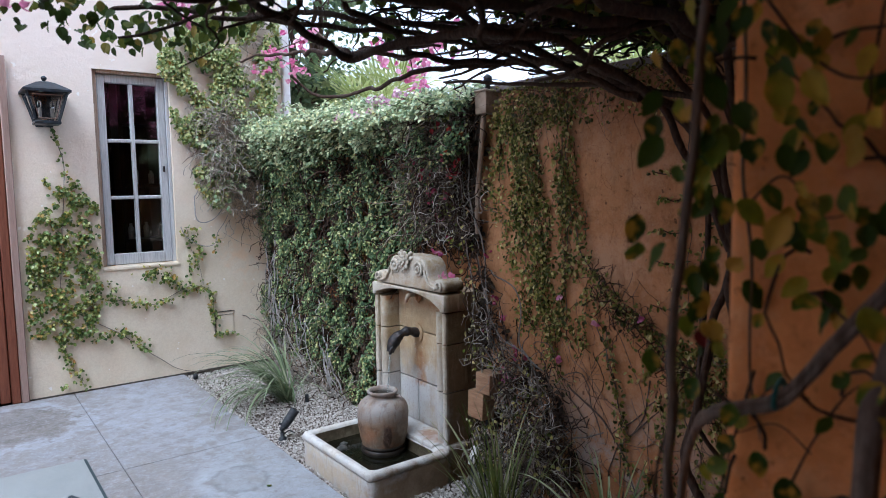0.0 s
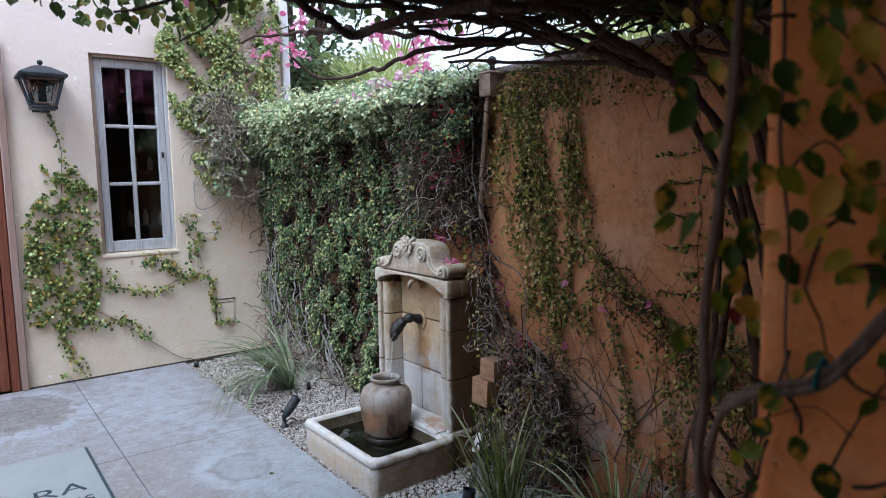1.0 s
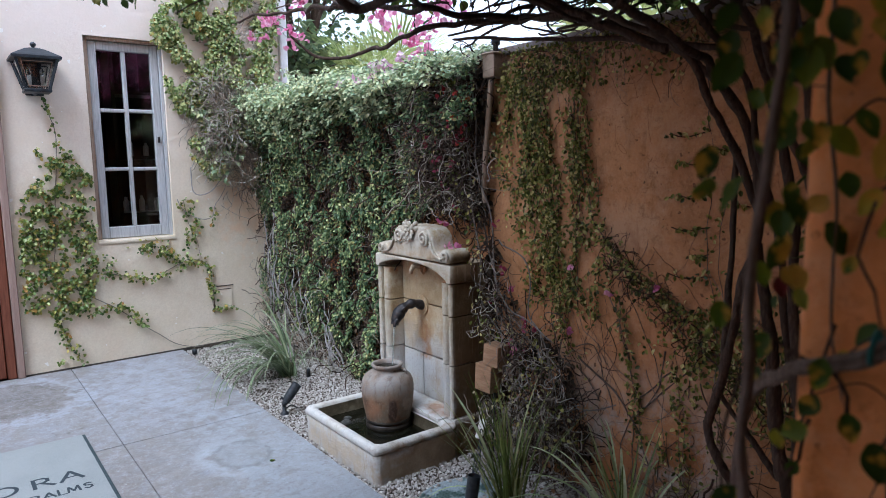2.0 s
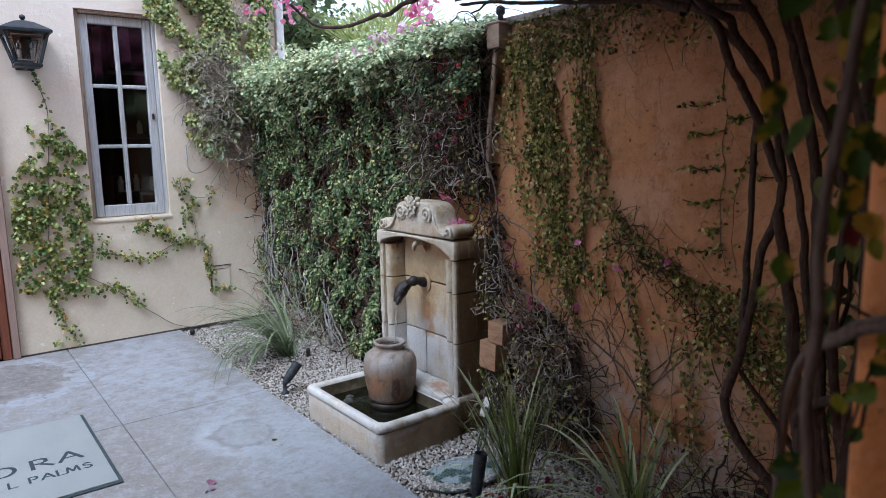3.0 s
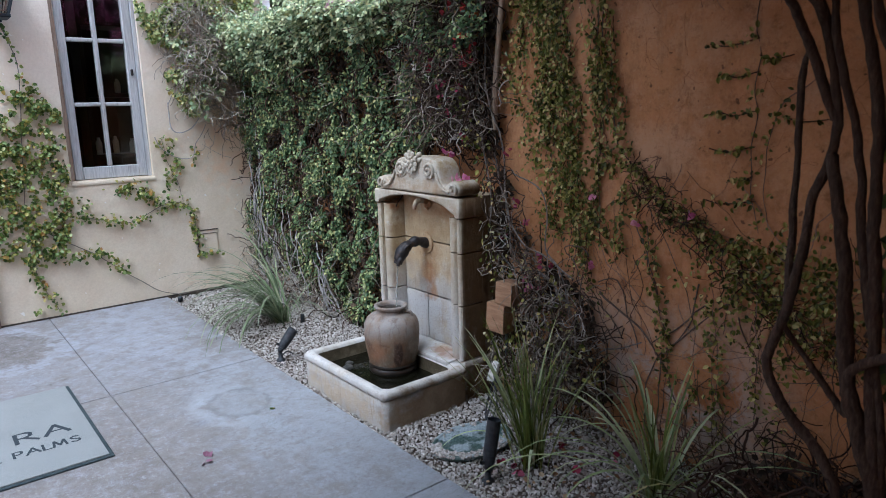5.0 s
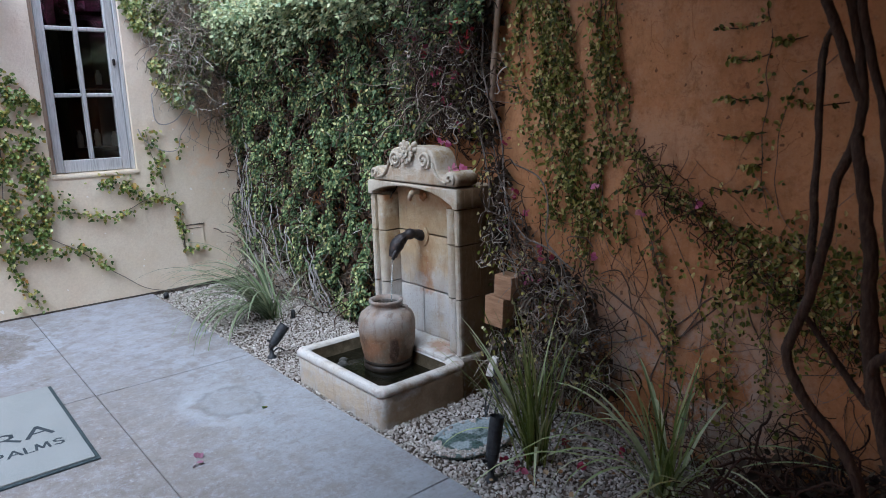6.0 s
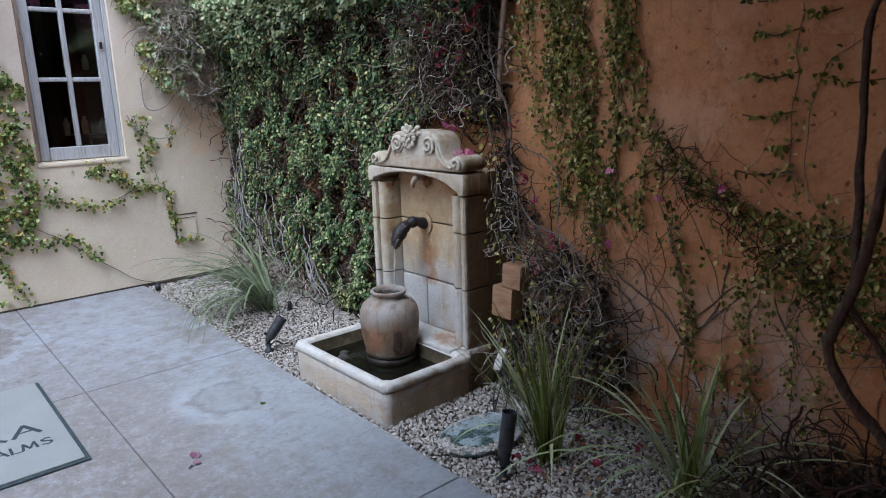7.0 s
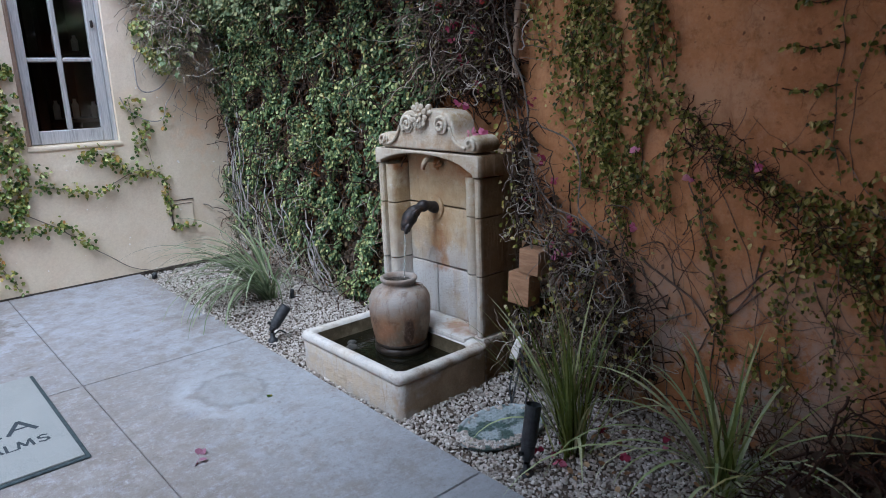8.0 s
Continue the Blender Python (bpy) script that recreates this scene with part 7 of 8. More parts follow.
c[:, 2] = 1.47 + 0.30 * (c[:, 1] - 0.65) + 0.62 * c[:, 2]
part("roof_foliage", leaves_mesh("roof_foliage", c, np.tile([0, 0, 1.0], (len(c), 1)), 0.05 + 0.04 * rng.random(len(c)), M["boug"], fall=0.2, tilt=0.6, rng=rng), tree, "", "stuff")
c = np.stack([1.9 + 0.65 * rng.random(520), 1.9 + 0.65 * rng.random(520), 1.93 + 0.24 * rng.random(520)], 1)
c = np.vstack([c, np.stack([2.0 + 0.75 * rng.random(1500), 1.35 + 0.9 * rng.random(1500), 1.86 + 0.26 * rng.random(1500)], 1)])
part("edge_foliage", leaves_mesh("edge_foliage", c, np.tile([-0.2, -0.4, 0.6], (len(c), 1)), 0.028 + 0.022 * rng.random(len(c)), M["boug"], fall=0.6, tilt=0.7, rng=rng, shape=BROAD), tree, "", "stuff")
c = np.stack([1.85 + 0.38 * rng.random(420), 1.14 + 0.27 * rng.random(420), 1.1 + 0.85 * rng.random(420)], 1)
c = np.vstack([c, np.stack([2.24 + 0.28 * rng.random(1300), 1.06 + 0.48 * rng.random(1300), 0.45 + 1.4 * rng.random(1300) ** 0.8], 1)])
part("stem_foliage", leaves_mesh("stem_foliage", c, np.tile([-0.8, 0.1, 0.4], (len(c), 1)), 0.028 + 0.022 * rng.random(len(c)), M["boug"], fall=0.8, tilt=0.6, rng=rng, shape=BROAD), tree, "", "stuff")
hang = []
for x, y, z, n, s in ((0.87, 2.72, 1.80, 16, 0.05), (0.95, 2.68, 1.80, 14, 0.05), (0.76, 2.46, 1.78, 14, 0.05), (1.02, 2.42, 1.78, 14, 0.06), (1.12, 2.7, 1.84, 20, 0.08), (1.3, 2.7, 1.90, 22, 0.1), (0.8, 2.6, 1.86, 30, 0.10), (1.0, 2.3, 1.82, 22, 0.09),
                      (1.78, 2.6, 1.90, 12, 0.06), (1.95, 2.9, 1.93, 12, 0.08), (2.1, 2.9, 1.98, 14, 0.1), (1.65, 2.5, 1.90, 10, 0.08), (2.0, 2.5, 1.9, 10, 0.1), (2.2, 2.2, 1.92, 12, 0.1)):
    hang.append(np.array((x, y, z + 0.02)) + rng.normal(0, s, (int(n * 1.7), 3)) * [1, 1, 0.45])
h = np.vstack(hang)
part("hanging_foliage", leaves_mesh("hanging_foliage", h, np.tile([-0.3, -0.6, 0.2], (len(h), 1)), 0.018 + 0.018 * rng.random(len(h)), M["boug"], fall=0.9, tilt=0.6, rng=rng, wide=1.1, shape=BROAD), tree, "heart-shaped leaves at the canopy's edge", "stuff")
bracts("blossom", [(2.52, 3.60, 1.97), (2.53, 3.55, 2.03), (2.50, 3.52, 1.92), (2.45, 3.80, 2.12), (2.45, 3.75, 2.08), (2.40, 3.2, 2.03), (2.45, 3.1, 2.10), (2.40, 3.3, 2.0), (2.45, 4.87, 2.19), (2.45, 4.75, 2.14), (2.45, 5.2, 2.33), (2.40, 5.1, 2.30), (2.4, 5.25, 2.25), (1.9, 3.6, 2.05), (0.62, 2.45, 1.86), (0.66, 2.5, 1.88), (1.15, 2.9, 1.96)], 9, 0.035, 0.030, M["bract"], tree, rng)
bracts("crown_blossom", [(1.85 + 0.6 * rng.random(), 2.55 + 0.3 * rng.random(), 2.24 + 0.5 * rng.random()) for _ in range(18)], 12, 0.07, 0.045, M["bract"], tree, rng)
tw = [tube(glide([(1.9, 2.6, 1.95), (2.2, 3.1, 2.10), (2.45, 3.5, 2.05), (2.52, 3.58, 1.97)], 16), 0.003, 4), tube(glide([(2.1, 2.6, 1.95), (2.3, 3.3, 2.2), (2.45, 3.78, 2.12)], 14), 0.003, 4), tube(glide([(2.2, 2.7, 1.98), (2.38, 3.2, 2.06), (2.4, 3.3, 2.0)], 12), 0.003, 4),
      tube(glide([(1.75, 3.0, 1.93), (2.1, 4.0, 2.25), (2.45, 4.8, 2.2), (2.45, 5.2, 2.32)], 20), 0.003, 4), tube(glide([(1.6, 3.2, 1.93), (1.85, 3.5, 2.05), (1.95, 3.8, 2.12)], 12), 0.0025, 4)]
for _ in range(110):
    P = curly((2.0 + 0.6 * rng.random(), 1.65 + 1.1 * rng.random(), 1.87 + 0.28 * rng.random()), 0.03, 15, 0.3, (0.01, 0.02, 0.0), rng)
    P[:, 2] = P[0, 2] + (P[:, 2] - P[0, 2]) * 0.4
    tw.append(tube(P, 0.0018 + 0.004 * rng.random() ** 2, 4))
part("flower_twig_tangle", tubes_mesh("flower_twig_tangle", tw, M["brown_twig"]), tree)
n = 5200
c = np.stack([1.4 + 2.2 * rng.random(n), 1.12 + 0.8 * rng.random(n), 1.95 + 1.2 * rng.random(n)], 1)
part("crown_foliage", leaves_mesh("crown_foliage", c, np.tile([0, 0, 1.0], (len(c), 1)), 0.06 + 0.04 * rng.random(len(c)), M["boug"], fall=0.3, tilt=0.8, rng=rng), tree, "", "stuff")

# more unseen leaves added to keep sky light off the corner
c = np.stack([1.5 + 1.15 * rng.random(3000), 1.06 + 0.62 * rng.random(3000), 1.92 + 0.5 * rng.random(3000)], 1)
part("corner_foliage", leaves_mesh("corner_foliage", c, np.tile([0, 0, 1.0], (len(c), 1)), 0.05 + 0.035 * rng.random(len(c)), M["boug"], fall=0.3, tilt=0.7, rng=rng), tree, "", "stuff")

# growth on the pier: stems and single leaves
pv = thing("bougainvillea", "young bougainvillea shoots with green and yellowing leaves on the orange pier", "bougainvillea", (1.16, 0.95, 0))
limb("stem", [(1.165, 0.925, -0.02), (1.160, 0.910, 0.7), (1.165, 0.898, 1.10), (1.175, 0.882, 1.24), (1.185, 0.84, 1.40), (1.19, 0.76, 1.6), (1.195, 0.6, 2.0)], 0.012, 0.010, M["brown_bark"], pv, 12)
for off in (0.0, 0.010):
    limb("stem", [(1.19, 0.84, 1.36 + off), (1.175, 0.885, 1.285 + off), (1.165, 0.92, 1.235 + off), (1.155, 0.97, 1.166 + off), (1.155, 1.011, 1.143 + off * 0.8), (1.17, 1.047, 1.128 + off * 0.7), (1.22, 1.09, 1.100 + off * 0.5), (1.27, 1.130, 1.072 + off), (1.29, 1.155, 1.042), (1.29, 1.165, 1.000), (1.285, 1.165, 0.94), (1.28, 1.165, 0.85), (1.29 + off, 1.17, 0.5), (1.30 + off, 1.17, -0.04)], 0.0040, 0.0062, M["brown_bark"], pv, 9, 0.004)
part("tie", tubes_mesh("tie", [tube(glide([(1.146, 0.975, 1.172), (1.152, 0.973, 1.184), (1.164, 0.974, 1.182), (1.163, 0.976, 1.160), (1.150, 0.977, 1.157), (1.146, 0.975, 1.172)], 18), 0.0025, 6)], M["tie"]), pv, "green plastic plant tie")
limb("stem", [(1.10, 1.02, 1.75), (1.10, 1.036, 1.50), (1.10, 1.042, 1.407), (1.10, 1.049, 1.340), (1.10, 1.059, 1.276), (1.10, 1.062, 1.218), (1.10, 1.060, 1.150), (1.10, 1.063, 1.078), (1.10, 1.058, 0.99), (1.12, 1.06, 0.6), (1.14, 1.07, -0.03)], 0.0048, 0.0056, M["brown_bark"], pv, 12, 0.004)
for pts, r in (([(1.20, 1.06, 1.75), (1.205, 1.05, 1.5), (1.205, 1.04, 1.32), (1.205, 1.03, 1.17), (1.21, 1.02, 1.10)], 0.005),
               ([(1.205, 1.04, 1.36), (1.20, 1.0, 1.39), (1.20, 0.96, 1.35), (1.19, 0.91, 1.36)], 0.0035), ([(1.20, 0.99, 1.04), (1.205, 0.965, 1.11), (1.20, 0.93, 1.17), (1.19, 0.90, 1.2)], 0.0035), ([(1.205, 1.045, 1.6), (1.19, 0.98, 1.52), (1.18, 0.92, 1.48), (1.17, 0.86, 1.50)], 0.004),
               ([(1.205, 0.965, 1.10), (1.205, 1.0, 1.12), (1.20, 1.04, 1.10)], 0.0025), ([(1.20, 1.07, 1.9), (1.17, 0.98, 1.72), (1.16, 0.92, 1.62), (1.16, 0.86, 1.56)], 0.005), ([(1.19, 0.97, 0.9), (1.20, 0.975, 1.04), (1.205, 0.99, 1.0)], 0.003),
               ([(1.215, 1.03, 1.17), (1.21, 1.06, 1.05), (1.20, 1.08, 0.9), (1.19, 1.08, 0.6)], 0.004), ([(1.16, 1.10, 1.12), (1.13, 1.10, 1.02), (1.14, 1.10, 0.8)], 0.004)):
    limb("shoot", pts, r * 0.5, r * 0.22, M["brown_bark"] if r > 0.0045 else B, pv, 7, 0.006)
LEAF_SHAPES = []
for q in range(4):
    # a broad leaf with a keel, a drawn-out tip and wavy rims
    V, F = [], []
    rowsn, cols = 8, 5
    for i in range(rowsn):
        u = i / (rowsn - 1)
        w = 0.36 * math.sin(math.pi * min(1, u * 0.93 + 0.04)) ** 0.75 * (1.15 - 0.45 * u)
        for j in range(cols):
            s = j / (cols - 1) * 2 - 1
            V.append((u, s * w, 0.10 * abs(s) - 0.20 * u * u + 0.03 * math.sin(9 * u + q * 2 + 3 * s)))
    for i in range(rowsn - 1):
        for j in range(cols - 1):
            F.append((i * cols + j, i * cols + j + 1, (i + 1) * cols + j + 1, (i + 1) * cols + j))
    LEAF_SHAPES.append((np.array(V), F))
rng = np.random.default_rng(5)


def big_leaf(at, size, aim, face, material, parent, q=0):
    V, F = LEAF_SHAPES[q % 4]
    T = Vector(aim).normalized()
    Nn = Vector(face)
    Nn = (Nn - T * Nn.dot(T)).normalized()
    Bb = Nn.cross(T)
    R = np.array([T, Bb, Nn])
    part("leaf", mesh_of("leaf", np.array(at) + size * (V @ R), F, material, True), parent)


YL, GL = M["yellow_leaf"], M["boug_near"]
for at, size, aim, mt in (((1.145, 1.045, 1.238), 0.034, (0, -0.4, -1), YL), ((1.150, 0.985, 1.49), 0.050, (0, -0.2, -1), GL), ((1.105, 0.95, 1.355), 0.045, (-0.2, 0.3, -1), YL), ((1.10, 1.06, 1.02), 0.045, (-0.3, 0.6, -0.4), GL), ((1.10, 1.065, 1.00), 0.045, (-0.3, 0.2, -0.5), GL),
                          ((1.105, 1.07, 0.99), 0.045, (-0.1, -0.5, -0.6), YL), ((1.11, 1.0, 1.165), 0.034, (0, 0.1, -1), GL), ((1.14, 0.99, 1.11), 0.034, (0, -0.3, -1), GL), ((1.14, 1.015, 1.12), 0.036, (0, 0.4, -0.7), GL), ((1.16, 1.03, 1.08), 0.04, (0, 0.8, -0.5), GL), ((1.19, 0.985, 1.07), 0.05, (0, -0.3, -1), GL), ((1.19, 0.90, 1.08), 0.045, (0, -0.2, -1), GL)):
    big_leaf(at, size * 0.82, aim, (-1, -0.5, 0.3), mt, pv, int(rng.integers(4)))
for cx, cy, cz, nn, sp in ((1.12, 1.06, 1.47, 7, 0.028), (1.13, 1.05, 1.42, 6, 0.028), (1.12, 1.06, 1.30, 6, 0.024), (1.17, 0.99, 1.44, 6, 0.035), (1.17, 0.93, 1.50, 8, 0.04), (1.17, 0.89, 1.40, 6, 0.04), (1.18, 0.96, 1.36, 6, 0.03), (1.18, 0.92, 1.33, 6, 0.03), (1.18, 0.88, 1.30, 5, 0.03), (1.17, 0.98, 1.55, 8, 0.035), (1.13, 1.05, 1.57, 7, 0.04), (1.16, 0.90, 1.58, 9, 0.05), (1.19, 1.03, 1.30, 3, 0.02), (1.15, 1.0, 1.64, 8, 0.05), (1.12, 1.08, 1.66, 8, 0.05), (1.19, 0.95, 1.29, 4, 0.03)):
    for _ in range(int(nn * 1.3)):
        at = np.array((cx, cy, cz)) + rng.normal(0, sp, 3) * [0.5, 1, 1]
        at[0] = min(at[0], 1.205)
        big_leaf(at, 0.020 + 0.019 * rng.random(), (rng.normal(0, 0.4), rng.normal(0, 0.5), -1), (-1, rng.normal(-0.4, 0.5), rng.normal(0.3, 0.4)), YL if rng.random() < 0.08 else GL, pv, int(rng.integers(4)))
big_leaf((1.137, 1.055, 1.226), 0.020, (0.1, -0.3, -1), (-1, -0.4, 0.2), M["red_leaf"], pv, 2)
# side shoots over the face of the pier, each with its leaves
for q in range(22):
    P = curly((1.208, 0.70 + 0.37 * rng.random(), 1.02 + 0.62 * rng.random()), 0.017, 13, 0.26, (0, 0, -0.10), rng)
    P[:, 0] = 1.214 - np.abs(P[:, 0] - 1.208) * 0.6
    P[:, 0] = np.clip(P[:, 0], 1.165, 1.214)
    part("shoot", tubes_mesh("shoot", [tube(P, np.linspace(0.0024, 0.0009, 14), 6)], B), pv)
    for i in range(3, 13, 4):
        s = 1 if i % 2 else -1
        big_leaf(P[i] + [-0.004, 0, 0], 0.017 + 0.016 * rng.random(), (rng.normal(-0.1, 0.2), s * (0.3 + 0.5 * rng.random()), -0.9), (-1, rng.normal(-0.3, 0.4), rng.normal(0.3, 0.3)), YL if rng.random() < 0.10 else GL, pv, int(rng.integers(4)))
# leaf cluster at the pier's edge
for q in range(24):
    at = np.array((1.15, 1.06, 1.36)) + rng.normal(0, 1, 3) * [0.022, 0.022, 0.13]
    big_leaf(at, 0.018 + 0.016 * rng.random(), (rng.normal(0, 0.3), rng.normal(0, 0.4), -1), (-1, rng.normal(-0.5, 0.5), rng.normal(0.3, 0.3)), YL if rng.random() < 0.12 else GL, pv, int(rng.integers(4)))


# ---- strap-leaved grass clumps ----
def blade(base, az, length, lift, droop, width, parent, mat="grass"):
    """One arching strap leaf with a keel."""
    n = 12
    p, el = np.array(base, float), lift
    h = np.array((math.sin(az), math.cos(az), 0))
    side = np.array((math.cos(az), -math.sin(az), 0))
    V = []
    for i in range(n):
        u = i / (n - 1)
        w = width * (0.55 + 0.45 * min(1, u * 4)) * (1 - u ** 3) + 0.0004
        V += [p - side * w, p + np.array((0, 0, -0.35 * w)), p + side * w]
        el -= droop * (0.35 + 1.3 * u) / n
        p = p + (h * math.cos(el) + np.array((0, 0, math.sin(el)))) * length / n
        p[2] = max(p[2], 0.012)
    F = []
    for i in range(n - 1):
        for j in (0, 1):
            F.append((3 * i + j, 3 * i + j + 1, 3 * i + 4 + j, 3 * i + 3 + j))
    part("blade", mesh_of("blade", V, F, M[mat], True), parent)


def clump(x, y, z, n, length, az0, spread, label, upright=0.0, seed=1, wide=1.0, mat="grass"):
    r = np.random.default_rng(seed)
    g = thing("grass_clump", label, "grass", (x, y, z), "grass clumps in the gravel")
    for _ in range(n):
        az = az0 + r.normal(0, spread)
        bx, by = x + r.normal(0, 0.018), y + r.normal(0, 0.018)
        ll = length * (0.55 + 0.6 * r.random())
        blade((bx, by, z - 0.02), az, ll, radians(50 + 32 * r.random() + upright * 12), radians((160 - 105 * upright) * (0.55 + 0.6 * r.random())), wide * (0.0024 + 0.0020 * r.random()), g, mat)


clump(2.215, 4.63, 0.025, 105, 0.84, radians(-66), 0.85, "arching grey-green strap-leaved grass in the gravel", -0.10, 3, 1.5, "grass_grey")
clump(2.145, 2.505, -0.01, 95, 0.60, radians(-20), 1.7, "upright green strap-leaved grass beside the spotlight", 1.2, 4, 0.95)
clump(2.26, 2.07, -0.01, 26, 0.52, radians(-60), 2.2, "upright green strap-leaved grass at the foot of the wall", 1.1, 8, 1.3)
clump(2.26, 2.07, -0.01, 24, 0.74, radians(-60), 2.2, "loose arching strap-leaved grass at the foot of the wall", 0.05, 18, 1.35, "grass_sheen")
clump(2.30, 1.86, -0.01, 16, 0.55, radians(-90), 1.6, "loose arching strap-leaved grass at the foot of the wall", -0.2, 9, 1.0)
gx = thing("grass_clump", "stray strap leaves arching over the gravel", "grass", (2.25, 2.3, 0.0), "grass clumps in the gravel")
for b, az, ll, lift, dr, w in (((2.27, 2.09, 0.0), -8, 0.62, 66, 96, 0.0075), ((2.26, 2.08, 0.0), -28, 0.56, 72, 120, 0.0065), ((2.25, 2.06, 0.0), -52, 0.55, 60, 110, 0.007), ((2.25, 2.06, 0), -75, 0.5, 64, 130, 0.0075), ((2.26, 2.06, 0), -150, 0.55, 58, 70, 0.006), ((2.27, 2.05, 0), 172, 0.60, 52, 60, 0.006), ((2.28, 2.08, 0), 20, 0.52, 82, 40, 0.006),
                               ((2.15, 2.51, 0), -14, 0.62, 70, 34, 0.0065), ((2.15, 2.51, 0), -4, 0.56, 64, 30, 0.006), ((2.14, 2.50, 0), -64, 0.46, 62, 125, 0.0055), ((2.14, 2.49, 0), -130, 0.46, 58, 110, 0.0055), ((2.15, 2.48, 0), 165, 0.50, 66, 95, 0.006)):
    blade(b, radians(az), ll, radians(lift), radians(dr), w, gx, "grass_sheen")

# dark dry undergrowth at the foot of the bougainvillea
ug = thing("undergrowth", "dark dry twigs and dead leaves heaped at the foot of the bougainvillea", "undergrowth", (2.3, 1.55, 0), "", "stuff")
rng = np.random.default_rng(77)
tw = []
for _ in range(460):
    P = curly((2.05 + 0.47 * rng.random(), 1.20 + 0.66 * rng.random() ** 1.3, 0.01 + 0.24 * rng.random() ** 1.5), 0.018, 14, 0.25, (0, 0, 0.0), rng)
    P[:, 2] = np.clip(P[:, 2], 0.0, 0.4)
    P[:, 0] = np.minimum(P[:, 0], WALL_X - 0.005)
    tw.append(tube(P, 0.0012 + 0.003 * rng.random() ** 2, 4))
part("twig_heap", tubes_mesh("twig_heap", tw, M["brown_twig"]), ug, "", "stuff")
c = np.stack([1.98 + 0.55 * rng.random(2600), 1.18 + 0.66 * rng.random(2600) ** 1.2, 0.005 + 0.22 * rng.random(2600) ** 1.6], 1)
part("dead_foliage", leaves_mesh("dead_foliage", c, np.tile([-0.4, 0, 1.0], (len(c), 1)), 0.02 + 0.02 * rng.random(len(c)), M["dead_shade_leaf"], fall=0.1, tilt=0.6, rng=rng), ug, "", "stuff")

# fallen dark branches behind the grass
fb = thing("fallen_branch", "dark fallen branches lying along the foot of the wall", "branch", (2.45, 1.6, 0.05))
for pts, r in (([(2.44, 1.78, 0.05), (2.43, 1.6, 0.07), (2.44, 1.4, 0.06)], 0.009), ([(2.38, 1.72, 0.0), (2.36, 1.55, 0.012), (2.38, 1.3, 0.02)], 0.011), ([(2.42, 1.9, 0.0), (2.46, 1.75, 0.08), (2.44, 1.66, 0.02)], 0.006), ([(2.33, 1.9, 0.01), (2.42, 1.7, 0.10), (2.50, 1.55, 0.22)], 0.004)):
    limb("bough", pts, r, r * 0.7, M["bark"], fb, 9, 0.008)

# ---- garden beyond the wall ----
def far_tree(x, y, height, spread, n, material, label, seed):
    r = np.random.default_rng(seed)
    t = thing("tree", label, "tree", (x, y, -0.06))
    limb("trunk", [(x, y, -0.06), (x + 0.05, y + 0.03, height * 0.35), (x - 0.04, y, height * 0.6)], 0.09, 0.05, M["bark"], t, 9, 0.02)
    pts = []
    for i in range(11):
        a = 2 * math.pi * i / 11 + r.normal(0, 0.3)
        e = np.array((x + spread * (0.4 + 0.6 * r.random()) * math.cos(a), y + spread * (0.4 + 0.6 * r.random()) * math.sin(a), height * (0.55 + 0.45 * r.random())))
        limb("bough", [(x, y, height * (0.3 + 0.3 * r.random())), tuple((np.array((x, y, height * 0.55)) + e) / 2 + (0, 0, 0.1)), tuple(e)], 0.04, 0.012, M["bark"], t, 6, 0.03)
        pts.append(e + r.normal(0, spread * 0.22, (n // 11, 3)))
    c = np.vstack(pts)
    part("crown", leaves_mesh("crown", c, np.tile([0, 0, 1.0], (len(c), 1)), 0.05 + 0.05 * r.random(len(c)), material, fall=0.5, tilt=0.8, rng=r), t, "", "stuff")


far_tree(3.9, 7.7, 4.4, 0.95, 3300, M["far"], "leafy garden tree behind the wall", 31)
far_tree(3.5, 6.6, 2.5, 0.55, 1500, M["far"], "dense green shrub behind the wall", 33)


def fan_palm(x, y, height, r0, n, seed, label):
    r = np.random.default_rng(seed)
    t = thing("palm", label, "palm", (x, y, -0.06))
    limb("trunk", [(x, y, -0.06), (x, y, height * 0.75)], 0.09, 0.07, M["bark"], t, 9, 0.01)
    for _ in range(n):
        az, el = 2 * math.pi * r.random(), radians(20 + 60 * r.random())
        d = np.array((math.sin(az) * math.cos(el), math.cos(az) * math.cos(el), math.sin(el)))
        hub = np.array((x, y, height * 0.72)) + d * r0 * (0.5 + 0.4 * r.random())
        V, F = tube([(x, y, height * 0.7), tuple(hub)], 0.007, 5)
        Vs, Fs = [V], [F]
        o = len(V)
        side = np.cross(d, (0, 0, 1.0))
        side /= np.linalg.norm(side) + 1e-6
        for j in range(17):
            a = radians(-80 + 10 * j)
            dd = d * math.cos(a) + side * math.sin(a)
            ln = r0 * (0.6 + 0.2 * r.random())
            ww = np.cross(dd, np.cross(side, d)) * 0.014
            mid = hub + dd * ln * 0.55
            tip = hub + dd * ln + np.array((0, 0, -0.12 * ln))
            Vs.append(np.array([hub, mid - ww, tip, mid + ww]))
            Fs.append(np.array([[0, 1, 2, 3]]) + o)
            o += 4
        part("frond", tri_mesh("frond", np.vstack(Vs), np.vstack(Fs), M["palm"]), t)


fan_palm(4.1, 6.3, 2.6, 0.75, 16, 41, "yellow-green fan palm behind the wall")
fan_palm(3.7, 5.5, 2.1, 0.6, 16, 42, "low yellow-green fan palm behind the wall")
fan_palm(3.9, 4.1, 1.85, 0.5, 12, 43, "strappy yellow-green palm close behind the wall")
fan_palm(3.8, 3.1, 2.4, 0.7, 18, 44, "strappy yellow-green palm close behind the wall")

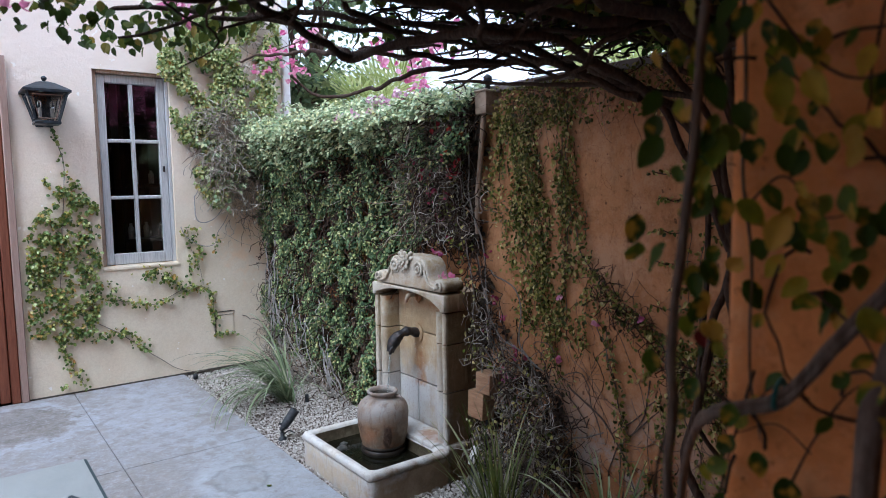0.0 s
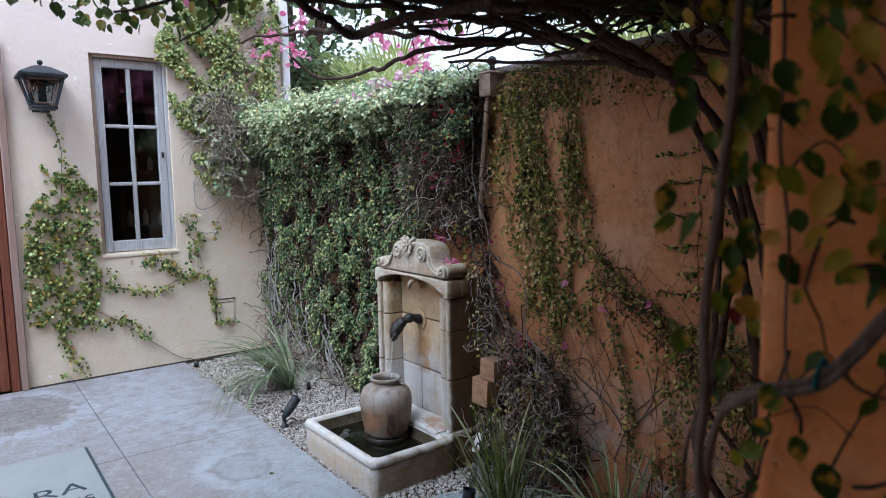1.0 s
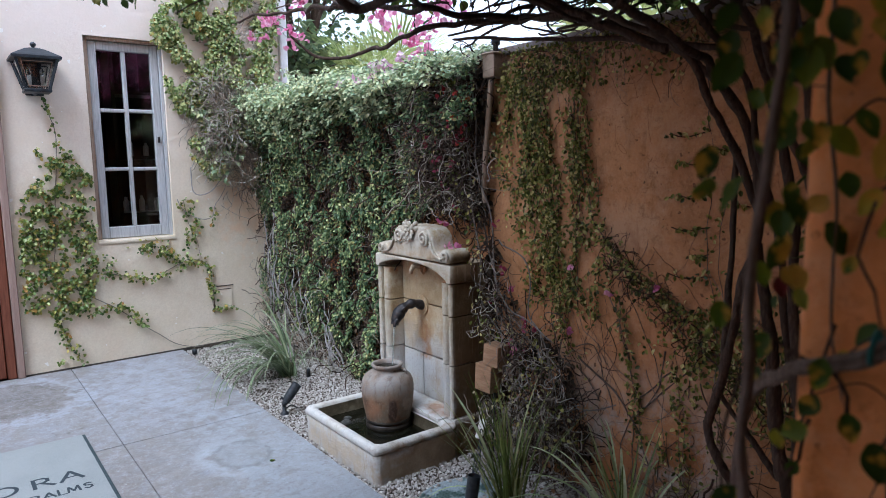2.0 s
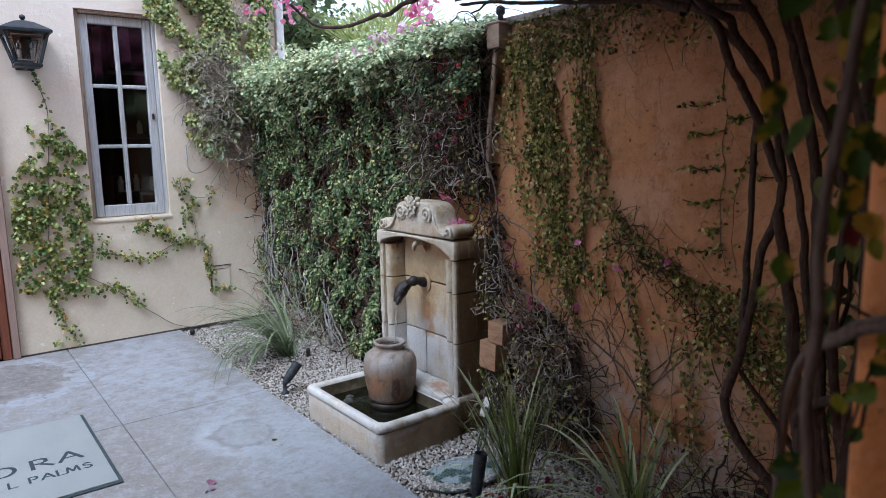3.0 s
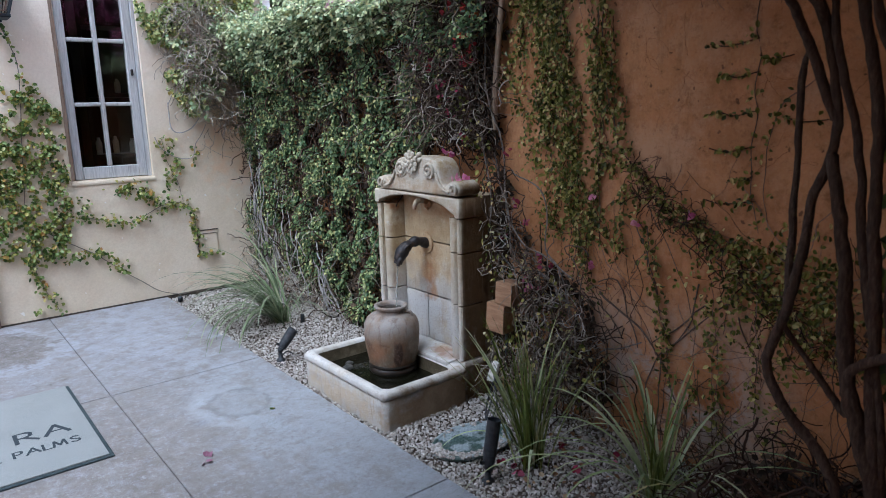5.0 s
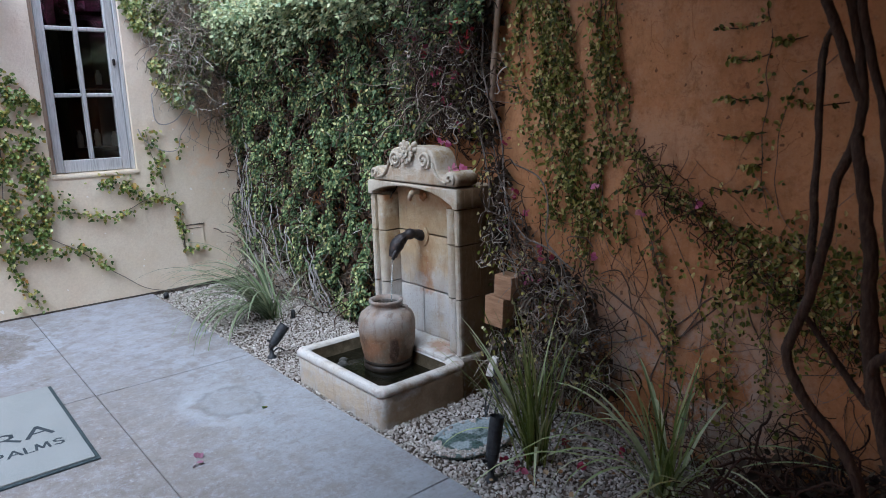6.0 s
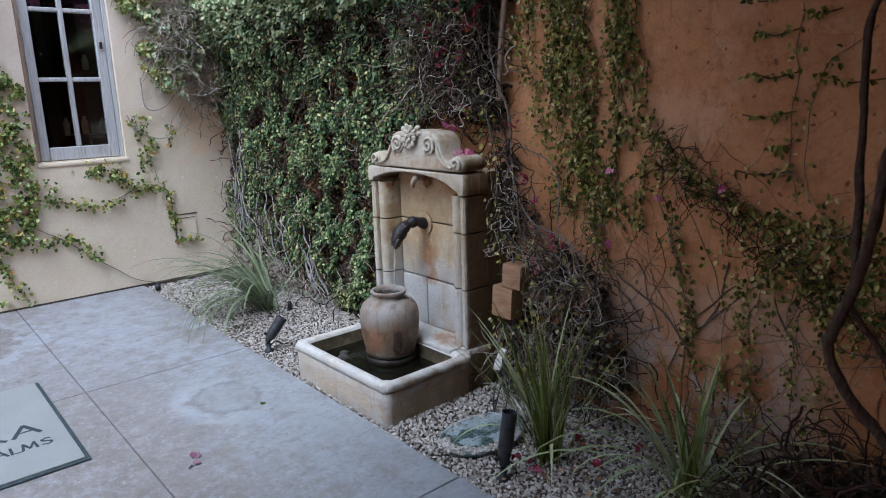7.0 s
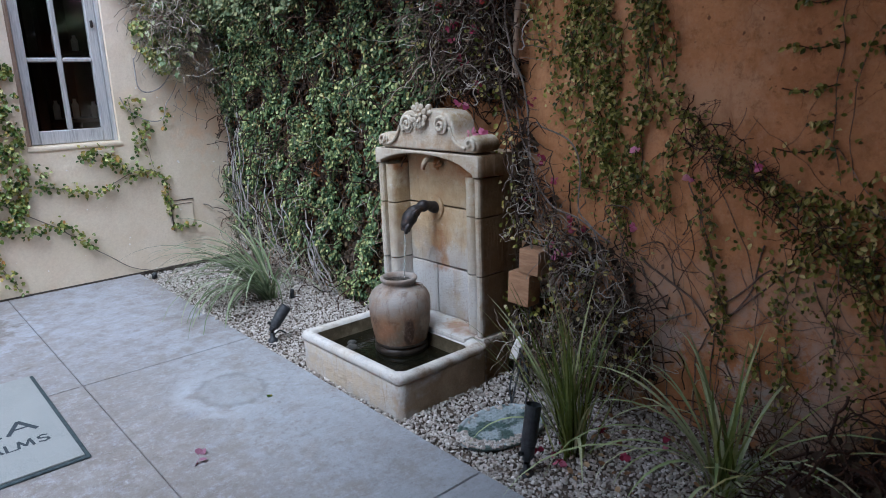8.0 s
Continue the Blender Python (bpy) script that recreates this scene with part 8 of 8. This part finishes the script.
# ---- gravel bed, litter, petals ----
tagged(new("gravel_base", box("gravel_base", (EDGE_X, -2.6, -0.06), (WALL_X, HOUSE_Y, -0.016), M["earth"])), "dark earth under the gravel", "ground", "", "structure")
t = (1 + 5 ** 0.5) / 2
ICO = np.array([(-1, t, 0), (1, t, 0), (-1, -t, 0), (1, -t, 0), (0, -1, t), (0, 1, t), (0, -1, -t), (0, 1, -t), (t, 0, -1), (t, 0, 1), (-t, 0, -1), (-t, 0, 1)]) / math.hypot(1, t)
ICF = np.array([(0, 11, 5), (0, 5, 1), (0, 1, 7), (0, 7, 10), (0, 10, 11), (1, 5, 9), (5, 11, 4), (11, 10, 2), (10, 7, 6), (7, 1, 8), (3, 9, 4), (3, 4, 2), (3, 2, 6), (3, 6, 8), (3, 8, 9), (4, 9, 5), (2, 4, 11), (6, 2, 10), (8, 6, 7), (9, 8, 1)])
rng = np.random.default_rng(12)


def pebbles(name, xy, size, lift=0.0):
    n = len(xy)
    z = np.array([floor_z(y) for y in xy[:, 1]]) - 0.016 + lift
    ax = rng.normal(0, 1, (n, 3, 3))
    Q, _ = np.linalg.qr(ax)
    sc = size[:, None] * np.array([1.25, 0.95, 0.68]) * (0.75 + 0.5 * rng.random((n, 3)))
    V = ICO[None] * (1 + 0.28 * rng.normal(0, 1, (n, 12, 1)).clip(-1.2, 1.2)) * sc[:, None]
    V = np.einsum("nvk,nkj->nvj", V, Q)
    V[:, :, 2] *= 0.8
    V += np.stack([xy[:, 0], xy[:, 1], z + size * 0.55], 1)[:, None]
    F = ICF[None] + (np.arange(n) * 12)[:, None, None]
    return tri_mesh(name, V.reshape(-1, 3), F.reshape(-1, 3), M["pebble"])


n = 34000
xy = np.stack([EDGE_X + 0.004 + (WALL_X - EDGE_X - 0.006) * rng.random(n), 1.2 + (HOUSE_Y - 1.22) * rng.random(n)], 1)
keep = ~((xy[:, 0] > 1.885) & (xy[:, 1] > 3.06) & (xy[:, 1] < 3.715))
keep &= ((xy[:, 0] - 2.095) / 0.165) ** 2 + ((xy[:, 1] - 2.768) / 0.11) ** 2 > 1
keep &= rng.random(n) < np.clip((xy[:, 1] - 1.2) / 0.8 - 0.35 * (xy[:, 0] - 2.1), 0.12, 1)
xy = xy[keep]
gravel = tagged(new("gravel", pebbles("gravel", xy, (0.0036 + 0.0042 * rng.random(len(xy)) ** 1.5) * np.where(xy[:, 1] > 3.8, 0.82, 1.0))), "pale grey and tan crushed gravel in the planting bed", "gravel", "", "stuff")
ang = np.concatenate([rng.uniform(radians(150), radians(300), 420), rng.uniform(0, 2 * math.pi, 80)])
rad = rng.uniform(0.80, 1.06, 500)
over = np.stack([2.095 + 0.170 * rad * np.cos(ang), 2.768 + 0.115 * rad * np.sin(ang)], 1)
tagged(new("gravel_rim", pebbles("gravel_rim", over, 0.0040 + 0.0040 * rng.random(500), 0.022)), "gravel creeping over the rim of the valve lid", "gravel", "", "stuff")
bed = in_poly([(1.857, 5.30), (1.857, 4.20), (1.83, 4.6)], 24, rng)
tagged(new("gravel_stray", pebbles("gravel_stray", bed, 0.005 + 0.004 * rng.random(len(bed)), 0.016)), "stray pebbles along the slab edge", "gravel", "", "stuff")
tagged(new("round_stone", pebbles("round_stone", np.array([[2.42, 2.475]]), np.array([0.018]), 0.01)), "single rounded grey stone on the gravel", "stone")
n = 170
xy = np.stack([1.9 + 0.65 * rng.random(n), 1.3 + 1.3 * rng.random(n) ** 1.3], 1)
P = np.stack([xy[:, 0], xy[:, 1], np.full(n, 0.006)], 1)
tagged(new("leaf_litter", leaves_mesh("leaf_litter", P, np.tile([0, 0, 1.0], (n, 1)), 0.012 + 0.018 * rng.random(n), M["litter"], fall=0.0, tilt=0.35, rng=rng)), "scattered dry leaves on the gravel below the wall", "leaf litter", "", "stuff")
pt = thing("fallen_bracts", "fallen magenta bracts lying on the slabs and gravel", "petals", (1.6, 3.0, 0.01), "", "stuff")
flat = np.array([(1.285, 3.335, 0.019), (1.279, 3.345, 0.022), (1.25, 3.275, 0.019), (1.243, 3.268, 0.022)])
part("dry_bract", leaves_mesh("dry_bract", flat, np.array([(-0.3, -0.5, 1.0), (0.3, -0.2, 1.0), (0.1, -0.5, 1.0), (-0.5, 0.1, 1.0)]), np.full(4, 0.027), M["bract_dry"], fall=0.0, tilt=0.3, wide=1.2, rng=rng), pt, "", "stuff")
bracts("bract", [(2.13, 2.55, 0.015), (2.16, 2.52, 0.012), (2.12, 2.50, 0.012), (2.30, 2.52, 0.01), (2.05, 2.48, 0.01), (2.38, 2.30, 0.01), (2.2, 2.35, 0.01), (2.05, 2.56, 0.015), (2.08, 2.52, 0.015)], 1, 0.006, 0.022, M["bract_dark"], pt, rng)
lf = thing("fallen_leaf", "single small yellow-green leaf on the slab", "leaf", (1.63, 3.53, 0.016))
big_leaf((1.62, 3.53, 0.017), 0.026, (1, 0.3, 0.02), (0.1, 0, 1), M["boug_near"], lf, 1)
